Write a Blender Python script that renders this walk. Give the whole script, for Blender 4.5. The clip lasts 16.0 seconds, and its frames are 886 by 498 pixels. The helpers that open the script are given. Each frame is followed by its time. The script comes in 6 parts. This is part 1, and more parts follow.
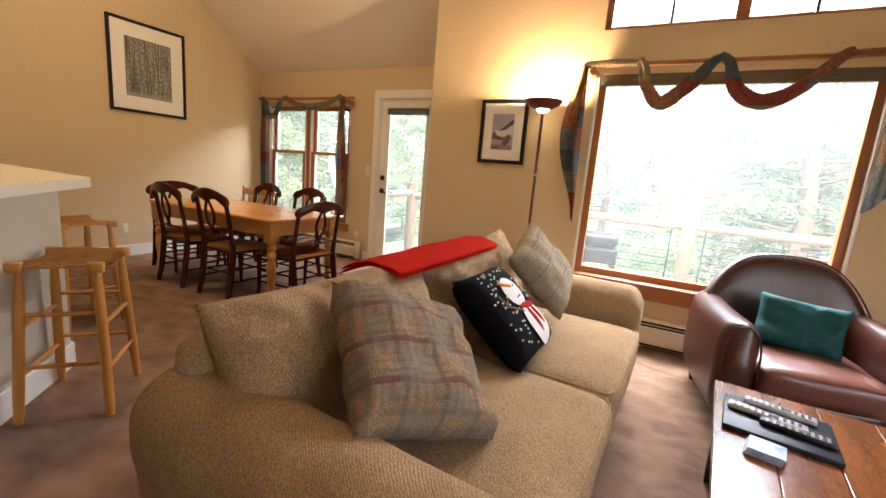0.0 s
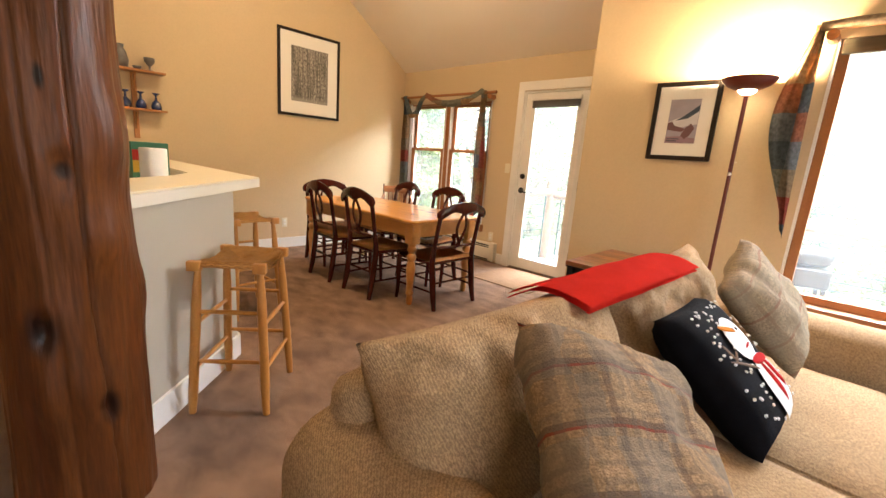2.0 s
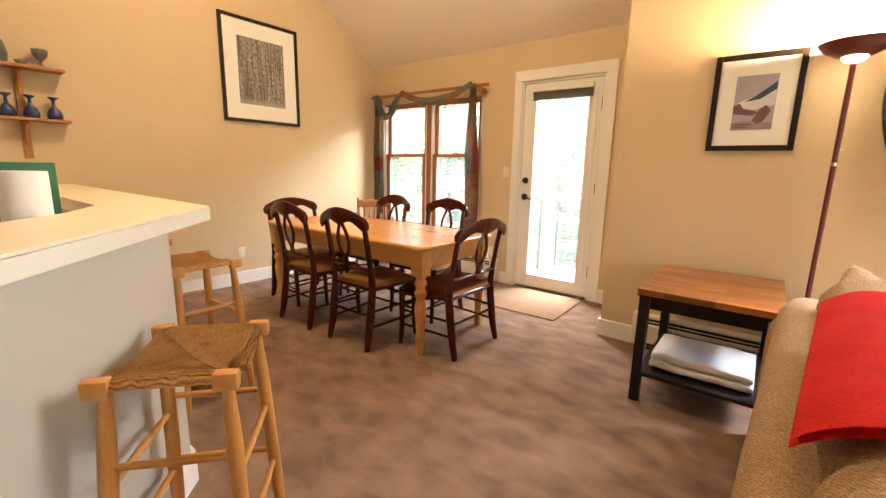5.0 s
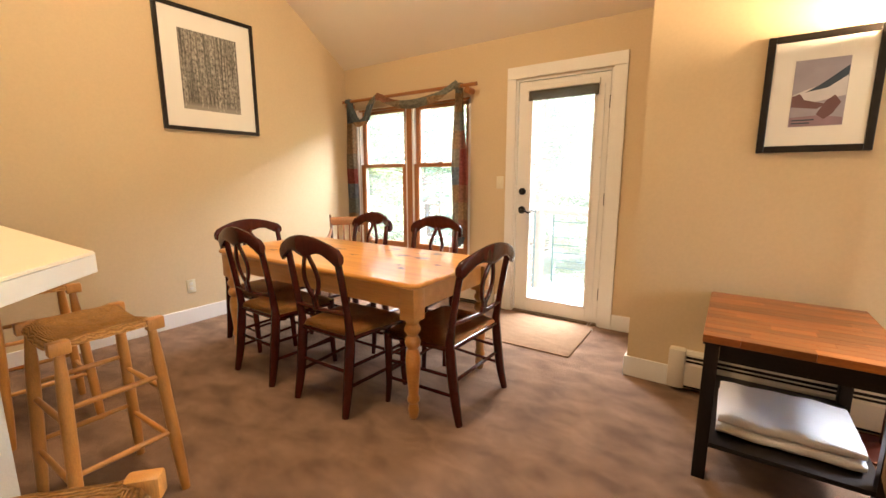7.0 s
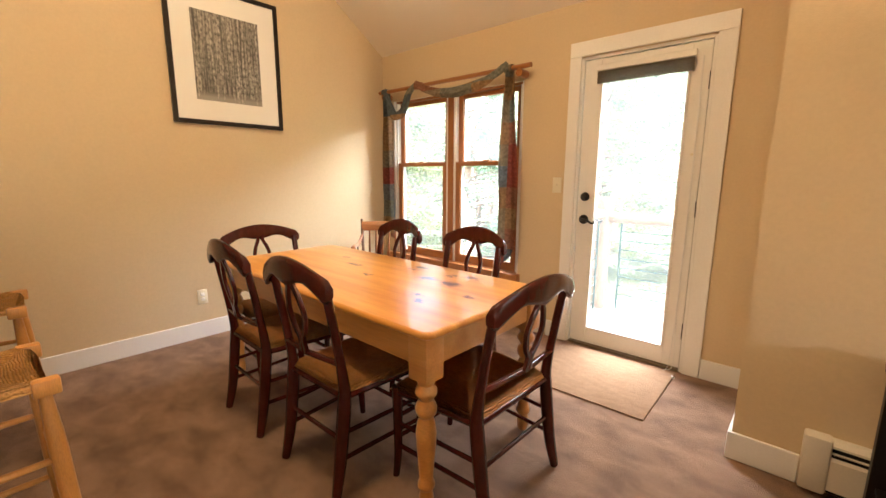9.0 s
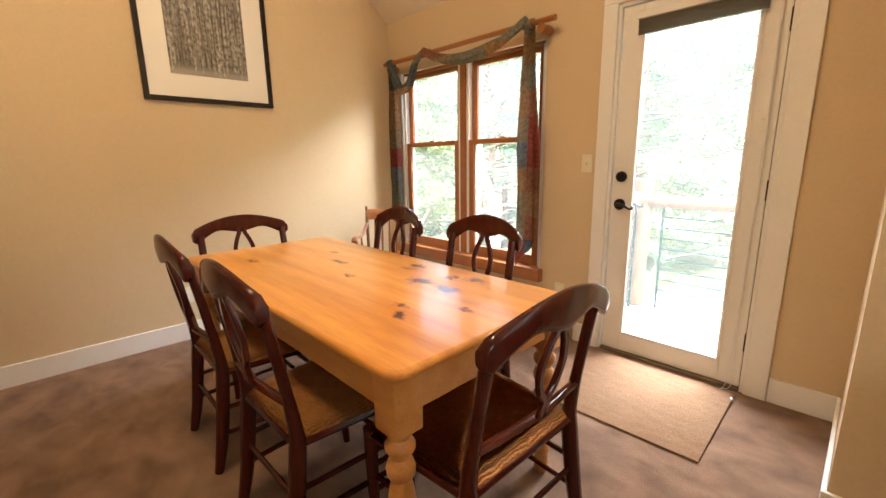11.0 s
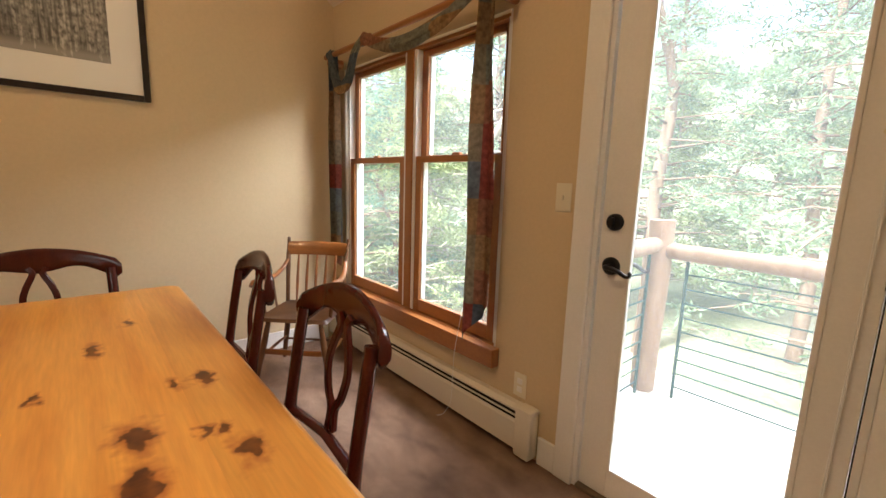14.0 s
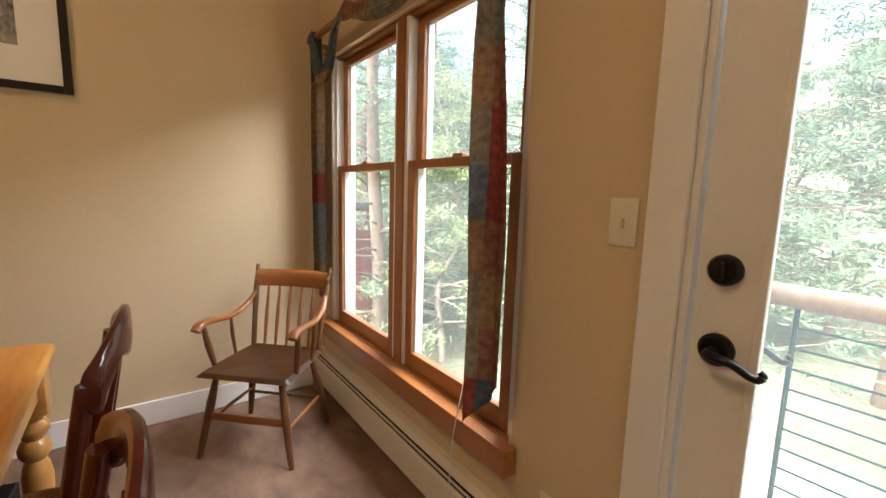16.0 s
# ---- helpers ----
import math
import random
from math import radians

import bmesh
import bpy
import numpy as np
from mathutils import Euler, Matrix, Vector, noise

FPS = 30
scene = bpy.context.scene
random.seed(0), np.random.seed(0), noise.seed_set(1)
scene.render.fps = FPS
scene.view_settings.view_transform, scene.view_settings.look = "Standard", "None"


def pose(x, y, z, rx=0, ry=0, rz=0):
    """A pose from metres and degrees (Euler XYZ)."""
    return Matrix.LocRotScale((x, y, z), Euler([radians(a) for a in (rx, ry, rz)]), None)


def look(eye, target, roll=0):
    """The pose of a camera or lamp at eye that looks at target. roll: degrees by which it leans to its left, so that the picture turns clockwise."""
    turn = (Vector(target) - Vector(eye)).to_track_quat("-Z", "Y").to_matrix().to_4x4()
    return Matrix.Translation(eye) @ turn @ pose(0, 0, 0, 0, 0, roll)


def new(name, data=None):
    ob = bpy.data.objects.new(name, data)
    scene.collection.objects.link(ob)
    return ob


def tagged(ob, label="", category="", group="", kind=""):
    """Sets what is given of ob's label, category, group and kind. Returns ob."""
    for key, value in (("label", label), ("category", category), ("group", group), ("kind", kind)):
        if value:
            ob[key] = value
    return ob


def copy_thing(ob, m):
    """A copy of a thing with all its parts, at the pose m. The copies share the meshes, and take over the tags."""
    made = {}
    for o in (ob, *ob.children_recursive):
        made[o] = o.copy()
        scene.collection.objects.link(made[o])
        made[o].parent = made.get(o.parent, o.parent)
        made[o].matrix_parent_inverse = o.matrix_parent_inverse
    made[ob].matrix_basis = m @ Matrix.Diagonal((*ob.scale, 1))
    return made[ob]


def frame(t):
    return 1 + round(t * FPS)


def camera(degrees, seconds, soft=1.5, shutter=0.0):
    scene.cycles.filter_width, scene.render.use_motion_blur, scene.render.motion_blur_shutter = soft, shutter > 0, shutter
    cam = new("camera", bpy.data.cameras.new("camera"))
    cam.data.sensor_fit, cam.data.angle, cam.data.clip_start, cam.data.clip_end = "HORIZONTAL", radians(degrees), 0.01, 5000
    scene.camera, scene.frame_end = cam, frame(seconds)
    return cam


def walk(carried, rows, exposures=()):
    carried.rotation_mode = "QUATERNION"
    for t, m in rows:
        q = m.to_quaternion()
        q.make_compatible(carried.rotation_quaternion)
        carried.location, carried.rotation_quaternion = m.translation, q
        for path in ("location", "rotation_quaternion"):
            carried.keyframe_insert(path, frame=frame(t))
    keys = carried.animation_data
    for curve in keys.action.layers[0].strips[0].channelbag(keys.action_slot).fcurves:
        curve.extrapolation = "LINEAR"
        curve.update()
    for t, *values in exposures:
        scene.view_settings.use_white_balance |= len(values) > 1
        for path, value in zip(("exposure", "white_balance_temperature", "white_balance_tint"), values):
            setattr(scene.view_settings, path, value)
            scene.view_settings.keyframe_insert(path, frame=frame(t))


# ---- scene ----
cam = camera(93.4, 16.0)
PATH = [
    (0, (0.009, -0.01, 1.267), (-0.884, 1.744, 0.907), 4.7),
    (0.5, (-0.048, -0.001, 1.263), (-1.076, 1.673, 0.883), 4.5),
    (1, (-0.129, 0.043, 1.263), (-1.302, 1.616, 0.874), 4.3),
    (1.5, (-0.251, 0.11, 1.272), (-1.529, 1.605, 0.911), 3.7),
    (2, (-0.355, 0.153, 1.267), (-1.702, 1.57, 0.847), 4.3),
    (2.5, (-0.485, 0.169, 1.264), (-1.817, 1.601, 0.845), 3.6),
    (3, (-0.647, 0.163, 1.256), (-1.922, 1.654, 0.864), 2.7),
    (3.2, (-0.696, 0.167, 1.25), (-1.958, 1.67, 0.865), 2.1),
    (5.3, (-1.298, 0.512, 1.251), (-2.468, 2.088, 0.866), 0.9),
    (5.5, (-1.36, 0.526, 1.26), (-2.461, 2.154, 0.89), 0.3),
    (6, (-1.454, 0.596, 1.266), (-2.472, 2.276, 0.892), 0.1),
    (6.5, (-1.549, 0.732, 1.278), (-2.589, 2.402, 0.92), -0.4),
    (7, (-1.646, 0.89, 1.272), (-2.764, 2.513, 0.929), -0.1),
    (7.5, (-1.775, 1.027, 1.265), (-2.92, 2.629, 0.914), -0.4),
    (8, (-1.872, 1.17, 1.265), (-3.054, 2.747, 0.923), -0.4),
    (8.5, (-1.912, 1.313, 1.276), (-3.175, 2.823, 0.922), -0.7),
    (9, (-1.935, 1.461, 1.288), (-3.251, 2.926, 0.938), 0.3),
    (9.2, (-1.918, 1.526, 1.286), (-3.265, 2.966, 0.949), 0.6),
    (11.3, (-2.193, 1.991, 1.246), (-3.609, 3.337, 0.82), -0.6),
    (11.5, (-2.224, 2.075, 1.249), (-3.66, 3.401, 0.825), 0.0),
    (12, (-2.258, 2.232, 1.26), (-3.745, 3.51, 0.864), 1.8),
    (12.5, (-2.298, 2.382, 1.246), (-3.738, 3.71, 0.84), 0.8),
    (13, (-2.38, 2.567, 1.244), (-3.801, 3.93, 0.893), 1.0),
    (13.5, (-2.445, 2.724, 1.257), (-3.821, 4.125, 0.88), -0.6),
    (14, (-2.472, 2.95, 1.268), (-3.959, 4.248, 0.945), 1.8),
    (14.5, (-2.519, 3.112, 1.267), (-4.043, 4.356, 0.904), 1.1),
    (15, (-2.637, 3.261, 1.267), (-4.222, 4.438, 0.947), 1.8),
    (15.5, (-2.758, 3.393, 1.262), (-4.357, 4.535, 0.887), 0.8),
    (16, (-2.895, 3.504, 1.275), (-4.49, 4.679, 1.003), 1.7),
]
walk(cam, [(t, look(eye, target, roll)) for t, eye, target, roll in PATH], [(0, 3.22), (3, 4.0), (5.5, 4.0), (9, 3.88), (12.5, 3.45), (14.5, 2.92), (16, 2.85)])

# ---- world, sun, lamps ----
world = bpy.data.worlds.new("world")
scene.world = world
world.use_nodes = True
wn = world.node_tree.nodes
sky = wn.new("ShaderNodeTexSky")
sky.sky_type, sky.sun_disc, sky.sun_elevation, sky.sun_rotation = "NISHITA", False, radians(55), radians(150)
sky.air_density, sky.dust_density, sky.ozone_density = 1.0, 4.0, 1.0
world.node_tree.links.new(sky.outputs[0], wn["Background"].inputs[0])
wn["Background"].inputs[1].default_value = 0.15

sun = new("sun", bpy.data.lights.new("sun", "SUN"))
sun.data.energy, sun.data.angle, sun.data.color = 3.3, radians(10), (0.97, 0.98, 1.0)
sun.matrix_world = look((-6, -10, 30), (0, 14, 0))


def lamp(name, kind, place, target, energy, colour, size=0.1):
    ob = new(name, bpy.data.lights.new(name, kind))
    ob.data.energy, ob.data.color = energy, colour
    if kind == "AREA":
        ob.data.size = size
    else:
        ob.data.shadow_soft_size = size
    ob.matrix_world = look(place, target)
    return ob


WARM = (1.0, 0.71, 0.43)
lamp("torchiere_bulb", "POINT", (-0.964, 3.479, 1.885), (-0.964, 3.479, 3), 12, WARM, 0.035)
# warm overhead fill, added; no fitting is known there
lamp("vault_fill", "AREA", (-3.4, 1.9, 3.75), (-3.4, 2.0, 0), 5.0, WARM, 0.45)
# Added area lamps: two outside stand in for sky, the east one is fill
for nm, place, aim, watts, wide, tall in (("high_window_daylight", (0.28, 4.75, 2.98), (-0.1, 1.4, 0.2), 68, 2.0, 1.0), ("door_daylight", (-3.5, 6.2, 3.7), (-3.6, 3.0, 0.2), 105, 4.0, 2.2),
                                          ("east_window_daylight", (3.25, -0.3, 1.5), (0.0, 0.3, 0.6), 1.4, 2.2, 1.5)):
    added_lamp = lamp(nm, "AREA", place, aim, watts, (0.90, 0.92, 1.0))
    added_lamp.data.shape, added_lamp.data.size, added_lamp.data.size_y = "RECTANGLE", wide, tall

# ---- materials ----


def mat(name, colour, rough=0.5, second=None, scale=8.0, stretch=(1, 1, 1), contrast=0.5, fine=0.0, fine_scale=120.0,
        bump=0.0, bump_scale=200.0, metal=0.0, coat=0.0, vary=0.0, detail=4.0):
    """A two-scale noise material: colour to second by large noise, darkened by fine grain, with relief."""
    m = bpy.data.materials.new(name)
    m.use_nodes = True
    nt = m.node_tree
    n, l = nt.nodes, nt.links
    b = n["Principled BSDF"]
    b.inputs["Roughness"].default_value, b.inputs["Metallic"].default_value = rough, metal
    b.inputs["Coat Weight"].default_value, b.inputs["Coat Roughness"].default_value = coat, 0.08
    b.inputs["Specular IOR Level"].default_value = 0.5 if rough < 0.45 else 0.18 if rough < 0.8 else 0.06
    tc = n.new("ShaderNodeTexCoord")
    mp = n.new("ShaderNodeMapping")
    mp.inputs["Scale"].default_value = stretch
    l.new(tc.outputs["Object"], mp.inputs["Vector"])
    big = n.new("ShaderNodeTexNoise")
    big.inputs["Scale"].default_value, big.inputs["Detail"].default_value = scale, detail
    l.new(mp.outputs[0], big.inputs["Vector"])
    ramp = n.new("ShaderNodeValToRGB")
    ramp.color_ramp.elements[0].position, ramp.color_ramp.elements[1].position = 0.5 - contrast / 2, 0.5 + contrast / 2
    ramp.color_ramp.elements[0].color = (*colour, 1)
    ramp.color_ramp.elements[1].color = (*(second or [c * 0.85 for c in colour]), 1)
    l.new(big.outputs["Fac"], ramp.inputs[0])
    out = ramp.outputs[0]
    grain = n.new("ShaderNodeTexNoise")
    grain.inputs["Scale"].default_value, grain.inputs["Detail"].default_value = fine_scale, 2.0
    l.new(mp.outputs[0], grain.inputs["Vector"])
    if fine:
        mr = n.new("ShaderNodeMapRange")
        mr.inputs["From Min"].default_value, mr.inputs["From Max"].default_value = 0.3, 0.7
        mr.inputs["To Min"].default_value, mr.inputs["To Max"].default_value = 1 - fine, 1 + fine * 0.4
        l.new(grain.outputs["Fac"], mr.inputs["Value"])
        mix = n.new("ShaderNodeMix")
        mix.data_type, mix.blend_type = "RGBA", "MULTIPLY"
        mix.inputs[0].default_value = 1
        l.new(out, mix.inputs[6])
        l.new(mr.outputs[0], mix.inputs[7])
        out = mix.outputs[2]
    if vary:
        info = n.new("ShaderNodeObjectInfo")
        mr = n.new("ShaderNodeMapRange")
        mr.inputs["To Min"].default_value, mr.inputs["To Max"].default_value = 1 - vary, 1 + vary
        l.new(info.outputs["Random"], mr.inputs["Value"])
        mix = n.new("ShaderNodeMix")
        mix.data_type, mix.blend_type = "RGBA", "MULTIPLY"
        mix.inputs[0].default_value = 1
        l.new(out, mix.inputs[6])
        l.new(mr.outputs[0], mix.inputs[7])
        out = mix.outputs[2]
    l.new(out, b.inputs["Base Color"])
    if bump:
        rel = n.new("ShaderNodeTexNoise")
        rel.inputs["Scale"].default_value, rel.inputs["Detail"].default_value = bump_scale, 3.0
        l.new(mp.outputs[0], rel.inputs["Vector"])
        bp = n.new("ShaderNodeBump")
        bp.inputs["Strength"].default_value, bp.inputs["Distance"].default_value = bump, 0.01
        l.new(rel.outputs["Fac"], bp.inputs["Height"])
        l.new(bp.outputs[0], b.inputs["Normal"])
    return m


PAINT = mat("wall_paint", (0.635, 0.494, 0.308), 0.6, (0.605, 0.469, 0.291), 1.5, fine=0.03, fine_scale=60, bump=0.12, bump_scale=150)
CEIL = mat("ceiling_paint", (0.82, 0.745, 0.61), 0.75, (0.79, 0.715, 0.58), 1.2, bump=0.25, bump_scale=90)
HALFWALL = mat("half_wall_paint", (0.49, 0.45, 0.365), 0.6, (0.46, 0.42, 0.335), 2, bump=0.12, bump_scale=150)
WHITE = mat("white_trim", (0.80, 0.78, 0.73), 0.35, (0.76, 0.74, 0.69), 3, fine=0.03)
CREAM = mat("heater_enamel", (0.70, 0.64, 0.52), 0.4, (0.66, 0.60, 0.48), 3, fine=0.03)
SLOTSHADE = mat("slot_shade", (0.02, 0.018, 0.015), 0.7)
OAK = mat("oak_trim", (0.40, 0.155, 0.040), 0.35, (0.29, 0.10, 0.025), 5, (1, 6, 6), 0.7, 0.2, 60, 0.06, 80, coat=0.3)
OAKV = mat("oak_trim_upright", (0.39, 0.145, 0.037), 0.35, (0.28, 0.095, 0.023), 5, (6, 6, 1), 0.7, 0.2, 60, 0.06, 80, coat=0.3)
MAHOG = mat("dark_mahogany", (0.078, 0.012, 0.007), 0.20, (0.042, 0.008, 0.005), 6, (5, 5, 1), 0.6, 0.2, 80, coat=0.15)
STOOLWOOD = mat("stool_wood", (0.60, 0.28, 0.068), 0.36, (0.49, 0.205, 0.043), 6, (6, 6, 1), 0.6, 0.15, 70, 0.05, 80)
BLACKWOOD = mat("black_stain", (0.009, 0.006, 0.005), 0.4, (0.014, 0.009, 0.007), 5, fine=0.2)
LAMPRED = mat("lamp_maroon", (0.13, 0.02, 0.012), 0.3, (0.10, 0.015, 0.01), 5)
CHROME = mat("chrome", (0.75, 0.75, 0.75), 0.12, metal=1.0)
IRON = mat("black_iron", (0.012, 0.011, 0.010), 0.4, (0.02, 0.018, 0.016), 30, metal=0.6)
GREENIRON = mat("green_iron", (0.015, 0.045, 0.04), 0.45, (0.02, 0.055, 0.05), 30)
LEATHER = mat("brown_leather", (0.082, 0.027, 0.017), 0.30, (0.050, 0.016, 0.010), 5, fine=0.12, fine_scale=90, bump=0.15, bump_scale=180)
LEATHERSEAT = mat("seat_leather", (0.17, 0.062, 0.040), 0.32, (0.12, 0.042, 0.027), 5, fine=0.12, fine_scale=90, bump=0.15, bump_scale=180)
TEAL = mat("teal_cloth", (0.012, 0.085, 0.085), 0.6, (0.008, 0.06, 0.065), 9, fine=0.2, fine_scale=300, bump=0.15, bump_scale=300)
RED = mat("red_fleece", (0.78, 0.036, 0.022), 0.95, (0.68, 0.026, 0.016), 12, fine=0.15, fine_scale=250, bump=0.4, bump_scale=220)
LINEN = mat("white_linen", (0.80, 0.79, 0.80), 0.85, (0.74, 0.73, 0.75), 8, bump=0.2, bump_scale=60)
LAMINATE = mat("cream_laminate", (0.80, 0.72, 0.53), 0.4, (0.77, 0.69, 0.50), 4, fine=0.03, fine_scale=200)
EDGE = mat("counter_edge", (0.74, 0.70, 0.60), 0.4, (0.71, 0.67, 0.57), 4)
BLACKPLASTIC = mat("black_plastic", (0.012, 0.012, 0.014), 0.35, (0.02, 0.02, 0.022), 20)
SILVER = mat("silver_plastic", (0.45, 0.45, 0.46), 0.35, (0.40, 0.40, 0.41), 20)
GREYKEY = mat("grey_key", (0.12, 0.12, 0.13), 0.5)
NAVY = mat("navy_leatherette", (0.010, 0.013, 0.024), 0.42, (0.016, 0.02, 0.034), 20, bump=0.15)
PICBLACK = mat("black_frame", (0.012, 0.009, 0.007), 0.28, (0.02, 0.014, 0.010), 12)
MATBOARD = mat("mat_board", (0.80, 0.77, 0.70), 0.5, (0.78, 0.75, 0.68), 4, coat=0.6)
IVORY = mat("ivory_plastic", (0.72, 0.66, 0.50), 0.35, (0.70, 0.64, 0.48), 5)
MATRUG = mat("door_mat", (0.37, 0.232, 0.140), 0.95, (0.28, 0.170, 0.10), 9, (1, 3, 1), 0.6, 0.3, 130, 0.6, 220)
BRONZE = mat("bronze_sill", (0.22, 0.17, 0.12), 0.45, (0.17, 0.13, 0.09), 12, metal=0.3)
WHITEPLASTIC = mat("white_cord", (0.8, 0.8, 0.78), 0.5)
BLUEGLASS = mat("blue_pottery", (0.010, 0.018, 0.085), 0.12, (0.02, 0.045, 0.16), 14, coat=0.8)
GREYPOT = mat("grey_pottery", (0.10, 0.10, 0.10), 0.3, (0.18, 0.17, 0.15), 18)
SHELFWOOD = mat("shelf_pine", (0.45, 0.20, 0.06), 0.4, (0.36, 0.15, 0.04), 6, (6, 1, 6), 0.6, 0.15, 60)
PAPER = mat("paper", (0.8, 0.78, 0.72), 0.9, bump=0.15, bump_scale=120)
GREENBOX = mat("green_card", (0.05, 0.16, 0.09), 0.6, (0.07, 0.2, 0.11), 9)
REDBOX = mat("red_card", (0.42, 0.03, 0.02), 0.6)
YELLOWBOX = mat("yellow_card", (0.6, 0.38, 0.05), 0.6)
BLIND = mat("blind_slats", (0.12, 0.10, 0.065), 0.5, (0.17, 0.14, 0.09), 10, (1, 1, 12))
# deck colour lightened to look overexposed and to bounce light indoors
TEAKDECK = mat("deck_boards", (0.56, 0.51, 0.44), 0.7, (0.47, 0.42, 0.36), 5, (1, 8, 1), 0.6, 0.25, 60, 0.2, 80, vary=0.15)
LOGOUT = mat("peeled_log", (0.27, 0.185, 0.13), 0.65, (0.19, 0.122, 0.083), 5, (5, 5, 1), 0.6, 0.25, 50, 0.3, 40)
BARK = mat("pine_bark", (0.13, 0.095, 0.07), 0.9, (0.20, 0.14, 0.10), 6, (3, 3, 0.6), 0.5, 0.3, 30, 0.7, 20)
BIRCH = mat("bare_wood", (0.42, 0.37, 0.31), 0.85, (0.30, 0.25, 0.20), 6, (3, 3, 0.6), 0.5, 0.3, 30, 0.5, 20)
SIDING = mat("red_siding", (0.16, 0.05, 0.035), 0.7, (0.20, 0.065, 0.045), 4)
ROOF = mat("roof_shingle", (0.08, 0.075, 0.07), 0.8, (0.11, 0.10, 0.09), 6)


for satin in (BLACKWOOD, MAHOG, PICBLACK, NAVY):
    satin.node_tree.nodes["Principled BSDF"].inputs["Specular IOR Level"].default_value = 0.28


def carpet_material():
    """Taupe cut pile with brushed patches, lighter and darker where the nap lies over."""
    m = mat("carpet", (0.225, 0.138, 0.092), 0.95, (0.40, 0.252, 0.166), 4.8, (1, 1.5, 1), 0.34, 0.35, 260, 0.8, 330, detail=6)
    n, l = m.node_tree.nodes, m.node_tree.links
    n["Principled BSDF"].inputs["Sheen Weight"].default_value = 0.03
    big = [x for x in n if x.bl_idname == "ShaderNodeTexNoise"][0]
    big.inputs["Distortion"].default_value = 0.3
    return m


CARPET = carpet_material()


def rush_material(name, half_x, half_y, colour, second, cords):
    """Woven rush: cords run round in rectangles, so four triangles meet at the middle."""
    m = mat(name, colour, 0.6, second, 30, (1, 1, 1), 0.6, 0.25, 150)
    n, l = m.node_tree.nodes, m.node_tree.links
    tc = n.new("ShaderNodeTexCoord")
    sep = n.new("ShaderNodeSeparateXYZ")
    l.new(tc.outputs["Object"], sep.inputs[0])
    sides = []
    for axis, half in (("X", half_x), ("Y", half_y)):
        a = n.new("ShaderNodeMath"); a.operation = "ABSOLUTE"
        l.new(sep.outputs[axis], a.inputs[0])
        d = n.new("ShaderNodeMath"); d.operation = "DIVIDE"; d.inputs[1].default_value = half
        l.new(a.outputs[0], d.inputs[0])
        sides.append(d)
    mx = n.new("ShaderNodeMath"); mx.operation = "MAXIMUM"
    l.new(sides[0].outputs[0], mx.inputs[0]); l.new(sides[1].outputs[0], mx.inputs[1])
    k = n.new("ShaderNodeMath"); k.operation = "MULTIPLY"; k.inputs[1].default_value = cords * math.pi
    uneven = n.new("ShaderNodeTexNoise"); uneven.inputs["Scale"].default_value, uneven.inputs["Detail"].default_value = 26, 4
    l.new(tc.outputs["Object"], uneven.inputs["Vector"])
    drift = n.new("ShaderNodeMath"); drift.operation = "MULTIPLY_ADD"; drift.inputs[1].default_value = 0.11
    l.new(uneven.outputs["Fac"], drift.inputs[0]); l.new(mx.outputs[0], drift.inputs[2])
    l.new(drift.outputs[0], k.inputs[0])
    s = n.new("ShaderNodeMath"); s.operation = "SINE"
    l.new(k.outputs[0], s.inputs[0])
    a = n.new("ShaderNodeMath"); a.operation = "ABSOLUTE"
    l.new(s.outputs[0], a.inputs[0])
    bp = n.new("ShaderNodeBump")
    bp.inputs["Strength"].default_value, bp.inputs["Distance"].default_value = 0.9, 0.005
    l.new(a.outputs[0], bp.inputs["Height"])
    l.new(bp.outputs[0], n["Principled BSDF"].inputs["Normal"])
    # shade in the grooves between cords goes into the colour as well
    mr = n.new("ShaderNodeMapRange")
    mr.inputs["To Min"].default_value, mr.inputs["To Max"].default_value = 0.70, 1.0
    l.new(a.outputs[0], mr.inputs["Value"])
    b = n["Principled BSDF"]
    prev = b.inputs["Base Color"].links[0].from_socket
    mix = n.new("ShaderNodeMix"); mix.data_type, mix.blend_type = "RGBA", "MULTIPLY"; mix.inputs[0].default_value = 1
    l.new(prev, mix.inputs[6]); l.new(mr.outputs[0], mix.inputs[7]); l.new(mix.outputs[2], b.inputs["Base Color"])
    return m


RUSHSTOOL = rush_material("stool_rush", 0.19, 0.17, (0.68, 0.36, 0.115), (0.50, 0.24, 0.065), 24)
RUSHCHAIR = rush_material("chair_rush", 0.22, 0.20, (0.66, 0.32, 0.105), (0.50, 0.21, 0.06), 26)


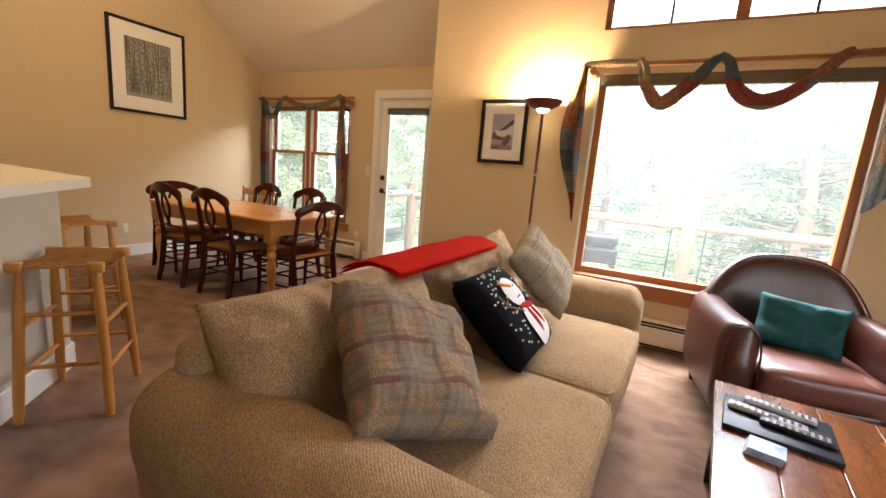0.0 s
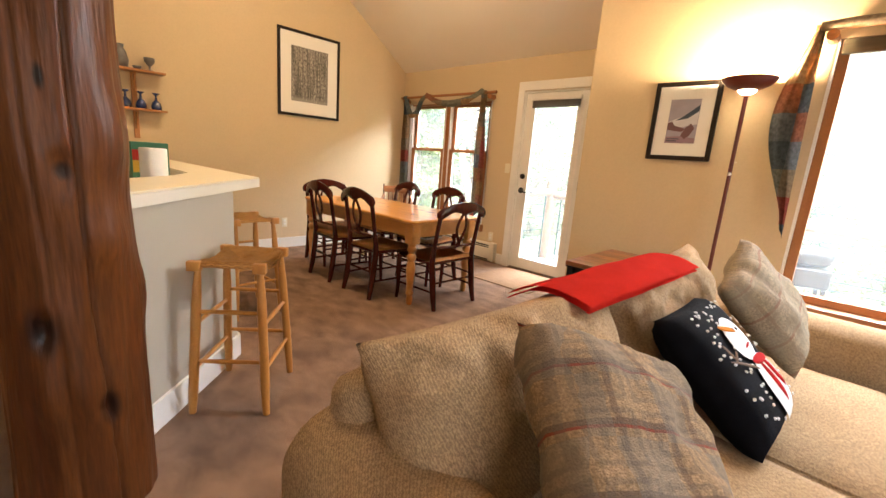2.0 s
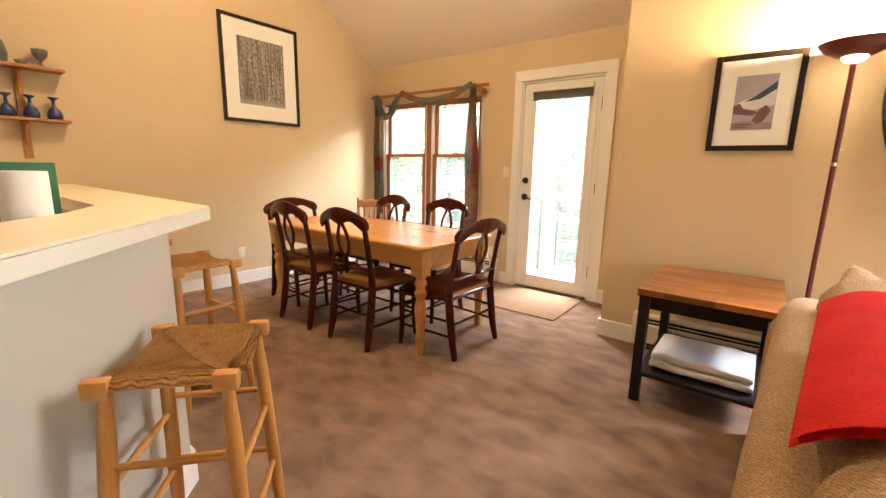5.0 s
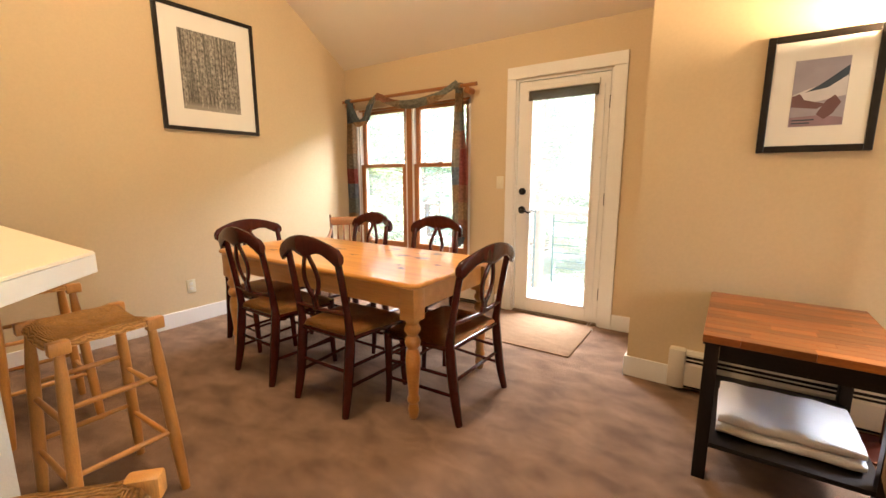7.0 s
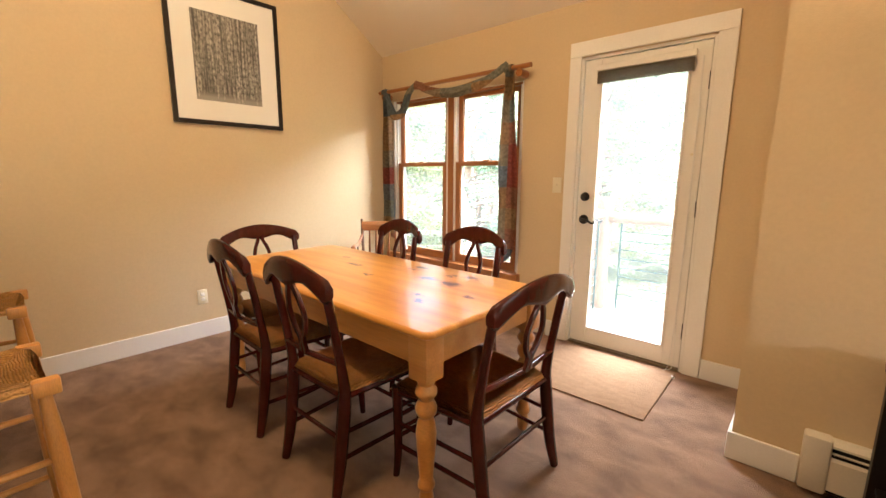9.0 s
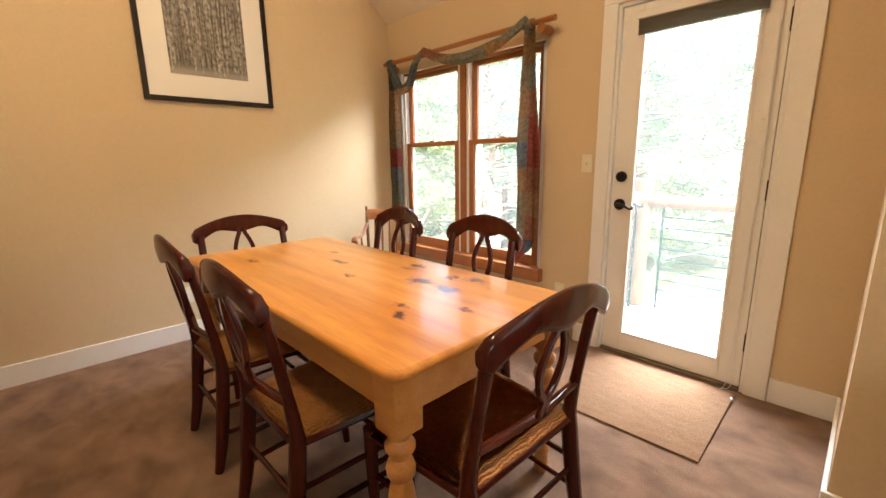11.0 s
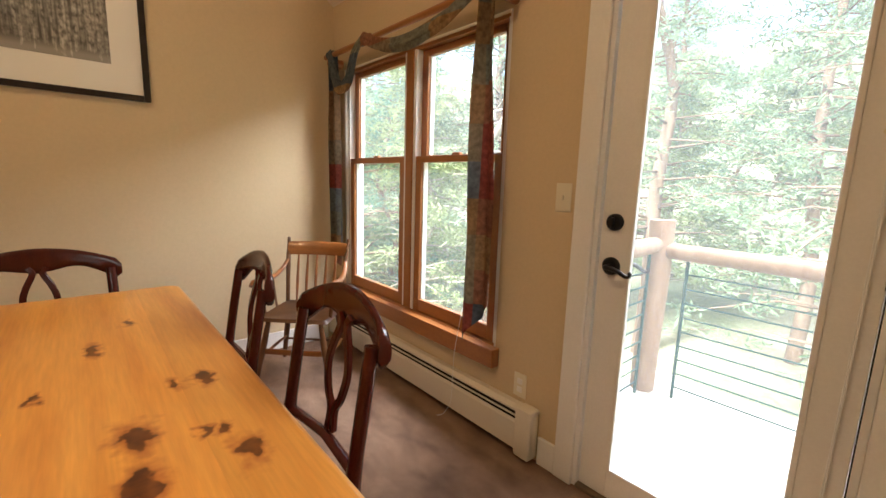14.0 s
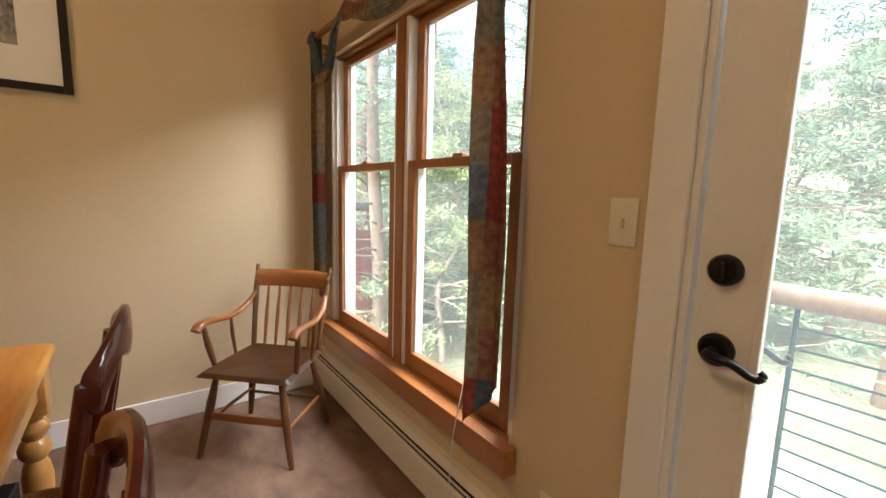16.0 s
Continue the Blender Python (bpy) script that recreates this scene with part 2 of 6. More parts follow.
def cells_material(name, colours, cell, rough=0.85, weave=0.25, warp=0.0):
    """Patchwork cloth: rectangles of a few colours, laid by snapped coordinates, with a woven relief."""
    m = mat(name, colours[0], rough, bump=weave, bump_scale=350)
    n, l = m.node_tree.nodes, m.node_tree.links
    tc = n.new("ShaderNodeTexCoord")
    src = tc.outputs["Object"]
    snap = n.new("ShaderNodeVectorMath"); snap.operation = "SNAP"
    snap.inputs[1].default_value = cell
    l.new(src, snap.inputs[0])
    wnz = n.new("ShaderNodeTexWhiteNoise")
    l.new(snap.outputs[0], wnz.inputs["Vector"])
    r = n.new("ShaderNodeValToRGB")
    r.color_ramp.interpolation = "CONSTANT"
    els = r.color_ramp.elements
    while len(els) < len(colours):
        els.new(0.5)
    for i, c in enumerate(colours):
        els[i].position = i / len(colours)
        els[i].color = (*c, 1)
    l.new(wnz.outputs["Value"], r.inputs[0])
    grain = n.new("ShaderNodeTexNoise")
    grain.inputs["Scale"].default_value, grain.inputs["Detail"].default_value = 45, 4
    l.new(src, grain.inputs["Vector"])
    mr = n.new("ShaderNodeMapRange")
    mr.inputs["From Min"].default_value, mr.inputs["From Max"].default_value = 0.3, 0.7
    mr.inputs["To Min"].default_value, mr.inputs["To Max"].default_value = 0.6, 1.15
    l.new(grain.outputs["Fac"], mr.inputs["Value"])
    mix = n.new("ShaderNodeMix"); mix.data_type, mix.blend_type = "RGBA", "MULTIPLY"; mix.inputs[0].default_value = 1
    l.new(r.outputs[0], mix.inputs[6]); l.new(mr.outputs[0], mix.inputs[7])
    l.new(mix.outputs[2], n["Principled BSDF"].inputs["Base Color"])
    thin, both = n.new("ShaderNodeBsdfTranslucent"), n.new("ShaderNodeMixShader")
    both.inputs[0].default_value = 0.12
    l.new(mix.outputs[2], thin.inputs[0])
    l.new(n["Principled BSDF"].outputs[0], both.inputs[1]); l.new(thin.outputs[0], both.inputs[2])
    l.new(both.outputs[0], n["Material Output"].inputs[0])
    return m


CURTAIN = cells_material("patchwork_curtain", [(0.17, 0.18, 0.18), (0.27, 0.075, 0.055), (0.20, 0.195, 0.15), (0.31, 0.19, 0.10),
                                              (0.10, 0.12, 0.125), (0.26, 0.20, 0.13), (0.28, 0.13, 0.08)], (0.35, 0.9, 0.17), weave=0.15)


def tapestry_material(name, base, bands, accent, panel, step_of):
    """Tan pillow cloth crossed by a plaid of bands, with small medallions between."""
    m = mat(name, base, 0.9, [c * 0.78 for c in base], 25, (1, 1, 1), 0.5, 0.35, 160, 0.5, 260)
    n, l = m.node_tree.nodes, m.node_tree.links
    b = n["Principled BSDF"]
    out = b.inputs["Base Color"].links[0].from_socket
    tc = n.new("ShaderNodeTexCoord")
    sep = n.new("ShaderNodeSeparateXYZ")
    l.new(tc.outputs["Object"], sep.inputs[0])

    def banded(axis, step, width, shift, colour, amount):
        nonlocal out
        a = n.new("ShaderNodeMath"); a.operation = "ADD"; a.inputs[1].default_value = shift + 10
        l.new(sep.outputs[axis], a.inputs[0])
        w = n.new("ShaderNodeMath"); w.operation = "MODULO"; w.inputs[1].default_value = step
        l.new(a.outputs[0], w.inputs[0])
        c = n.new("ShaderNodeMath"); c.operation = "LESS_THAN"; c.inputs[1].default_value = width
        l.new(w.outputs[0], c.inputs[0])
        k = n.new("ShaderNodeMath"); k.operation = "MULTIPLY"; k.inputs[1].default_value = amount
        l.new(c.outputs[0], k.inputs[0])
        mix = n.new("ShaderNodeMix"); mix.data_type = "RGBA"; mix.blend_type = "MIX"
        l.new(k.outputs[0], mix.inputs[0]); l.new(out, mix.inputs[6]); mix.inputs[7].default_value = (*colour, 1)
        out = mix.outputs[2]
    for axis, step, width, shift, colour, amount in bands:
        banded(axis, step, width, shift, colour, amount)
    # panels of two tones, each with a stepped diamond medallion
    shift = n.new("ShaderNodeMapping")
    shift.inputs["Location"].default_value = (0.02, 0.5 * step_of, 0.03)
    l.new(tc.outputs["Object"], shift.inputs[0])
    chk = n.new("ShaderNodeTexChecker")
    chk.inputs["Scale"].default_value = 1 / step_of
    l.new(shift.outputs[0], chk.inputs["Vector"])
    half = n.new("ShaderNodeMath"); half.operation = "MULTIPLY"; half.inputs[1].default_value = 0.5
    l.new(chk.outputs["Fac"], half.inputs[0])
    tone = n.new("ShaderNodeMix"); tone.data_type = "RGBA"
    l.new(half.outputs[0], tone.inputs[0]); l.new(out, tone.inputs[6]); tone.inputs[7].default_value = (*panel, 1)
    out = tone.outputs[2]
    flat = n.new("ShaderNodeMapping")
    flat.inputs["Location"].default_value, flat.inputs["Scale"].default_value = (0.02, 0, 0.03), (1, 0, 1)
    l.new(tc.outputs["Object"], flat.inputs[0])
    v = n.new("ShaderNodeTexVoronoi")
    v.distance = "CHEBYCHEV"
    v.inputs["Scale"].default_value, v.inputs["Randomness"].default_value = 1 / step_of, 0.0
    l.new(flat.outputs[0], v.inputs["Vector"])
    wob = n.new("ShaderNodeTexNoise"); wob.inputs["Scale"].default_value, wob.inputs["Detail"].default_value = 70, 3
    l.new(tc.outputs["Object"], wob.inputs["Vector"])
    sm = n.new("ShaderNodeMath"); sm.operation = "MULTIPLY_ADD"; sm.inputs[1].default_value = 0.12
    l.new(wob.outputs["Fac"], sm.inputs[0]); l.new(v.outputs["Distance"], sm.inputs[2])
    ring = n.new("ShaderNodeMath"); ring.operation = "PINGPONG"; ring.inputs[1].default_value = 0.11
    l.new(sm.outputs[0], ring.inputs[0])
    c = n.new("ShaderNodeMath"); c.operation = "LESS_THAN"; c.inputs[1].default_value = 0.045
    l.new(ring.outputs[0], c.inputs[0])
    k = n.new("ShaderNodeMath"); k.operation = "MULTIPLY"; k.inputs[1].default_value = 0.38
    l.new(c.outputs[0], k.inputs[0])
    mix = n.new("ShaderNodeMix"); mix.data_type = "RGBA"
    l.new(k.outputs[0], mix.inputs[0]); l.new(out, mix.inputs[6]); mix.inputs[7].default_value = (*accent, 1)
    l.new(mix.outputs[2], b.inputs["Base Color"])
    return m


TAPESTRY = tapestry_material("tapestry", (0.36, 0.245, 0.145), [("X", 0.125, 0.014, 0.013, (0.15, 0.10, 0.07), 0.6), ("Z", 0.125, 0.018, 0.015, (0.14, 0.095, 0.07), 0.75),
                             ("Z", 0.125, 0.006, 0.015, (0.26, 0.06, 0.04), 0.8)], (0.13, 0.105, 0.085), (0.20, 0.175, 0.145), 0.125)
TAPESTRY2 = tapestry_material("tapestry_pale", (0.42, 0.33, 0.225), [("X", 0.12, 0.012, 0.02, (0.22, 0.16, 0.11), 0.6), ("Z", 0.12, 0.010, 0.05, (0.22, 0.10, 0.07), 0.6)], (0.21, 0.18, 0.13), (0.28, 0.235, 0.165), 0.12)


def chenille_material():
    """Sand chenille with fine ribs across."""
    m = mat("sand_chenille", (0.47, 0.315, 0.175), 0.9, (0.37, 0.24, 0.130), 7, (1, 1, 1), 0.6, 0.30, 130)
    n, l = m.node_tree.nodes, m.node_tree.links
    n["Principled BSDF"].inputs["Sheen Weight"].default_value = 0.02
    tc = n.new("ShaderNodeTexCoord")
    w = n.new("ShaderNodeTexWave")
    w.bands_direction = "DIAGONAL"
    w.inputs["Scale"].default_value, w.inputs["Distortion"].default_value, w.inputs["Detail"].default_value = 60, 7.0, 3
    w.inputs["Detail Scale"].default_value = 3
    l.new(tc.outputs["Object"], w.inputs["Vector"])
    bp = n.new("ShaderNodeBump")
    bp.inputs["Strength"].default_value, bp.inputs["Distance"].default_value = 0.6, 0.003
    l.new(w.outputs["Fac"], bp.inputs["Height"])
    l.new(bp.outputs[0], n["Principled BSDF"].inputs["Normal"])
    b = n["Principled BSDF"]
    # colour follows the rib height, so shade between ribs is painted in
    mr = n.new("ShaderNodeMapRange")
    mr.inputs["To Min"].default_value, mr.inputs["To Max"].default_value = 0.72, 1.10
    l.new(w.outputs["Fac"], mr.inputs["Value"])
    prev = b.inputs["Base Color"].links[0].from_socket
    mix = n.new("ShaderNodeMix"); mix.data_type, mix.blend_type = "RGBA", "MULTIPLY"; mix.inputs[0].default_value = 1
    l.new(prev, mix.inputs[6]); l.new(mr.outputs[0], mix.inputs[7]); l.new(mix.outputs[2], b.inputs["Base Color"])
    return m


CHENILLE = chenille_material()


def knotty_material(name, light, dark, knot, knots=True):
    """Pine boards along x: long grain, with scattered dark knots, each board shifted by its own chance."""
    m = mat(name, light, 0.30, dark, 3, (0.35, 4.5, 4.5), 0.42, 0.10, 26, coat=0.3, vary=0.09, detail=5)
    n, l = m.node_tree.nodes, m.node_tree.links
    b = n["Principled BSDF"]
    out = b.inputs["Base Color"].links[0].from_socket
    if knots:
        tc = n.new("ShaderNodeTexCoord")
        nz = n.new("ShaderNodeTexNoise"); nz.inputs["Scale"].default_value = 24
        l.new(tc.outputs["Object"], nz.inputs["Vector"])
        dis = n.new("ShaderNodeMix"); dis.data_type = "RGBA"; dis.blend_type = "ADD"; dis.inputs[0].default_value = 0.085
        l.new(tc.outputs["Object"], dis.inputs[6]); l.new(nz.outputs["Color"], dis.inputs[7])
        total = None
        # middle of each knot on the top, half length along the grain, half width
        for kx, ky, ka, kb in ((0.37, 0.15, 0.050, 0.024), (0.53, 0.145, 0.046, 0.028), (0.54, 0.315, 0.042, 0.020), (0.54, -0.105, 0.026, 0.011), (0.62, -0.16, 0.020, 0.014), (-0.20, 0.10, 0.040, 0.015),
                               (0.17, 0.305, 0.034, 0.016), (0.07, -0.01, 0.026, 0.010), (0.165, 0.245, 0.028, 0.014), (0.425, 0.255, 0.018, 0.010), (0.43, 0.29, 0.020, 0.011), (-0.55, -0.20, 0.03, 0.014), (-0.42, 0.20, 0.028, 0.012), (0.74, 0.02, 0.02, 0.012)):
            mp = n.new("ShaderNodeMapping"); mp.vector_type = "TEXTURE"
            mp.inputs["Location"].default_value = (kx + 0.0425, ky + 0.0425, 0.785)
            mp.inputs["Scale"].default_value = (ka, kb, 1)
            l.new(dis.outputs[2], mp.inputs[0])
            ln = n.new("ShaderNodeVectorMath"); ln.operation = "LENGTH"
            l.new(mp.outputs[0], ln.inputs[0])
            if total is None:
                total = ln.outputs["Value"]
            else:
                mx = n.new("ShaderNodeMath"); mx.operation = "MINIMUM"
                l.new(total, mx.inputs[0]); l.new(ln.outputs["Value"], mx.inputs[1]); total = mx.outputs[0]
        masks = []
        for outer, inner, top_v in ((2.1, 0.9, 0.7), (1.1, 0.8, 1.0)):
            mr = n.new("ShaderNodeMapRange"); mr.interpolation_type = "SMOOTHSTEP"
            mr.inputs["From Min"].default_value, mr.inputs["From Max"].default_value, mr.inputs["To Max"].default_value = outer, inner, top_v
            l.new(total, mr.inputs["Value"])
            masks.append(mr.outputs[0])
        halo = n.new("ShaderNodeMix"); halo.data_type = "RGBA"
        l.new(masks[0], halo.inputs[0]); l.new(out, halo.inputs[6]); halo.inputs[7].default_value = (0.30, 0.062, 0.010, 1)
        out, total = halo.outputs[2], masks[1]
        worn = n.new("ShaderNodeMapRange")
        worn.inputs["From Min"].default_value, worn.inputs["From Max"].default_value = 0.35, 0.65
        worn.inputs["To Min"].default_value, worn.inputs["To Max"].default_value = 0.72, 1.0
        l.new(nz.outputs["Fac"], worn.inputs["Value"])
        k = n.new("ShaderNodeMath"); k.operation = "MULTIPLY"
        l.new(total, k.inputs[0]); l.new(worn.outputs[0], k.inputs[1])
        mix = n.new("ShaderNodeMix"); mix.data_type = "RGBA"
        l.new(k.outputs[0], mix.inputs[0]); l.new(out, mix.inputs[6]); mix.inputs[7].default_value = (*knot, 1)
        l.new(mix.outputs[2], b.inputs["Base Color"])
    return m


PINETOP = knotty_material("knotty_pine", (0.80, 0.385, 0.080), (0.58, 0.215, 0.032), (0.075, 0.018, 0.006))
PINE = knotty_material("pine", (0.66, 0.33, 0.095), (0.53, 0.235, 0.055), (0.12, 0.035, 0.01), False)
ACACIA = mat("acacia_staves", (0.44, 0.155, 0.034), 0.3, (0.22, 0.06, 0.013), 4, (0.8, 8, 8), 0.6, 0.25, 60, coat=0.3, vary=0.35)
CTWOOD = mat("coffee_table_wood", (0.30, 0.095, 0.024), 0.22, (0.10, 0.026, 0.009), 4, (3, 0.7, 3), 0.5, 0.25, 40, coat=0.35, vary=0.15)
WINDSOR = mat("worn_windsor", (0.165, 0.066, 0.022), 0.36, (0.09, 0.034, 0.012), 7, (2, 2, 2), 0.6, 0.2, 60, coat=0.3)
WINDSORLIGHT = mat("worn_pale_wood", (0.31, 0.105, 0.022), 0.36, (0.21, 0.068, 0.014), 6, (1, 6, 6), 0.6, 0.2, 60, coat=0.3)


def log_material():
    """Peeled, oiled log with long checks and dark knots."""
    m = mat("log_column", (0.165, 0.052, 0.012), 0.42, (0.06, 0.015, 0.004), 3.0, (3.2, 3.2, 0.32), 0.55, 0.30, 30, 0.55, 10, coat=0.0, detail=8)
    n, l = m.node_tree.nodes, m.node_tree.links
    b = n["Principled BSDF"]
    out = b.inputs["Base Color"].links[0].from_socket
    tc = n.new("ShaderNodeTexCoord")
    v = n.new("ShaderNodeTexVoronoi"); v.inputs["Scale"].default_value = 3.3
    l.new(tc.outputs["Object"], v.inputs["Vector"])
    r = n.new("ShaderNodeValToRGB")
    r.color_ramp.elements[0].position, r.color_ramp.elements[0].color = 0.03, (0.7, 0.7, 0.7, 1)
    r.color_ramp.elements[1].position, r.color_ramp.elements[1].color = 0.14, (0, 0, 0, 1)
    l.new(v.outputs["Distance"], r.inputs[0])
    mix = n.new("ShaderNodeMix"); mix.data_type = "RGBA"
    l.new(r.outputs[0], mix.inputs[0]); l.new(out, mix.inputs[6]); mix.inputs[7].default_value = (0.03, 0.010, 0.004, 1)
    out = mix.outputs[2]
    b.inputs["Specular IOR Level"].default_value = 0.25
    # the black hearts of three large knots
    for place, size in (((-1.91, 0.171, 0.70), (0.05, 0.045, 0.075)), ((-1.906, 0.309, 0.415), (0.05, 0.028, 0.06)), ((-1.895, 0.258, 1.16), (0.05, 0.022, 0.028)), ((-1.896, 0.23, 1.40), (0.05, 0.012, 0.035))):
        mp = n.new("ShaderNodeMapping"); mp.vector_type = "TEXTURE"
        mp.inputs["Location"].default_value, mp.inputs["Scale"].default_value = place, size
        l.new(tc.outputs["Object"], mp.inputs[0])
        ln = n.new("ShaderNodeVectorMath"); ln.operation = "LENGTH"
        l.new(mp.outputs[0], ln.inputs[0])
        mr = n.new("ShaderNodeMapRange"); mr.interpolation_type = "SMOOTHSTEP"
        mr.inputs["From Min"].default_value, mr.inputs["From Max"].default_value = 1.3, 0.4
        l.new(ln.outputs["Value"], mr.inputs["Value"])
        mix = n.new("ShaderNodeMix"); mix.data_type = "RGBA"
        l.new(mr.outputs[0], mix.inputs[0]); l.new(out, mix.inputs[6]); mix.inputs[7].default_value = (0.012, 0.004, 0.002, 1)
        out = mix.outputs[2]
    l.new(out, b.inputs["Base Color"])
    return m


LOG = log_material()


def birch_material():
    """A grey photograph of close-set bare trunks above pale ground."""
    m = mat("birch_photograph", (0.1, 0.1, 0.1), 0.35, coat=0.7)
    n, l = m.node_tree.nodes, m.node_tree.links
    tc = n.new("ShaderNodeTexCoord")

    def tex(scale, sy, detail, lo, hi):
        mp = n.new("ShaderNodeMapping"); mp.inputs["Scale"].default_value = (1, 1, sy)
        l.new(tc.outputs["Object"], mp.inputs[0])
        t = n.new("ShaderNodeTexNoise"); t.inputs["Scale"].default_value, t.inputs["Detail"].default_value = scale, detail
        l.new(mp.outputs[0], t.inputs["Vector"])
        r = n.new("ShaderNodeMapRange"); r.inputs["From Min"].default_value, r.inputs["From Max"].default_value = lo, hi
        l.new(t.outputs["Fac"], r.inputs["Value"])
        return r.outputs[0]
    trunks, twigs = tex(75, 0.03, 1.5, 0.25, 0.68), tex(60, 0.55, 6, 0.32, 0.62)
    k = n.new("ShaderNodeMath"); k.operation = "MULTIPLY"
    l.new(trunks, k.inputs[0]); l.new(twigs, k.inputs[1])
    sep = n.new("ShaderNodeSeparateXYZ"); l.new(tc.outputs["Object"], sep.inputs[0])
    g = n.new("ShaderNodeMapRange"); g.inputs["From Min"].default_value, g.inputs["From Max"].default_value = -0.29, -0.24
    g.inputs["To Min"].default_value, g.inputs["To Max"].default_value = 0.55, 0.0
    l.new(sep.outputs["Z"], g.inputs["Value"])
    a = n.new("ShaderNodeMath"); a.operation = "MAXIMUM"
    l.new(k.outputs[0], a.inputs[0]); l.new(g.outputs[0], a.inputs[1])
    r = n.new("ShaderNodeValToRGB")
    r.color_ramp.elements[0].color, r.color_ramp.elements[1].color = (0.055, 0.05, 0.043, 1), (0.46, 0.43, 0.37, 1)
    l.new(a.outputs[0], r.inputs[0]); l.new(r.outputs[0], n["Principled BSDF"].inputs["Base Color"])
    return m


BIRCHPHOTO = birch_material()
POSTER = [mat("poster_" + nm, c, 0.5, [x * 0.85 for x in c], 14, coat=0.6) for nm, c in (("sky", (0.36, 0.33, 0.38)), ("snow", (0.62, 0.60, 0.62)), ("peak", (0.05, 0.07, 0.10)), ("rock", (0.17, 0.09, 0.09)), ("mauve", (0.30, 0.20, 0.24)))]


def leaf_material(name, a, b):
    m = mat(name, a, 0.6, b, 0.8, contrast=0.5)
    n, l = m.node_tree.nodes, m.node_tree.links
    geo = n.new("ShaderNodeNewGeometry")
    mr = n.new("ShaderNodeMapRange"); mr.inputs["To Min"].default_value, mr.inputs["To Max"].default_value = 0.6, 1.4
    l.new(geo.outputs["Random Per Island"], mr.inputs["Value"])
    bs = n["Principled BSDF"]
    out = bs.inputs["Base Color"].links[0].from_socket
    mix = n.new("ShaderNodeMix"); mix.data_type, mix.blend_type = "RGBA", "MULTIPLY"; mix.inputs[0].default_value = 1
    l.new(out, mix.inputs[6]); l.new(mr.outputs[0], mix.inputs[7]); l.new(mix.outputs[2], bs.inputs["Base Color"])
    bs.inputs["Transmission Weight"].default_value = 0.0
    tr = n.new("ShaderNodeBsdfTranslucent")
    l.new(mix.outputs[2], tr.inputs[0])
    add = n.new("ShaderNodeMixShader"); add.inputs[0].default_value = 0.4
    l.new(bs.outputs[0], add.inputs[1]); l.new(tr.outputs[0], add.inputs[2])
    l.new(add.outputs[0], n["Material Output"].inputs[0])
    return m


NEEDLES = leaf_material("pine_needles", (0.118, 0.175, 0.105), (0.19, 0.255, 0.155))
NEEDLESBLUE = leaf_material("spruce_needles", (0.085, 0.155, 0.105), (0.135, 0.225, 0.15))
ASPEN = leaf_material("yellow_green_leaves", (0.175, 0.225, 0.11), (0.26, 0.305, 0.15))
GRASS = mat("meadow", (0.15, 0.18, 0.10), 0.95, (0.26, 0.235, 0.17), 0.35, fine=0.3, fine_scale=9, bump=0.5, bump_scale=6)
# hill tones lightened, with distance haze painted into them
HILLS = mat("far_forest", (0.16, 0.20, 0.15), 0.95, (0.30, 0.34, 0.27), 0.25, (1, 1, 0.35), 0.4, 0.4, 1.3)


def glass_material():
    m = bpy.data.materials.new("window_glass")
    m.use_nodes = True
    n, l = m.node_tree.nodes, m.node_tree.links
    n.remove(n["Principled BSDF"])
    t, g, mix, f = (n.new("ShaderNodeBsdfTransparent"), n.new("ShaderNodeBsdfGlossy"), n.new("ShaderNodeMixShader"), n.new("ShaderNodeMath"))
    lw = n.new("ShaderNodeLayerWeight")
    lw.inputs[0].default_value = 0.5
    f.operation, f.inputs[1].default_value = "POWER", 5.0
    l.new(lw.outputs["Facing"], f.inputs[0])
    t.inputs[0].default_value = (0.96, 0.98, 0.97, 1)
    g.inputs["Roughness"].default_value = 0.02
    l.new(f.outputs[0], mix.inputs[0]); l.new(t.outputs[0], mix.inputs[1]); l.new(g.outputs[0], mix.inputs[2])
    # a pale translucent veil put on the panes to imitate glare
    veil, veiled = n.new("ShaderNodeBsdfTranslucent"), n.new("ShaderNodeMixShader")
    veil.inputs[0].default_value, veiled.inputs[0].default_value = (0.92, 0.97, 0.98, 1), 0.035
    l.new(mix.outputs[0], veiled.inputs[1]); l.new(veil.outputs[0], veiled.inputs[2])
    l.new(veiled.outputs[0], n["Material Output"].inputs[0])
    return m


GLASS = glass_material()


def glow_material(name, colour, strength):
    m = bpy.data.materials.new(name)
    m.use_nodes = True
    b = m.node_tree.nodes["Principled BSDF"]
    b.inputs["Base Color"].default_value = (0.9, 0.85, 0.75, 1)
    b.inputs["Emission Color"].default_value, b.inputs["Emission Strength"].default_value = (*colour, 1), strength
    return m


LAMPGLASS = glow_material("lit_lamp_glass", (1.0, 0.80, 0.52), 3.0)

# ---- building helpers ----


def thing(name, label, category, x=0, y=0, z=0, rz=0, group="", kind=""):
    ob = new(name)
    ob.empty_display_size = 0.1
    ob.matrix_world = pose(x, y, z, 0, 0, rz)
    return tagged(ob, label, category, group, kind)


def finish(ob, smooth):
    if smooth:
        ob.data.shade_smooth() if smooth == "all" else ob.data.set_sharp_from_angle(angle=radians(40))
        if smooth != "all":
            for p in ob.data.polygons:
                p.use_smooth = True
    return ob


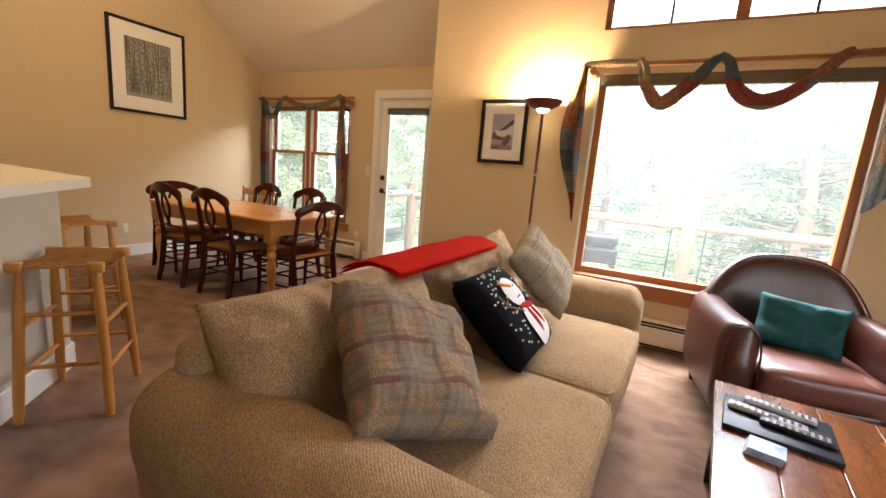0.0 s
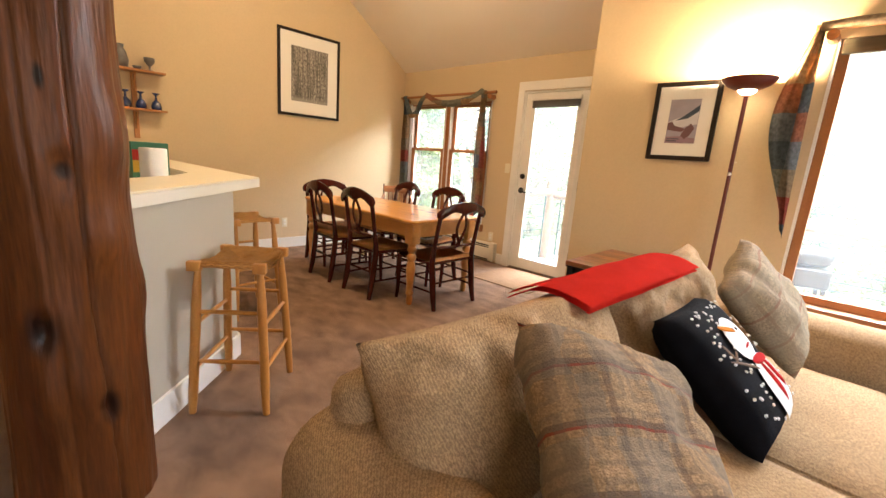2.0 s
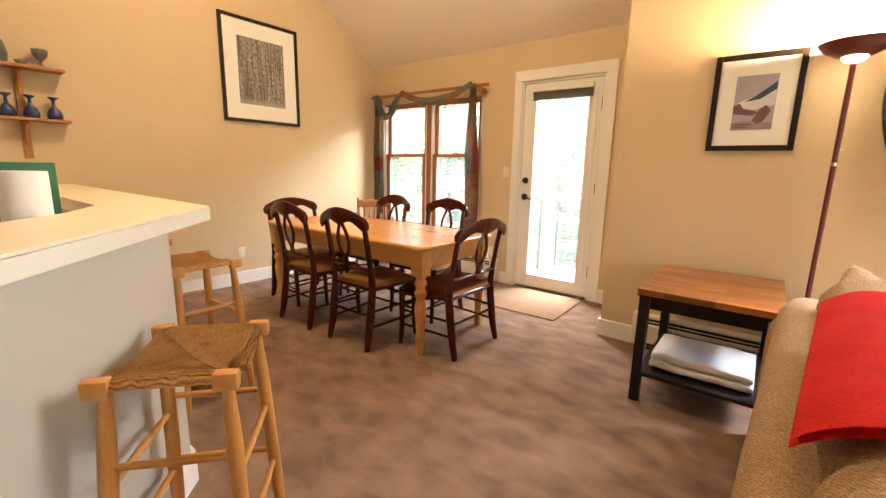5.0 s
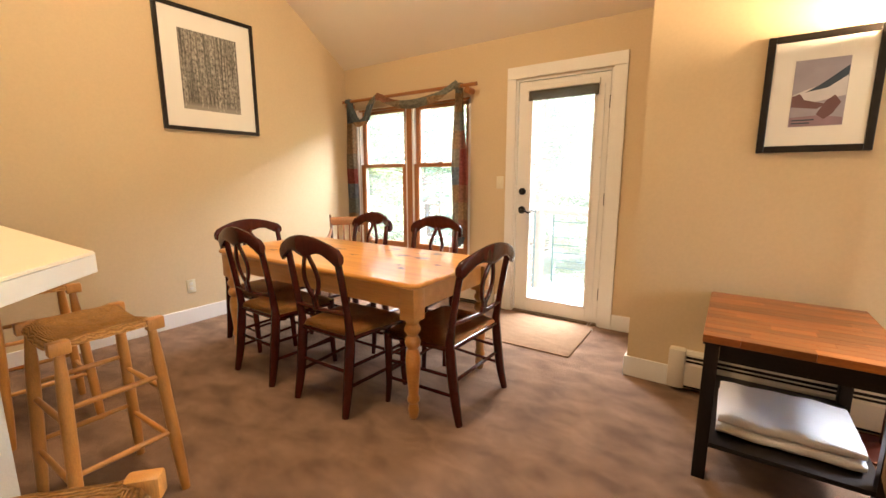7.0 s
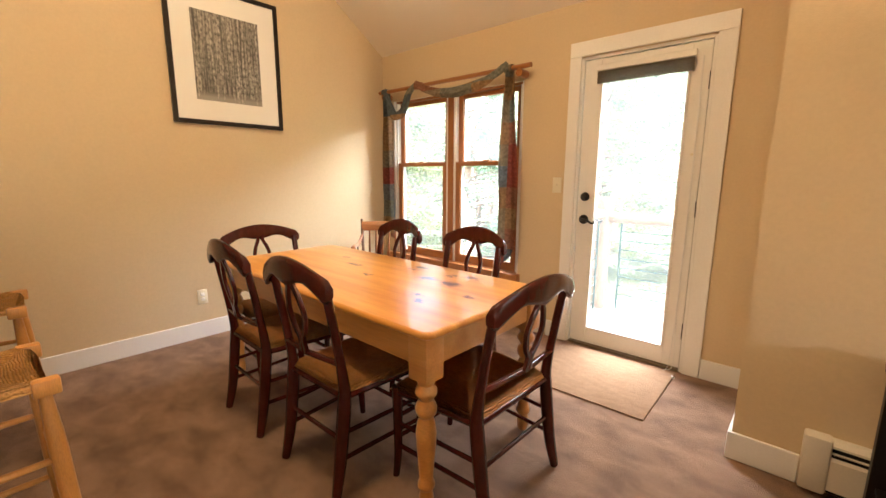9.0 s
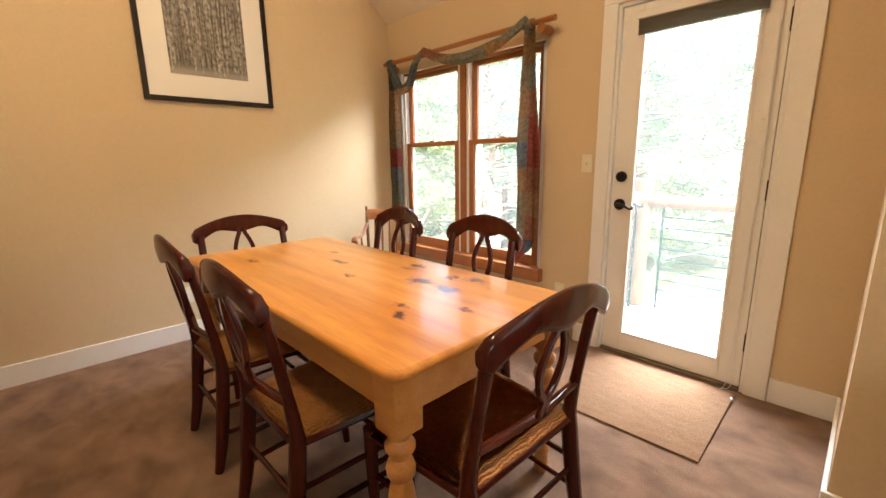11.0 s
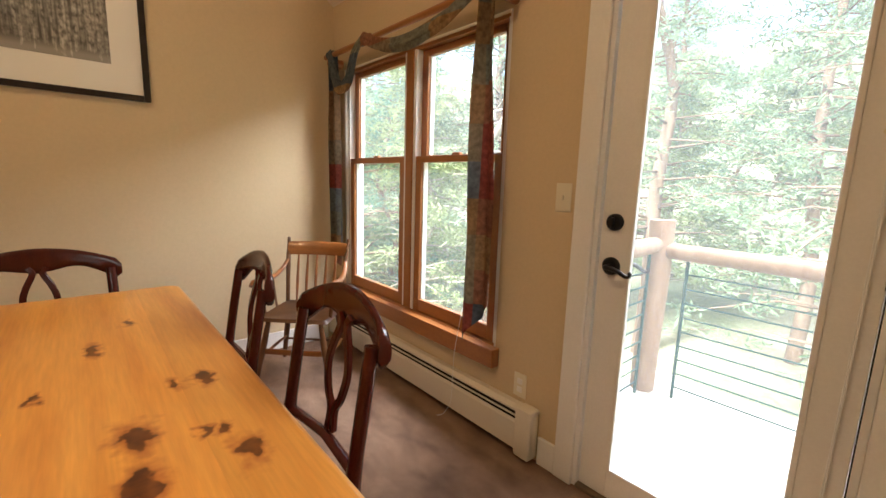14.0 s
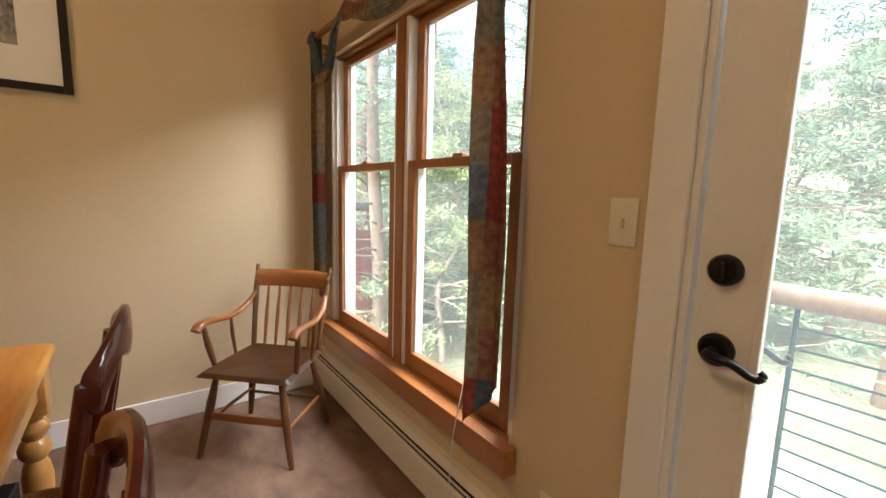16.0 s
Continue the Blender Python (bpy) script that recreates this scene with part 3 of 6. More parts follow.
def part(name, bm, material, parent=None, label="", smooth=True):
    """One bmesh as one mesh object under a thing, or alone."""
    me = bpy.data.meshes.new(name)
    bmesh.ops.recalc_face_normals(bm, faces=bm.faces)
    bm.to_mesh(me)
    bm.free()
    me.materials.append(material)
    ob = new(name, me)
    finish(ob, smooth)
    if parent:
        ob.parent = parent
    return tagged(ob, label)


def box(x0, x1, y0, y1, z0, z1, bevel=0.0, segments=2, bm=None):
    bm = bm or bmesh.new()
    vs = bmesh.ops.create_cube(bm, size=1)["verts"]
    for v in vs:
        v.co = Vector((x0 + (v.co.x + 0.5) * (x1 - x0), y0 + (v.co.y + 0.5) * (y1 - y0), z0 + (v.co.z + 0.5) * (z1 - z0)))
    if bevel:
        es = list({e for v in vs for e in v.link_edges})
        bmesh.ops.bevel(bm, geom=es, offset=bevel, segments=segments, affect="EDGES", profile=0.5)
    return bm


def tube(points, radii, sides=12, bm=None, flat=1.0, up=(0, 0, 1)):
    """A round bar through points, with a radius at each; flat squeezes it along the second axis."""
    bm = bm or bmesh.new()
    pts = [Vector(p) for p in points]
    rings = []
    radii = radii if hasattr(radii, "__len__") else [radii] * len(pts)
    for i, p in enumerate(pts):
        d = (pts[min(i + 1, len(pts) - 1)] - pts[max(i - 1, 0)]).normalized()
        ref = Vector(up) if abs(d.dot(Vector(up))) < 0.95 else Vector((1, 0, 0))
        a = d.cross(ref).normalized()
        b = d.cross(a).normalized()
        rings.append([bm.verts.new(p + radii[i] * (math.cos(k * math.tau / sides) * a + flat * math.sin(k * math.tau / sides) * b)) for k in range(sides)])
    for r, s in zip(rings, rings[1:]):
        for k in range(sides):
            bm.faces.new((r[k], r[(k + 1) % sides], s[(k + 1) % sides], s[k]))
    bm.faces.new(rings[0][::-1])
    bm.faces.new(rings[-1])
    return bm


def lathe(profile, sides=24, x=0, y=0, bm=None):
    """Profile of (radius, height) turned round an upright axis."""
    bm = bm or bmesh.new()
    rings = [[bm.verts.new((x + r * math.cos(k * math.tau / sides), y + r * math.sin(k * math.tau / sides), z)) for k in range(sides)] for r, z in profile]
    for r, s in zip(rings, rings[1:]):
        for k in range(sides):
            bm.faces.new((r[k], r[(k + 1) % sides], s[(k + 1) % sides], s[k]))
    bm.faces.new(rings[0][::-1])
    bm.faces.new(rings[-1])
    return bm


def smooth_curve(points, steps=6):
    """Catmull-Rom through the points."""
    ps = [Vector(p) for p in points]
    ps = [2 * ps[0] - ps[1]] + ps + [2 * ps[-1] - ps[-2]]
    out = []
    for i in range(1, len(ps) - 2):
        a, b, c, d = ps[i - 1:i + 3]
        for k in range(steps):
            t = k / steps
            out.append(0.5 * ((2 * b) + (c - a) * t + (2 * a - 5 * b + 4 * c - d) * t * t + (3 * b - a - 3 * c + d) * t ** 3))
    return out + [ps[-2]]


def sheet(fn, nu, nv, bm=None, close_u=False):
    """A grid of faces over fn(u, v), u and v from 0 to 1."""
    bm = bm or bmesh.new()
    g = [[bm.verts.new(fn(i / nu, j / nv)) for j in range(nv + 1)] for i in range(nu if close_u else nu + 1)]
    for i in range(nu):
        for j in range(nv):
            a, b = g[i], g[(i + 1) % len(g)]
            bm.faces.new((a[j], b[j], b[j + 1], a[j + 1]))
    return bm


def pillow(w, h, d, seed=0, n=22, plump=0.42, sag=0.0, wrinkle=0.006, power=4.0, pinched=0.07):
    """A stuffed cushion in the x-z plane, thickness along y, corners drawn out a little."""
    bm = bmesh.new()
    rnd = random.Random(seed)
    off = Vector((rnd.random() * 50, rnd.random() * 50, rnd.random() * 50))

    def side(sign):
        def fn(u, v):
            a, b = 2 * u - 1, 2 * v - 1
            pinch = 1 - pinched * (1 - a * a) * (b * b)
            pinch2 = 1 - pinched * (1 - b * b) * (a * a)
            x, z = a * w / 2 * pinch2, b * h / 2 * pinch
            t = max(0.0, (1 - abs(a) ** power) * (1 - abs(b) ** power)) ** plump
            y = sign * d / 2 * t
            nz = noise.noise(Vector((x * 9, z * 9, sign * 3)) + off) * wrinkle * 3 + noise.noise(Vector((x * 26, z * 26, sign)) + off) * wrinkle
            return Vector((x, y + sign * nz * min(1.0, 3 * t), z - sag * (1 - a * a) * max(0, b) * h))
        return fn
    sheet(side(1), n, n, bm)
    sheet(side(-1), n, n, bm)
    bmesh.ops.remove_doubles(bm, verts=bm.verts, dist=0.0008)
    return bm


def grid_wall(name, along, cuts, heights, holes, near, far, material, label):
    """A wall of constant depth with openings through it. along: the axis it runs on; holes: cells (i, j) left out."""
    bm = bmesh.new()
    made = {}

    def vert(a, d, z):
        key = (round(a, 4), round(d, 4), round(z, 4))
        if key not in made:
            made[key] = bm.verts.new((a, d, z) if along == "x" else (d, a, z))
        return made[key]
    solid = lambda i, j: 0 <= i < len(cuts) - 1 and 0 <= j < len(heights) - 1 and (i, j) not in holes
    for i in range(len(cuts) - 1):
        for j in range(len(heights) - 1):
            if not solid(i, j):
                continue
            a0, a1, z0, z1 = cuts[i], cuts[i + 1], heights[j], heights[j + 1]
            for d in (near, far):
                bm.faces.new([vert(a0, d, z0), vert(a1, d, z0), vert(a1, d, z1), vert(a0, d, z1)])
            for di, dj, p, q in ((-1, 0, (a0, z0), (a0, z1)), (1, 0, (a1, z0), (a1, z1)), (0, -1, (a0, z0), (a1, z0)), (0, 1, (a0, z1), (a1, z1))):
                if not solid(i + di, j + dj):
                    bm.faces.new([vert(p[0], near, p[1]), vert(q[0], near, q[1]), vert(q[0], far, q[1]), vert(p[0], far, p[1])])
    ob = part(name, bm, material, smooth=False)
    return tagged(ob, label, "wall", kind="structure")


# ---- the large structure ----
WX, DY, JY, JX = -5.475, 4.45, 3.66, -2.11
EAVE, PITCH, RIDGE = 2.475, 0.70, 0.3
roof_z = lambda y: EAVE + PITCH * (DY - y) if y > RIDGE else EAVE + PITCH * (DY - RIDGE) - PITCH * (RIDGE - y)

floor = part("floor", box(WX - 0.1, 3.3, -3.6, DY + 0.02, -0.12, 0.0), CARPET, smooth=False)
tagged(floor, "taupe cut-pile carpet with brushed lighter patches", "carpet", kind="structure")

bm = bmesh.new()
for ya, yb, xa, xb in ((DY + 0.3, JY + 0.2, WX - 0.3, JX + 0.2), (JY + 0.2, RIDGE, WX - 0.3, 3.5), (RIDGE, -3.8, WX - 0.3, 3.5)):
    lo = [bm.verts.new((x, y, roof_z(y) + dz)) for dz in (0, 0.2) for x, y in ((xa, ya), (xb, ya), (xb, yb), (xa, yb))]
    for f in ((0, 1, 2, 3), (4, 5, 6, 7), (0, 1, 5, 4), (1, 2, 6, 5), (2, 3, 7, 6), (3, 0, 4, 7)):
        bm.faces.new([lo[k] for k in f])
tagged(part("ceiling", bm, CEIL, smooth=False), "sloping cream vaulted ceiling", "ceiling", kind="structure")

grid_wall("wall_west", "y", [-3.6, DY + 0.15], [-0.1, 5.6], set(), WX, WX - 0.15, PAINT, "tan painted wall with a large framed photograph")
W1 = (-5.315, -3.772, 0.455, 2.02)
DR = (-3.305, -2.485, -0.12, 2.105)
grid_wall("wall_north", "x", [WX, W1[0], W1[1], DR[0], DR[1], JX + 0.15], [-0.12, W1[2], W1[3], DR[3], 2.75], {(1, 1), (3, 0), (3, 1), (3, 2)}, DY, DY + 0.15, PAINT,
          "tan painted wall with a window and a glazed door")
grid_wall("wall_return", "y", [JY + 0.15, DY], [-0.12, 3.2], set(), JX, JX + 0.15, PAINT, "tan painted side of the wall that steps forward")
W2 = (-0.60, 1.16, 0.50, 2.13)
W3 = (-0.60, 1.16, 2.46, 2.92)
grid_wall("wall_living", "x", [JX, W2[0], W2[1], 3.2], [-0.12, W2[2], W2[3], W3[2], W3[3], 3.3], {(1, 1), (1, 3)}, JY, JY + 0.15, PAINT,
          "tan painted wall lit by the lamp, with a picture window")
# unseen wall; its opening is invented for the east fill lamp
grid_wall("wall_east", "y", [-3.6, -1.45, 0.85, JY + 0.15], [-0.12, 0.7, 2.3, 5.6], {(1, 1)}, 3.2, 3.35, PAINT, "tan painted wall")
grid_wall("wall_south", "x", [WX, 3.2], [-0.12, 3.2], set(), -3.6, -3.75, PAINT, "tan painted wall")

# the bar: an angled half wall, then straight to the west wall
bar = thing("kitchen_bar", "cream laminate bar top on an angled painted half wall", "bar counter", kind="structure")


def prism(outline, z0, z1, bevel=0.0, bm=None):
    bm = bm or bmesh.new()
    lo = [bm.verts.new((x, y, z0)) for x, y in outline]
    hi = [bm.verts.new((x, y, z1)) for x, y in outline]
    bm.faces.new(lo[::-1])
    top = bm.faces.new(hi)
    k = len(lo)
    for i in range(k):
        bm.faces.new((lo[i], lo[(i + 1) % k], hi[(i + 1) % k], hi[i]))
    if bevel:
        bmesh.ops.bevel(bm, geom=list(top.edges), offset=bevel, segments=2, affect="EDGES")
    return bm


hw = [(-2.24, 0.38), (-2.86, 1.03), (WX + 0.002, 1.03), (WX + 0.002, 0.972), (-2.89, 0.972), (-2.33, 0.36)]
part("half_wall", prism(hw, 0, 1.0), HALFWALL, bar, smooth=False)
top = [(-2.12, 0.33), (-3.14, 1.295), (WX + 0.002, 1.295), (WX + 0.002, 0.965), (-3.43, 0.965), (-3.17, 0.82), (-2.55, 0.20)]
part("bar_edge", prism(top, 1.002, 1.052), EDGE, bar, "off-white laminate edge band", smooth=False)
part("bar_top", prism(top, 1.054, 1.062, 0.003), LAMINATE, bar, "pale cream laminate surface", smooth=False)
bb = [(-2.225, 0.385), (-2.853, 1.045), (-3.0, 1.045), (-3.0, 1.031), (-2.859, 1.031), (-2.237, 0.378)]
part("baseboard", prism(bb, 0.001, 0.135), WHITE, bar, smooth=False)
part("baseboard", box(WX + 0.02, -3.0, 1.032, 1.046, 0.001, 0.135, 0.003), WHITE, bar, smooth=False)
low = thing("kitchen_counter", "lower cream laminate kitchen counter behind the bar", "counter", kind="structure")
part("counter_top", prism([(WX + 0.003, 0.30), (-2.70, 0.30), (-2.98, 0.70), (-3.08, 0.968), (WX + 0.003, 0.968)], 0.88, 0.92, 0.004), LAMINATE, low, smooth=False)
part("counter_base", prism([(WX + 0.003, 0.34), (-2.74, 0.34), (-3.02, 0.70), (-3.12, 0.966), (WX + 0.003, 0.966)], 0.0, 0.879), HALFWALL, low, smooth=False)


def skirting(name, x0, x1, y0, y1):
    tagged(part(name, box(x0, x1, y0, y1, 0.001, 0.132, 0.004), WHITE, smooth=False), "white painted baseboard", "baseboard", kind="structure")


skirting("baseboard_west", WX + 0.001, WX + 0.016, 1.05, DY - 0.08)
skirting("baseboard_north", -3.48, -3.39, DY - 0.016, DY - 0.001)
skirting("baseboard_corner", -2.383, JX - 0.002, DY - 0.016, DY - 0.001)
skirting("baseboard_return", JX - 0.016, JX - 0.001, JY - 0.002, DY - 0.018)
skirting("baseboard_living", JX - 0.016, -1.87, JY - 0.018, JY - 0.003)


def heater(name, x0, x1, wall, ends):
    """A hydronic baseboard heater: back, hood, front panel, end caps."""
    h = thing(name, "cream enamelled baseboard heater with a dark slot along its top", "heater", x0, wall, 0)
    n = x1 - x0
    prof = [(-0.001, 0.25), (-0.035, 0.252), (-0.055, 0.238), (-0.055, 0.228), (-0.035, 0.24), (-0.001, 0.238)]

    def run(pr, a, b):
        bm = bmesh.new()
        l = [bm.verts.new((a, y, z)) for y, z in pr]
        r = [bm.verts.new((b, y, z)) for y, z in pr]
        bm.faces.new(l), bm.faces.new(r[::-1])
        for i in range(len(pr)):
            k = (i + 1) % len(pr)
            bm.faces.new((l[i], l[k], r[k], r[i]))
        return bm
    part("hood", run(prof, 0, n), CREAM, h, smooth=False)
    # solid box in near-black, so the shade inside the slot is painted
    part("heating_element", box(0.01, n - 0.01, -0.048, -0.003, 0.03, 0.226), SLOTSHADE, h, "plain box for the finned element, near-black as the slot's shade", smooth=False)
    part("front_panel", run([(-0.052, 0.045), (-0.066, 0.05), (-0.066, 0.178), (-0.058, 0.19), (-0.052, 0.188)], 0, n), CREAM, h, smooth=False)
    part("louvre", run([(-0.050, 0.204), (-0.058, 0.204), (-0.058, 0.2095), (-0.050, 0.2095)], 0, n), CREAM, h, smooth=False)
    for e in ends:
        a = 0 if e == "l" else n - 0.085
        part("end_cap", box(a - 0.004, a + 0.085, -0.073, -0.001, 0.022, 0.262, 0.012), CREAM, h)
    return h


heater("baseboard_heater", WX + 0.003, -3.485, DY - 0.001, "r")
heater("baseboard_heater", -1.865, 3.19, JY - 0.001, "l")

# ---- windows and door ----


def bars(name, parent, material, *boxes, label=""):
    for b in boxes:
        part(name, box(*b, 0.003), material, parent, label, smooth=False)


win = thing("window_1", "oak-framed pair of double-hung windows with the sashes shut", "window", kind="structure")
x0, x1, z0, z1 = W1
part("window_jamb", box(x0 + 0.001, x0 + 0.014, DY + 0.002, DY + 0.145, z0, z1), WHITE, win, smooth=False)
part("window_jamb", box(x1 - 0.014, x1 - 0.001, DY + 0.002, DY + 0.145, z0, z1), WHITE, win, smooth=False)
part("window_head", box(x0 + 0.014, x1 - 0.014, DY + 0.03, DY + 0.145, z1 - 0.02, z1 - 0.001), OAK, win, smooth=False)
part("window_sill", box(x0 - 0.075, x1 + 0.028, DY - 0.055, DY - 0.002, 0.372, 0.466, 0.004), OAK, win, "varnished oak sill board", smooth=False)
part("window_stool", box(x0 + 0.014, x1 - 0.014, DY - 0.002, DY + 0.14, z0 + 0.001, 0.468, 0.003), OAK, win, smooth=False)
xm = -4.545
part("mullion", box(xm - 0.032, xm + 0.032, DY + 0.012, DY + 0.12, 0.47, z1 - 0.02, 0.003), OAKV, win, smooth=False)
MEET = 1.385
for a, b in ((x0 + 0.016, xm - 0.033), (xm + 0.033, x1 - 0.016)):
    part("side_stop", box(a, a + 0.022, DY + 0.02, DY + 0.12, 0.47, z1 - 0.02), WHITE, win, "white side track", smooth=False)
    part("side_stop", box(b - 0.022, b, DY + 0.02, DY + 0.12, 0.47, z1 - 0.02), WHITE, win, "white side track", smooth=False)
    for nm, lo, hi, ya in (("lower_sash", 0.470, MEET + 0.02, DY + 0.024), ("upper_sash", MEET - 0.015, z1 - 0.022, DY + 0.062)):
        yb, st = ya + 0.034, 0.052
        rail = 0.075 if nm == "lower_sash" else 0.042
        s = part(nm, box(a + 0.023, a + 0.023 + st, ya, yb, lo, hi, 0.004), OAKV, win, smooth=False)
        part("stile", box(b - 0.023 - st, b - 0.023, ya, yb, lo, hi, 0.004), OAKV, s, smooth=False)
        part("bottom_rail", box(a + 0.023 + st, b - 0.023 - st, ya + 0.001, yb - 0.001, lo, lo + rail, 0.003), OAK, s, smooth=False)
        part("top_rail", box(a + 0.023 + st, b - 0.023 - st, ya + 0.001, yb - 0.001, hi - 0.036, hi, 0.003), OAK, s, smooth=False)
        g = part("pane", box(a + 0.07, b - 0.07, ya + 0.014, ya + 0.018, lo + 0.03, hi - 0.02), GLASS, s, smooth=False)
        g.visible_shadow = False
        for gx in (a + 0.023 + st, b - 0.023 - st - 0.008):
            part("glazing_strip", box(gx, gx + 0.008, ya + 0.02, yb + 0.012, lo + rail, hi - 0.036), WHITE, s, smooth=False)
    part("sash_lock", box((a + b) / 2 - 0.03, (a + b) / 2 + 0.03, DY + 0.03, DY + 0.055, MEET + 0.021, MEET + 0.035, 0.004), OAK, win)

part("blind_cord", tube(smooth_curve([(-3.985, DY - 0.03, 0.62), (-3.985, DY - 0.062, 0.47), (-3.99, DY - 0.075, 0.36), (-3.985, DY - 0.085, 0.2), (-3.99, DY - 0.09, 0.10), (-4.02, DY - 0.11, 0.03), (-4.05, DY - 0.13, 0.012)], 5), 0.0016, 6), WHITEPLASTIC, win, "thin pale pull cord")

big = thing("window_2", "large oak-framed picture window with a raised blind", "window", kind="structure")
x0, x1, z0, z1 = W2
for a in (x0 + 0.001, x1 - 0.016):
    part("window_jamb", box(a, a + 0.015, JY + 0.003, JY + 0.147, z0 + 0.03, z1), WHITE, big, smooth=False)
part("window_sill", box(x0 - 0.06, x1 + 0.06, JY - 0.05, JY - 0.002, 0.395, 0.52, 0.005), OAK, big, "varnished oak sill board", smooth=False)
part("window_stool", box(x0 + 0.016, x1 - 0.016, JY - 0.001, JY + 0.145, z0 + 0.001, 0.522, 0.003), OAK, big, smooth=False)
bars("window_frame", big, OAKV, (x0 + 0.017, x0 + 0.07, JY + 0.04, JY + 0.12, 0.523, z1), (x1 - 0.07, x1 - 0.017, JY + 0.04, JY + 0.12, 0.523, z1))
bars("window_frame", big, OAK, (x0 + 0.071, x1 - 0.071, JY + 0.041, JY + 0.119, 0.523, 0.575), (x0 + 0.071, x1 - 0.071, JY + 0.041, JY + 0.119, z1 - 0.05, z1))
g = part("pane", box(x0 + 0.06, x1 - 0.06, JY + 0.078, JY + 0.083, 0.56, z1 - 0.03), GLASS, big, smooth=False)
g.visible_shadow = False
part("raised_blind", box(x0 + 0.03, x1 - 0.03, JY + 0.004, JY + 0.038, 2.045, z1 - 0.002, 0.004), BLIND, big, "dark raised blind stack")

cl = thing("window_3", "row of high oak-framed clerestory windows", "window", kind="structure")
x0, x1, z0, z1 = W3
bars("window_frame", cl, OAK, (x0 + 0.001, x1 - 0.001, JY + 0.03, JY + 0.12, z0 + 0.001, z0 + 0.03), (x0 + 0.001, x1 - 0.001, JY + 0.03, JY + 0.12, z1 - 0.04, z1 - 0.001))
bars("window_frame", cl, OAKV, (x0 + 0.002, x0 + 0.05, JY + 0.03, JY + 0.12, z0 + 0.03, z1 - 0.04), (x1 - 0.05, x1 - 0.002, JY + 0.03, JY + 0.12, z0 + 0.03, z1 - 0.04),
     (0.255, 0.34, JY + 0.02, JY + 0.12, z0 + 0.03, z1 - 0.04))
for mx in (-0.14, 0.71):
    part("muntin", box(mx - 0.009, mx + 0.009, JY + 0.06, JY + 0.1, z0 + 0.03, z1 - 0.04), BLACKWOOD, cl, "dark slim muntin", smooth=False)
for a, b in ((x0 + 0.05, 0.255), (0.34, x1 - 0.05)):
    g = part("pane", box(a, b, JY + 0.078, JY + 0.082, z0 + 0.03, z1 - 0.04), GLASS, cl, smooth=False)
    g.visible_shadow = False

door = thing("door_1", "white glazed balcony door, shut, with black lever and deadbolt", "door", kind="structure")
CW = 0.085
for a in (-3.387, -2.4845):
    part("casing", box(a, a + 0.0995 if a > -3 else a + CW, DY - 0.02, DY - 0.001, 0.001, 2.108, 0.004), WHITE, door, smooth=False)
part("casing", box(-3.387, -2.385, DY - 0.021, DY - 0.001, 2.109, 2.208, 0.004), WHITE, door, smooth=False)
for a in (DR[0] + 0.001, DR[1] - 0.019):
    part("jamb", box(a, a + 0.018, DY + 0.0, DY + 0.147, 0.0, 2.1), WHITE, door, smooth=False)
part("jamb", box(DR[0] + 0.02, DR[1] - 0.02, DY + 0.0, DY + 0.147, 2.085, 2.104), WHITE, door, smooth=False)
part("threshold", box(DR[0] + 0.02, DR[1] - 0.02, DY - 0.01, DY + 0.16, 0.001, 0.018, 0.004), BRONZE, door, "brown metal threshold", smooth=False)
LX0, LX1, LY = -3.28, -2.509, DY + 0.012
leaf = part("leaf", box(LX0, -3.165, LY, LY + 0.044, 0.022, 2.08, 0.003), WHITE, door, smooth=False)
bars("rail", leaf, WHITE, (-2.612, LX1, LY, LY + 0.044, 0.022, 2.08), (-3.165, -2.612, LY + 0.001, LY + 0.043, 0.022, 0.14), (-3.165, -2.612, LY + 0.001, LY + 0.043, 1.985, 2.08))
bars("glazing_bead", leaf, WHITE, (-3.166, -3.15, LY - 0.008, LY + 0.012, 0.138, 1.987), (-2.627, -2.611, LY - 0.008, LY + 0.012, 0.138, 1.987),
     (-3.149, -2.628, LY - 0.007, LY + 0.012, 0.138, 0.153), (-3.149, -2.628, LY - 0.007, LY + 0.012, 1.972, 1.987))
g = part("pane", box(-3.16, -2.617, LY + 0.02, LY + 0.025, 0.145, 1.98), GLASS, leaf, smooth=False)
g.visible_shadow = False
for hz in (0.28, 1.08, 1.85):
    part("hinge", tube([(LX1 + 0.004, LY - 0.004, hz - 0.05), (LX1 + 0.004, LY - 0.004, hz + 0.05)], 0.007, 10), IRON, door, "black hinge")
# near-black strip set into the hinge gap for its shade
part("gap_shade", box(LX1 + 0.001, LX1 + 0.005, LY + 0.004, LY + 0.03, 0.02, 2.08), SLOTSHADE, door, smooth=False)
y = LY - 0.001
part("deadbolt", tube([(-3.225, y, 1.135), (-3.225, y - 0.012, 1.135), (-3.225, y - 0.02, 1.135)], [0.032, 0.032, 0.026], 24), IRON, leaf, "black deadbolt rose")
part("thumb_turn", box(-3.231, -3.219, y - 0.035, y - 0.019, 1.117, 1.153, 0.003), IRON, leaf)
kn = part("door_handle", tube([(-3.225, y, 0.968), (-3.225, y - 0.01, 0.968), (-3.225, y - 0.018, 0.968)], [0.034, 0.034, 0.027], 24), IRON, leaf, "black lever handle")
LEVER = [(-3.225, -0.017, 0.968), (-3.225, -0.050, 0.968), (-3.205, -0.060, 0.969), (-3.175, -0.058, 0.964), (-3.150, -0.055, 0.951), (-3.135, -0.053, 0.948), (-3.127, -0.052, 0.957), (-3.134, -0.052, 0.964)]
lever_r = [0.010 - 0.004 * k / 35 for k in range(36)]
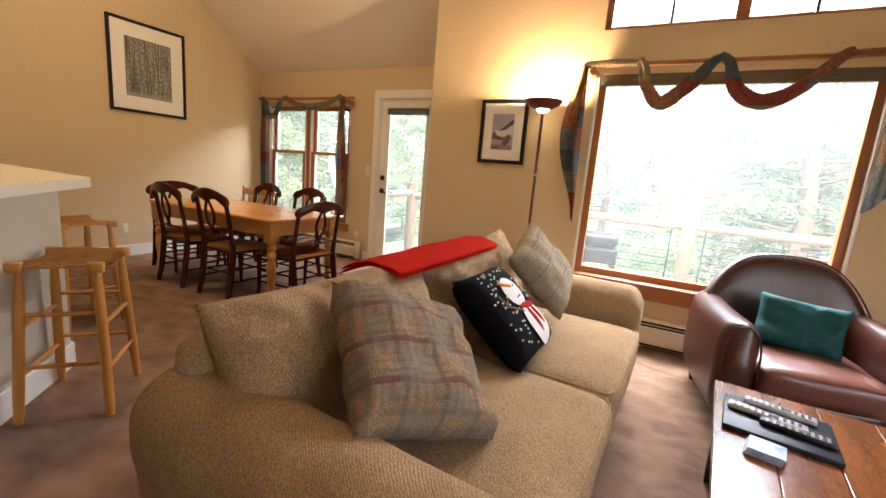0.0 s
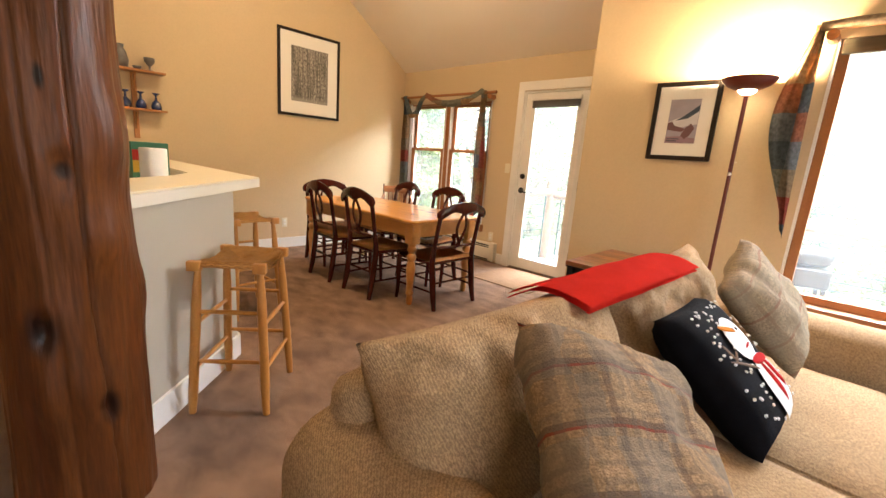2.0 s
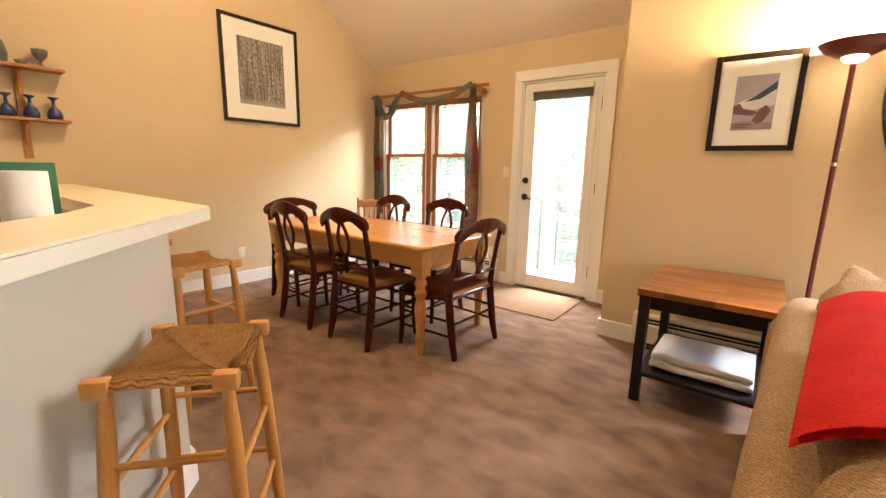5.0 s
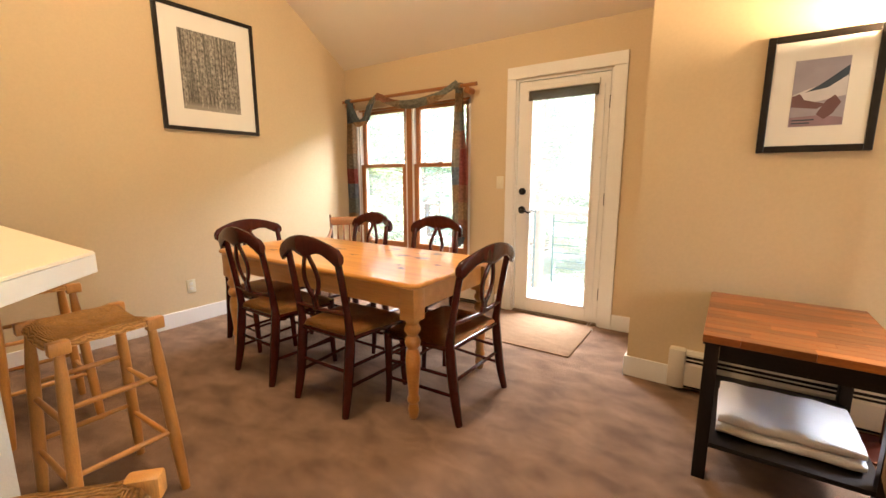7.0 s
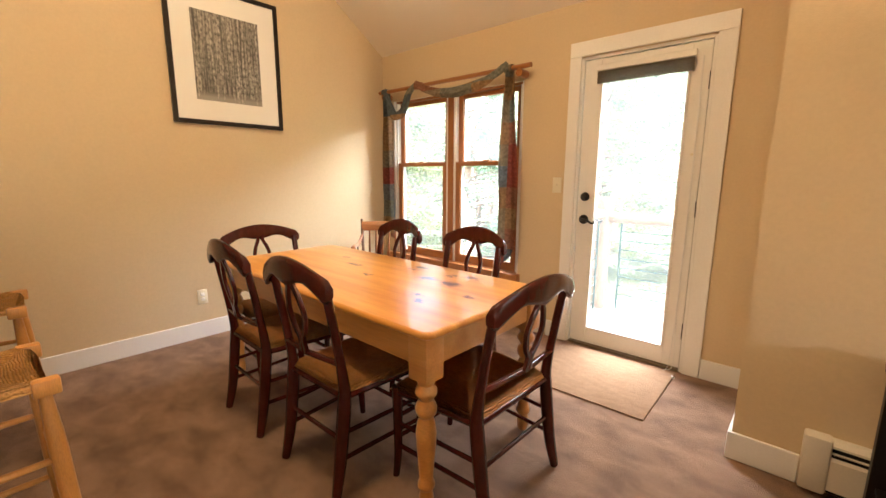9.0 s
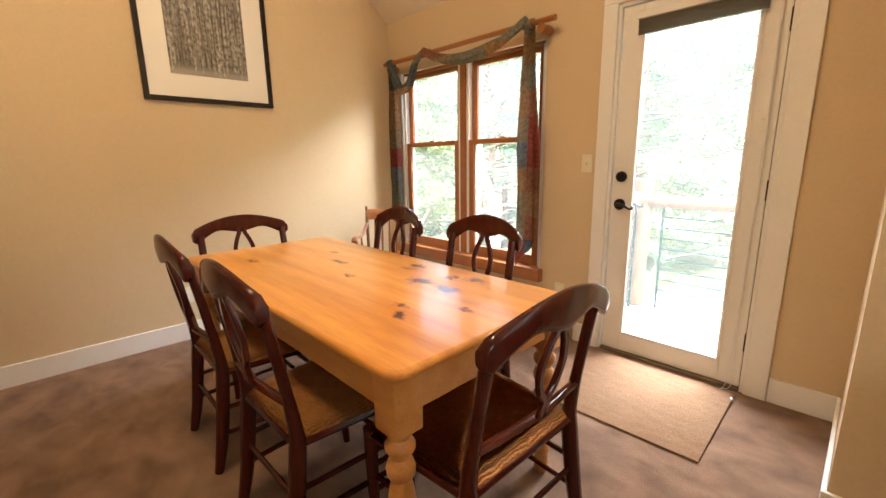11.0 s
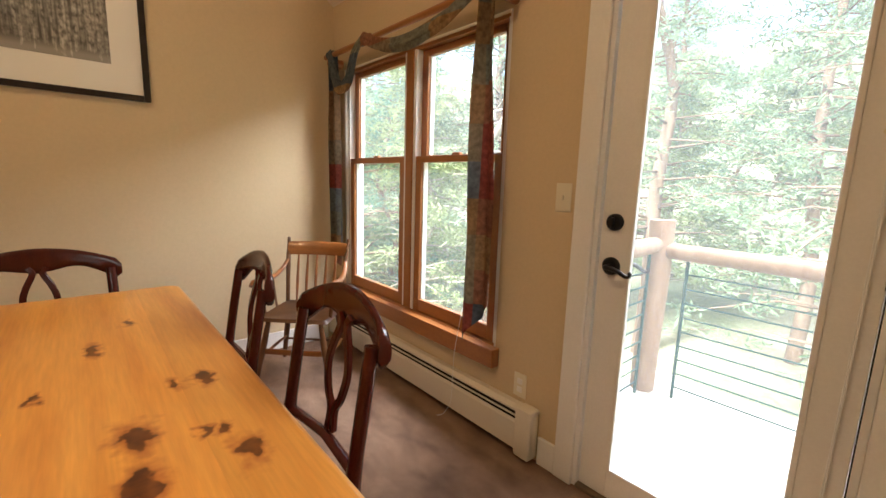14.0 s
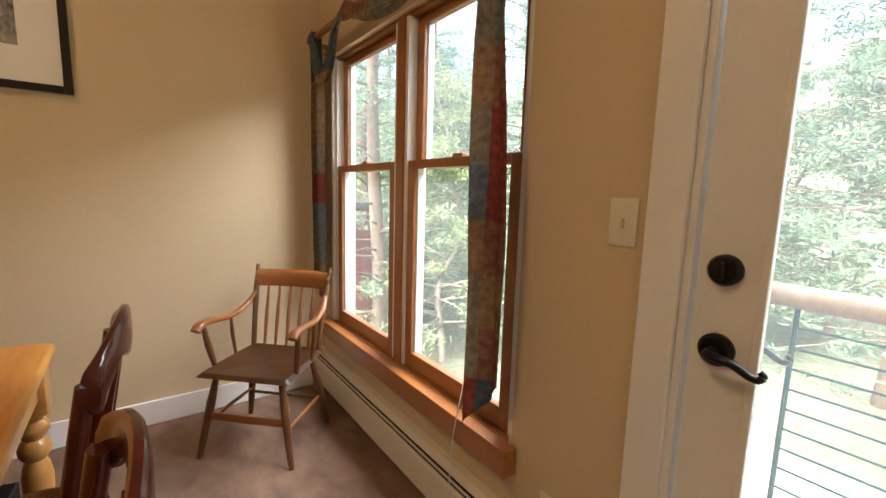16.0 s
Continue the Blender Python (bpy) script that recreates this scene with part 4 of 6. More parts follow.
part("lever", tube(smooth_curve([(x, y + dy, z) for x, dy, z in LEVER], 5), lever_r, 10), IRON, kn)
part("outer_lever", tube(smooth_curve([(x, LY + 0.045 - dy, z) for x, dy, z in LEVER], 5), lever_r, 10), IRON, kn, "black lever outside the glass")
part("catch", tube([(-2.56, y + 0.002, 1.42), (-2.56, y - 0.012, 1.42)], 0.008, 12), IVORY, leaf)
bl = part("blind_headrail", box(-3.19, -2.585, LY - 0.035, LY - 0.006, 1.995, 2.035, 0.004), WHITE, leaf, "white blind headrail", smooth=False)
for k in range(11):
    part("slat", box(-3.18, -2.595, LY - 0.034, LY - 0.008, 1.915 + k * 0.0072, 1.9185 + k * 0.0072), BLIND, bl, smooth=False)
for k, cx in enumerate((-2.545, -2.55)):
    part("blind_cord", tube(smooth_curve([(cx, LY - 0.022, 1.99), (cx + 0.004, LY - 0.02, 1.2), (cx - 0.002, LY - 0.02, 0.4), (cx + 0.01 - 0.02 * k, LY - 0.035, 0.06)] +
         ([(cx - 0.03, LY - 0.07, 0.012), (cx - 0.1, LY - 0.10, 0.008), (cx - 0.06, LY - 0.14, 0.008), (cx + 0.03, LY - 0.12, 0.008)] if k == 0 else [(cx - 0.02, LY - 0.06, 0.01), (cx + 0.04, LY - 0.16, 0.008)]), 5), 0.0022, 6), WHITEPLASTIC, leaf, "white pull cord")
part("cord_end", tube([(-2.515, LY - 0.132, 0.009), (-2.50, LY - 0.15, 0.009)], [0.006, 0.008], 8), WHITEPLASTIC, leaf)


def wall_plate(name, label, cat, x, y, z, rz, toggle):
    p = thing(name, label, cat, x, y, z, rz)
    part("plate", box(-0.036, 0.036, -0.006, -0.0005, -0.058, 0.058, 0.003), IVORY, p)
    if toggle:
        part("toggle", box(-0.005, 0.005, -0.018, -0.006, -0.012, 0.010, 0.002), IVORY, p)
    else:
        for s in (-0.02, 0.02):
            part("socket", box(-0.015, 0.015, -0.0085, -0.006, s - 0.014, s + 0.014, 0.002), WHITE, p)
    for s in (-0.042, 0.042) if toggle else (0,):
        part("screw", tube([(0, -0.0055, s), (0, -0.0075, s)], 0.003, 8), CREAM, p)


wall_plate("light_switch", "ivory toggle light switch beside the door", "light switch", -3.448, DY, 1.215, 0, True)
wall_plate("wall_outlet", "ivory duplex outlet low on the wall", "outlet", -3.605, DY, 0.33, 0, False)
wall_plate("wall_outlet", "ivory duplex outlet low on the wall", "outlet", WX, 2.56, 0.33, 90, False)

rug = part("door_mat", box(-0.375, 0.375, -0.36, 0.36, 0.001, 0.012, 0.004), MATRUG)
rug.matrix_world = pose(-2.875, 4.035, 0, 0, 0, 1)
tagged(rug, "tan woven door mat on the carpet by the door", "door mat")

# log column at the end of the bar
bm = bmesh.new()


def column(u, v):
    z = v * 4.4
    a = u * math.tau
    p = Vector((math.cos(a) * 1.3, math.sin(a) * 1.3, z * 0.9))
    r = 0.185 + 0.018 * noise.noise(p) + 0.010 * noise.noise(p * 3.1)
    for ka, kz, w in ((0.9, 1.25, 0.17), (0.3, 1.9, 0.13), (1.7, 0.75, 0.15), (-0.4, 0.5, 0.14), (0.55, 0.95, 0.1)):
        d = math.hypot(((a - ka + math.pi) % math.tau - math.pi) * 0.19, z - kz)
        r += 0.022 * math.exp(-(d / w) ** 2 * 2)
    for ka, kz in ((-0.40, 0.70), (0.345, 0.415), (0.066, 1.16)):
        d = math.hypot((a - ka + math.pi) % math.tau - math.pi, (z - kz) * 3.2)
        r += 0.016 * math.exp(-(d / 0.30) ** 2) - 0.040 * math.exp(-(d / 0.13) ** 2)
    g = ((a - 0.34 - 0.12 * math.sin(1.2 - z * 2.2) + math.pi) % math.tau - math.pi)
    r -= 0.026 * math.exp(-(g / 0.022) ** 2)
    g = ((a + 0.25 - 0.08 * math.sin(z * 2.3 + 1) + math.pi) % math.tau - math.pi)
    r -= 0.010 * math.exp(-(g / 0.022) ** 2) * (1 if z < 2.1 else 0)
    return Vector((-2.085 + r * math.cos(a), 0.245 + r * math.sin(a), z))


tagged(part("log_column", sheet(column, 160, 110, close_u=True), LOG, smooth="all"), "stout peeled log column with knots and long cracks", "column", kind="structure")

# ---- dining table and chairs ----
table = thing("dining_table", "honey-coloured knotty pine farmhouse table with turned legs", "table", -3.79, 2.845, 0)
TX, TY = 0.925, 0.425
topp = part("tabletop", box(-TX + 0.05, TX - 0.05, -TY + 0.05, TY - 0.05, 0.7205, 0.724), PINE, table, "knotty pine plank top with dark knots and a rounded edge", smooth=False)
NOSE, CORNER = 0.0145, 0.055


def rounded(lx, ly, r):
    """Corner arcs of a rectangle with rounded corners, quarter by quarter."""
    out = []
    for cx, cy, q0 in ((lx - r, ly - r, 0), (-lx + r, ly - r, 90), (-lx + r, -ly + r, 180), (lx - r, -ly + r, 270)):
        out.append([(cx + r * math.cos(radians(q0 + q)), cy + r * math.sin(radians(q0 + q))) for q in range(0, 91, 15)])
    return out


ix, iy = TX - NOSE, TY - NOSE
ne, nw, sw, se = rounded(ix, iy, CORNER - NOSE)
edges = [-iy, -0.262, -0.088, 0.082, 0.255, iy]
for k in range(5):
    a, b = edges[k], edges[k + 1]
    if k == 0:
        o = sw + se + [(ix, b), (-ix, b)]
    elif k == 4:
        o = [(-ix, a), (ix, a)] + ne + nw
    else:
        o = [(-ix, a), (ix, a), (ix, b), (-ix, b)]
    part("plank", prism(o, 0.7245, 0.752), PINETOP, topp, smooth=False)
loop = [q for quarter in (ne, nw, sw, se) for q in quarter]
bm = bmesh.new()
rings = []
for k, (x, y) in enumerate(loop):
    (xa, ya), (xb, yb) = loop[k - 1], loop[(k + 1) % len(loop)]
    out_n = Vector((yb - ya, xa - xb, 0)).normalized()
    rings.append([bm.verts.new(Vector((x, y, 0.7375)) + NOSE * (math.cos(q) * out_n + math.sin(q) * Vector((0, 0, 1)))) for q in [-math.pi / 2 + math.pi * m / 8 for m in range(9)]])
for k in range(len(rings)):
    r0, r1 = rings[k], rings[(k + 1) % len(rings)]
    for m in range(8):
        bm.faces.new((r0[m], r1[m], r1[m + 1], r0[m + 1]))
part("rounded_edge", bm, PINETOP, topp)
LEG = [(0.020, 0.0), (0.026, 0.012), (0.030, 0.05), (0.024, 0.085), (0.034, 0.10), (0.034, 0.115), (0.026, 0.13), (0.031, 0.20), (0.038, 0.28), (0.040, 0.33), (0.033, 0.375), (0.026, 0.392),
       (0.039, 0.41), (0.042, 0.43), (0.036, 0.45), (0.025, 0.462), (0.030, 0.472), (0.042, 0.49), (0.042, 0.505), (0.030, 0.525), (0.040, 0.55), (0.044, 0.552)]
for sx in (-1, 1):
    for sy in (-1, 1):
        lx, ly = sx * (TX - 0.075), sy * (TY - 0.07)
        bm = lathe(LEG, 20, lx, ly)
        box(lx - 0.047, lx + 0.047, ly - 0.047, ly + 0.047, 0.548, 0.7205, 0.006, 2, bm)
        part("leg", bm, PINE, table, "turned pine leg")
for sy in (-1, 1):
    y = sy * (TY - 0.055)
    part("apron", box(-TX + 0.125, TX - 0.125, y - 0.012, y + 0.012, 0.60, 0.7205, 0.003), PINE, table, smooth=False)
for sx in (-1, 1):
    x = sx * (TX - 0.055)
    part("apron", box(x - 0.012, x + 0.012, -TY + 0.125, TY - 0.125, 0.60, 0.7205, 0.003), PINE, table, smooth=False)


def ribbon(points, width, depth, bm=None, normal=(0, 1, 0), taper=None):
    """A flat bar bent through points: width in the plane of the back, depth across it."""
    bm = bm or bmesh.new()
    pts = [Vector(p) for p in points]
    n = Vector(normal)
    rings = []
    for i, p in enumerate(pts):
        d = (pts[min(i + 1, len(pts) - 1)] - pts[max(i - 1, 0)]).normalized()
        s = d.cross(n).normalized()
        w = width * (taper[i] if taper else 1)
        rings.append([bm.verts.new(p + a * w / 2 * s + b * depth / 2 * n) for a, b in ((-1, -0.6), (-0.7, -1), (0.7, -1), (1, -0.6), (1, 0.6), (0.7, 1), (-0.7, 1), (-1, 0.6))])
    for r, s in zip(rings, rings[1:]):
        for k in range(8):
            bm.faces.new((r[k], r[(k + 1) % 8], s[(k + 1) % 8], s[k]))
    bm.faces.new(rings[0][::-1]), bm.faces.new(rings[-1])
    return bm


def dining_chair(wide):
    """An empire chair that faces +y: curled crest rail, lyre splat, rush seat. wide: width of the back."""
    c = thing("dining_chair", "dark mahogany dining chair with lyre back and rush seat", "chair", group="chairs round the dining table")
    w = wide / 2
    lean = lambda z: -0.205 - 0.075 * max(0, (z - 0.45) / 0.5) ** 1.2
    for s in (-1, 1):
        pts = smooth_curve([(s * (w + 0.005), -0.265, 0.0), (s * w, -0.235, 0.15), (s * w, -0.207, 0.38), (s * w, -0.205, 0.48), (s * w, lean(0.7), 0.70), (s * (w - 0.002), lean(0.88), 0.875)], 5)
        part("back_leg", tube(pts, [0.0175 + 0.009 * math.sin(math.pi * min(1, i / 18)) for i in range(len(pts))], 10, flat=1.15), MAHOG, c)
        fx = w + 0.035
        pts = smooth_curve([(s * fx, 0.205, 0.0), (s * (fx - 0.004), 0.195, 0.12), (s * fx, 0.19, 0.3), (s * fx, 0.19, 0.445)], 4)
        part("front_leg", tube(pts, [0.014 + 0.010 * i / (len(pts) - 1) for i in range(len(pts))], 10), MAHOG, c)
        for z in (0.16, 0.27):
            part("stretcher", tube([(s * (w + 0.002), -0.228, z), (s * (w + 0.018), 0, z), (s * (fx - 0.002), 0.19, z)], 0.0095, 8), MAHOG, c)
        part("seat_rail", tube([(s * w, -0.2, 0.425), (s * fx, 0.18, 0.425)], 0.017, 8), MAHOG, c)
    for z in (0.20, 0.30):
        part("stretcher", tube([(-w - 0.035, 0.19, z), (w + 0.035, 0.19, z)], 0.0095, 8), MAHOG, c)
    part("stretcher", tube([(-w, -0.222, 0.24), (w, -0.222, 0.24)], 0.0095, 8), MAHOG, c)
    part("seat_rail", tube([(-w - 0.03, 0.195, 0.425), (w + 0.03, 0.195, 0.425)], 0.018, 8), MAHOG, c)
    part("seat_rail", tube([(-w, -0.205, 0.425), (w, -0.205, 0.425)], 0.016, 8), MAHOG, c)

    def rush(u, v):
        y = -0.215 + 0.43 * v
        half = w + 0.01 + (0.045) * v
        x = (2 * u - 1) * half
        e = max(abs(2 * u - 1), abs(2 * v - 1))
        drop = 0.028 * max(0, (e - 0.86) / 0.14) ** 2
        diag = min(1, abs(abs(2 * u - 1) - abs(2 * v - 1)) * 6)
        return Vector((x, y, 0.462 - drop - 0.010 * (1 - e) - 0.004 * (1 - diag)))
    bm = sheet(rush, 24, 24)
    bmesh.ops.solidify(bm, geom=bm.faces[:], thickness=0.022)
    part("seat", bm, RUSHCHAIR, c, "woven rush seat")
    # crest: an arched board that bows back and curls at its ends
    cw = w + 0.038

    def crest(u, v):
        a = 2 * u - 1
        x = a * cw
        mid = 0.928 - 0.058 * a * a
        up = 0.042 - 0.004 * abs(a) + 0.010 * (1 - a * a)
        dn = 0.044 + 0.020 * max(0, 1 - abs(a) * 3.2) + 0.014 * max(0, (abs(a) - 0.72) / 0.28) - 0.018 * math.exp(-((abs(a) - 0.5) / 0.2) ** 2)
        fall = 0.5 if abs(a) > 0.985 else 1.0
        ang = v * math.tau
        zc = (up if math.sin(ang) > 0 else dn) * fall
        thick = 0.0125 + 0.006 * max(0, (abs(a) - 0.75) / 0.25)
        return Vector((x, lean(mid) - 0.012 - 0.028 * (1 - a * a) + thick * math.copysign(abs(math.cos(ang)) ** 0.6, math.cos(ang)), mid + zc * math.copysign(abs(math.sin(ang)) ** 0.6, math.sin(ang))))
    bm = sheet(crest, 30, 14)
    bmesh.ops.remove_doubles(bm, verts=bm.verts, dist=0.0004)
    bmesh.ops.holes_fill(bm, edges=[e for e in bm.edges if len(e.link_faces) == 1])
    part("crest_rail", bm, MAHOG, c)
    part("cross_rail", tube([(-w, lean(0.57), 0.565), (0, lean(0.57) - 0.02, 0.565), (w, lean(0.57), 0.565)], 0.016, 10, flat=0.7), MAHOG, c)
    back = lambda x, z: Vector((x, lean(z) - 0.012 - 0.022 * (1 - (x / cw) ** 2), z))
    for s in (-1, 1):
        part("splat", ribbon([back(x, z) for x, z in [(p.x, p.y) for p in smooth_curve([(s * 0.030, 0.895, 0), (s * 0.016, 0.868, 0), (s * 0.040, 0.81, 0), (s * 0.054, 0.745, 0), (s * 0.036, 0.675, 0), (s * 0.011, 0.635, 0), (s * 0.014, 0.575, 0)], 4)]], 0.023, 0.017), MAHOG, c)
    return c


chair = dining_chair(0.385)
chair.matrix_world = pose(-3.435, 2.535, 0, 0, 0, 1)
for x, y, rz in ((-4.06, 2.525, -1), (-3.47, 3.175, 181), (-4.14, 3.15, 176)):
    copy_thing(chair, pose(x, y, 0, 0, 0, rz))
host = dining_chair(0.49)
host.matrix_world = pose(-4.60, 2.79, 0, 0, 0, -90) @ Matrix.Diagonal((1, 1, 0.95, 1))
tagged(host, "wider dark mahogany dining chair at the table's end", "chair", group="chairs round the dining table")
copy_thing(host, pose(-2.955, 2.81, 0, 0, 0, 89))

for x, y, rz in ((-3.47, 3.11, 4), (-4.13, 3.09, -6)):
    case = thing("game_box", "flat black box lying on a dining chair's seat", "box", x, y, 0.466, rz, group="boxes on the chairs")
    part("tray", box(-0.16, 0.16, -0.12, 0.12, 0, 0.03, 0.003), SILVER, case, "pale box tray", smooth=False)
    part("lid", box(-0.163, 0.163, -0.123, 0.123, 0.014, 0.062, 0.003), BLACKPLASTIC, case, smooth=False)

# ---- bar stools ----


def bar_stool():
    s = thing("bar_stool", "light wooden bar stool with a woven rush saddle seat", "stool", group="stools at the bar")
    hx, hy = 0.185, 0.15
    top_ = lambda sx, sy: Vector((sx * (hx - 0.03), sy * (hy - 0.012), 0.70))
    foot = lambda sx, sy: Vector((sx * (hx + 0.02), sy * (hy + 0.02), 0.0))
    for sx in (-1, 1):
        for sy in (-1, 1):
            a, b = foot(sx, sy), top_(sx, sy)
            pts = [a.lerp(b, k / 12) for k in range(13)]
            part("leg", tube(pts, [0.0165, 0.019, 0.0205] + [0.0215] * 7 + [0.020, 0.017, 0.0145], 12), STOOLWOOD, s)
    at = lambda sx, sy, z: foot(sx, sy).lerp(top_(sx, sy), z / 0.70)
    for sx in (-1, 1):
        for z in (0.26, 0.50):
            part("rung", tube([at(sx, -1, z), at(sx, 0, z) * 0.5 + (at(sx, -1, z) + at(sx, 1, z)) * 0.25, at(sx, 1, z)], [0.009, 0.0115, 0.009], 10), STOOLWOOD, s)
    for sy in (-1, 1):
        for z in (0.22, 0.44):
            part("rung", tube([at(-1, sy, z), (at(-1, sy, z) + at(1, sy, z)) / 2, at(1, sy, z)], [0.009, 0.0115, 0.009], 10), STOOLWOOD, s)
    for sx in (-1, 1):
        part("seat_rail", box(sx * hx - 0.028 if sx > 0 else -hx - 0.008, sx * hx + 0.008 if sx > 0 else -hx + 0.028, -hy - 0.022, -hy + 0.038, 0.695, 0.742, 0.006), STOOLWOOD, s)
        part("seat_rail", box(sx * hx - 0.028 if sx > 0 else -hx - 0.008, sx * hx + 0.008 if sx > 0 else -hx + 0.028, hy - 0.038, hy + 0.022, 0.695, 0.742, 0.006), STOOLWOOD, s)

    def rush(u, v):
        a, b = 2 * u - 1, 2 * v - 1
        e = max(abs(a), abs(b))
        sag = 0.030 * (1 - a * a)
        drop = 0.034 * max(0, (e - 0.84) / 0.16) ** 2
        crease = 0.006 * (1 - min(1, abs(abs(a) - abs(b)) * 7))
        return Vector((a * (hx + 0.006) * (1 if abs(b) < 0.75 else 0.86), b * (hy + 0.008), 0.751 - sag - drop - crease + 0.004 * noise.noise(Vector((a * 4, b * 4, 1)))))
    bm = sheet(rush, 28, 28)
    bmesh.ops.solidify(bm, geom=bm.faces[:], thickness=0.02)
    part("seat", bm, RUSHSTOOL, s, "woven rush saddle seat")
    return s


stool = bar_stool()
stool.matrix_world = pose(-2.435, 0.915, 0, 0, 0, -41)
copy_thing(stool, pose(-3.60, 1.375, 0, 0, 0, 2))
copy_thing(stool, pose(-4.53, 1.385, 0, 0, 0, -4))

# ---- corner armchair ----
wc = thing("windsor_armchair", "worn wooden spindle-back armchair in the corner", "armchair", -5.0, 3.985, 0, 46)
# it faces -y in its own axes


def windsor_seat(u, v):
    a, b = 2 * u - 1, 2 * v - 1
    x = a * (0.228 - 0.02 * (b + 1) / 2)
    y = b * 0.215
    e = max(abs(a), abs(b))
    return Vector((x * (1 - 0.03 * b * b), y, 0.425 - 0.016 * (1 - e * e) - 0.02 * max(0, (e - 0.9) / 0.1) ** 2))


bm = sheet(windsor_seat, 24, 24)
bmesh.ops.solidify(bm, geom=bm.faces[:], thickness=0.032)
part("seat", bm, WINDSOR, wc, "scooped dark seat with a worn pale edge")
for sx in (-1, 1):
    for sy in (-1, 1):
        pts = [(sx * (0.16 + 0.07 * k / 6), sy * (0.15 + 0.055 * k / 6) , 0.40 * (1 - k / 6)) for k in range(7)]
        part("leg", tube(pts, [0.013, 0.016, 0.0195, 0.019, 0.017, 0.016, 0.012], 12), WINDSOR, wc)
    part("stretcher", tube([(sx * 0.195, -0.175, 0.17), (sx * 0.20, 0, 0.17), (sx * 0.195, 0.175, 0.17)], [0.007, 0.010, 0.007], 8), WINDSORLIGHT, wc)
part("stretcher", ribbon([(-0.19, -0.178, 0.205), (0, -0.185, 0.205), (0.19, -0.178, 0.205)], 0.034, 0.010), WINDSORLIGHT, wc)
part("stretcher", tube([(-0.19, 0.178, 0.15), (0.19, 0.178, 0.15)], 0.008, 8), WINDSOR, wc)
for sx in (-1, 1):
    part("back_post", tube(smooth_curve([(sx * 0.185, 0.185, 0.40), (sx * 0.192, 0.215, 0.55), (sx * 0.20, 0.25, 0.70), (sx * 0.21, 0.295, 0.845)], 5), [0.014] * 8 + [0.0155] * 4 + [0.014, 0.013, 0.012, 0.010], 10), WINDSOR, wc)
    arm = smooth_curve([(sx * 0.20, 0.245, 0.70), (sx * 0.215, 0.18, 0.645), (sx * 0.225, 0.06, 0.615), (sx * 0.235, -0.08, 0.63), (sx * 0.235, -0.155, 0.627), (sx * 0.235, -0.18, 0.607)], 5)
    part("arm", tube(arm, [0.013 + 0.012 * min(1, i / 20) for i in range(len(arm))], 12, flat=0.75), WINDSORLIGHT, wc, "worn pale scrolled arm")
    part("arm_post", tube([(sx * 0.205, -0.10, 0.41), (sx * 0.225, -0.115, 0.52), (sx * 0.234, -0.13, 0.617)], [0.012, 0.016, 0.011], 10), WINDSOR, wc)
    part("arm_spindle", tube([(sx * 0.205, 0.06, 0.41), (sx * 0.22, 0.06, 0.52), (sx * 0.225, 0.06, 0.607)], [0.007, 0.010, 0.007], 8), WINDSOR, wc)
for k in range(5):
    x = -0.125 + 0.0625 * k
    part("spindle", tube([(x, 0.19, 0.41), (x * 1.02, 0.222, 0.56), (x * 1.04, 0.262, 0.735)], [0.0065, 0.0105, 0.0065], 8), WINDSORLIGHT, wc)
part("crest_rail", sheet(lambda u, v: Vector(((2 * u - 1) * 0.205, 0.268 + 0.045 * 0 + 0.012 * math.cos(v * math.tau) + 0.03 * (1 - (2 * u - 1) ** 2) + 0.016 * math.sin(v * math.tau), 0.775 + 0.045 * math.copysign(abs(math.sin(v * math.tau)) ** 0.5, math.sin(v * math.tau)))), 16, 12), WINDSORLIGHT, wc, "plain pale crest board")

# ---- side table ----
st = thing("side_table", "side table with acacia stave top and black frame", "side table", -1.38, 3.19, 0)
SX, SY = 0.31, 0.385
stt = part("tabletop", box(-SX + 0.002, SX - 0.002, -SY + 0.002, SY - 0.002, 0.602, 0.61), BLACKWOOD, st, "striped acacia stave top", smooth=False)
rnd = random.Random(4)
rows = 14
for r in range(rows):
    y0_, y1_ = -SY + 2 * SY * r / rows, -SY + 2 * SY * (r + 1) / rows
    cuts_ = sorted([-SX, SX] + [rnd.uniform(-SX * 0.75, -SX * 0.1), rnd.uniform(SX * 0.05, SX * 0.8)])
    for a, b in zip(cuts_, cuts_[1:]):
        part("stave", box(a + 0.0003, b - 0.0003, y0_ + 0.0003, y1_ - 0.0003, 0.611, 0.642, 0.0008, 1), ACACIA, stt, smooth=False)
for sx in (-1, 1):
    for sy in (-1, 1):
        x, y = sx * (SX - 0.035), sy * (SY - 0.035)
        part("leg", box(x - 0.025, x + 0.025, y - 0.025, y + 0.025, 0, 0.60, 0.003), BLACKWOOD, st, smooth=False)
    part("side_rail", box(sx * (SX - 0.035) - 0.012, sx * (SX - 0.035) + 0.012, -SY + 0.061, SY - 0.061, 0.535, 0.60, 0.002), BLACKWOOD, st, smooth=False)
for sy in (-1, 1):
    part("rail", box(-SX + 0.061, SX - 0.061, sy * (SY - 0.035) - 0.012, sy * (SY - 0.035) + 0.012, 0.535, 0.60, 0.002), BLACKWOOD, st, smooth=False)
part("shelf", box(-SX + 0.03, SX - 0.03, -SY + 0.012, SY - 0.012, 0.155, 0.175, 0.002), BLACKWOOD, st, smooth=False)
fold = thing("folded_bedding", "white folded bedding on the side table's shelf", "bedding", -1.375, 3.10, 0.177)
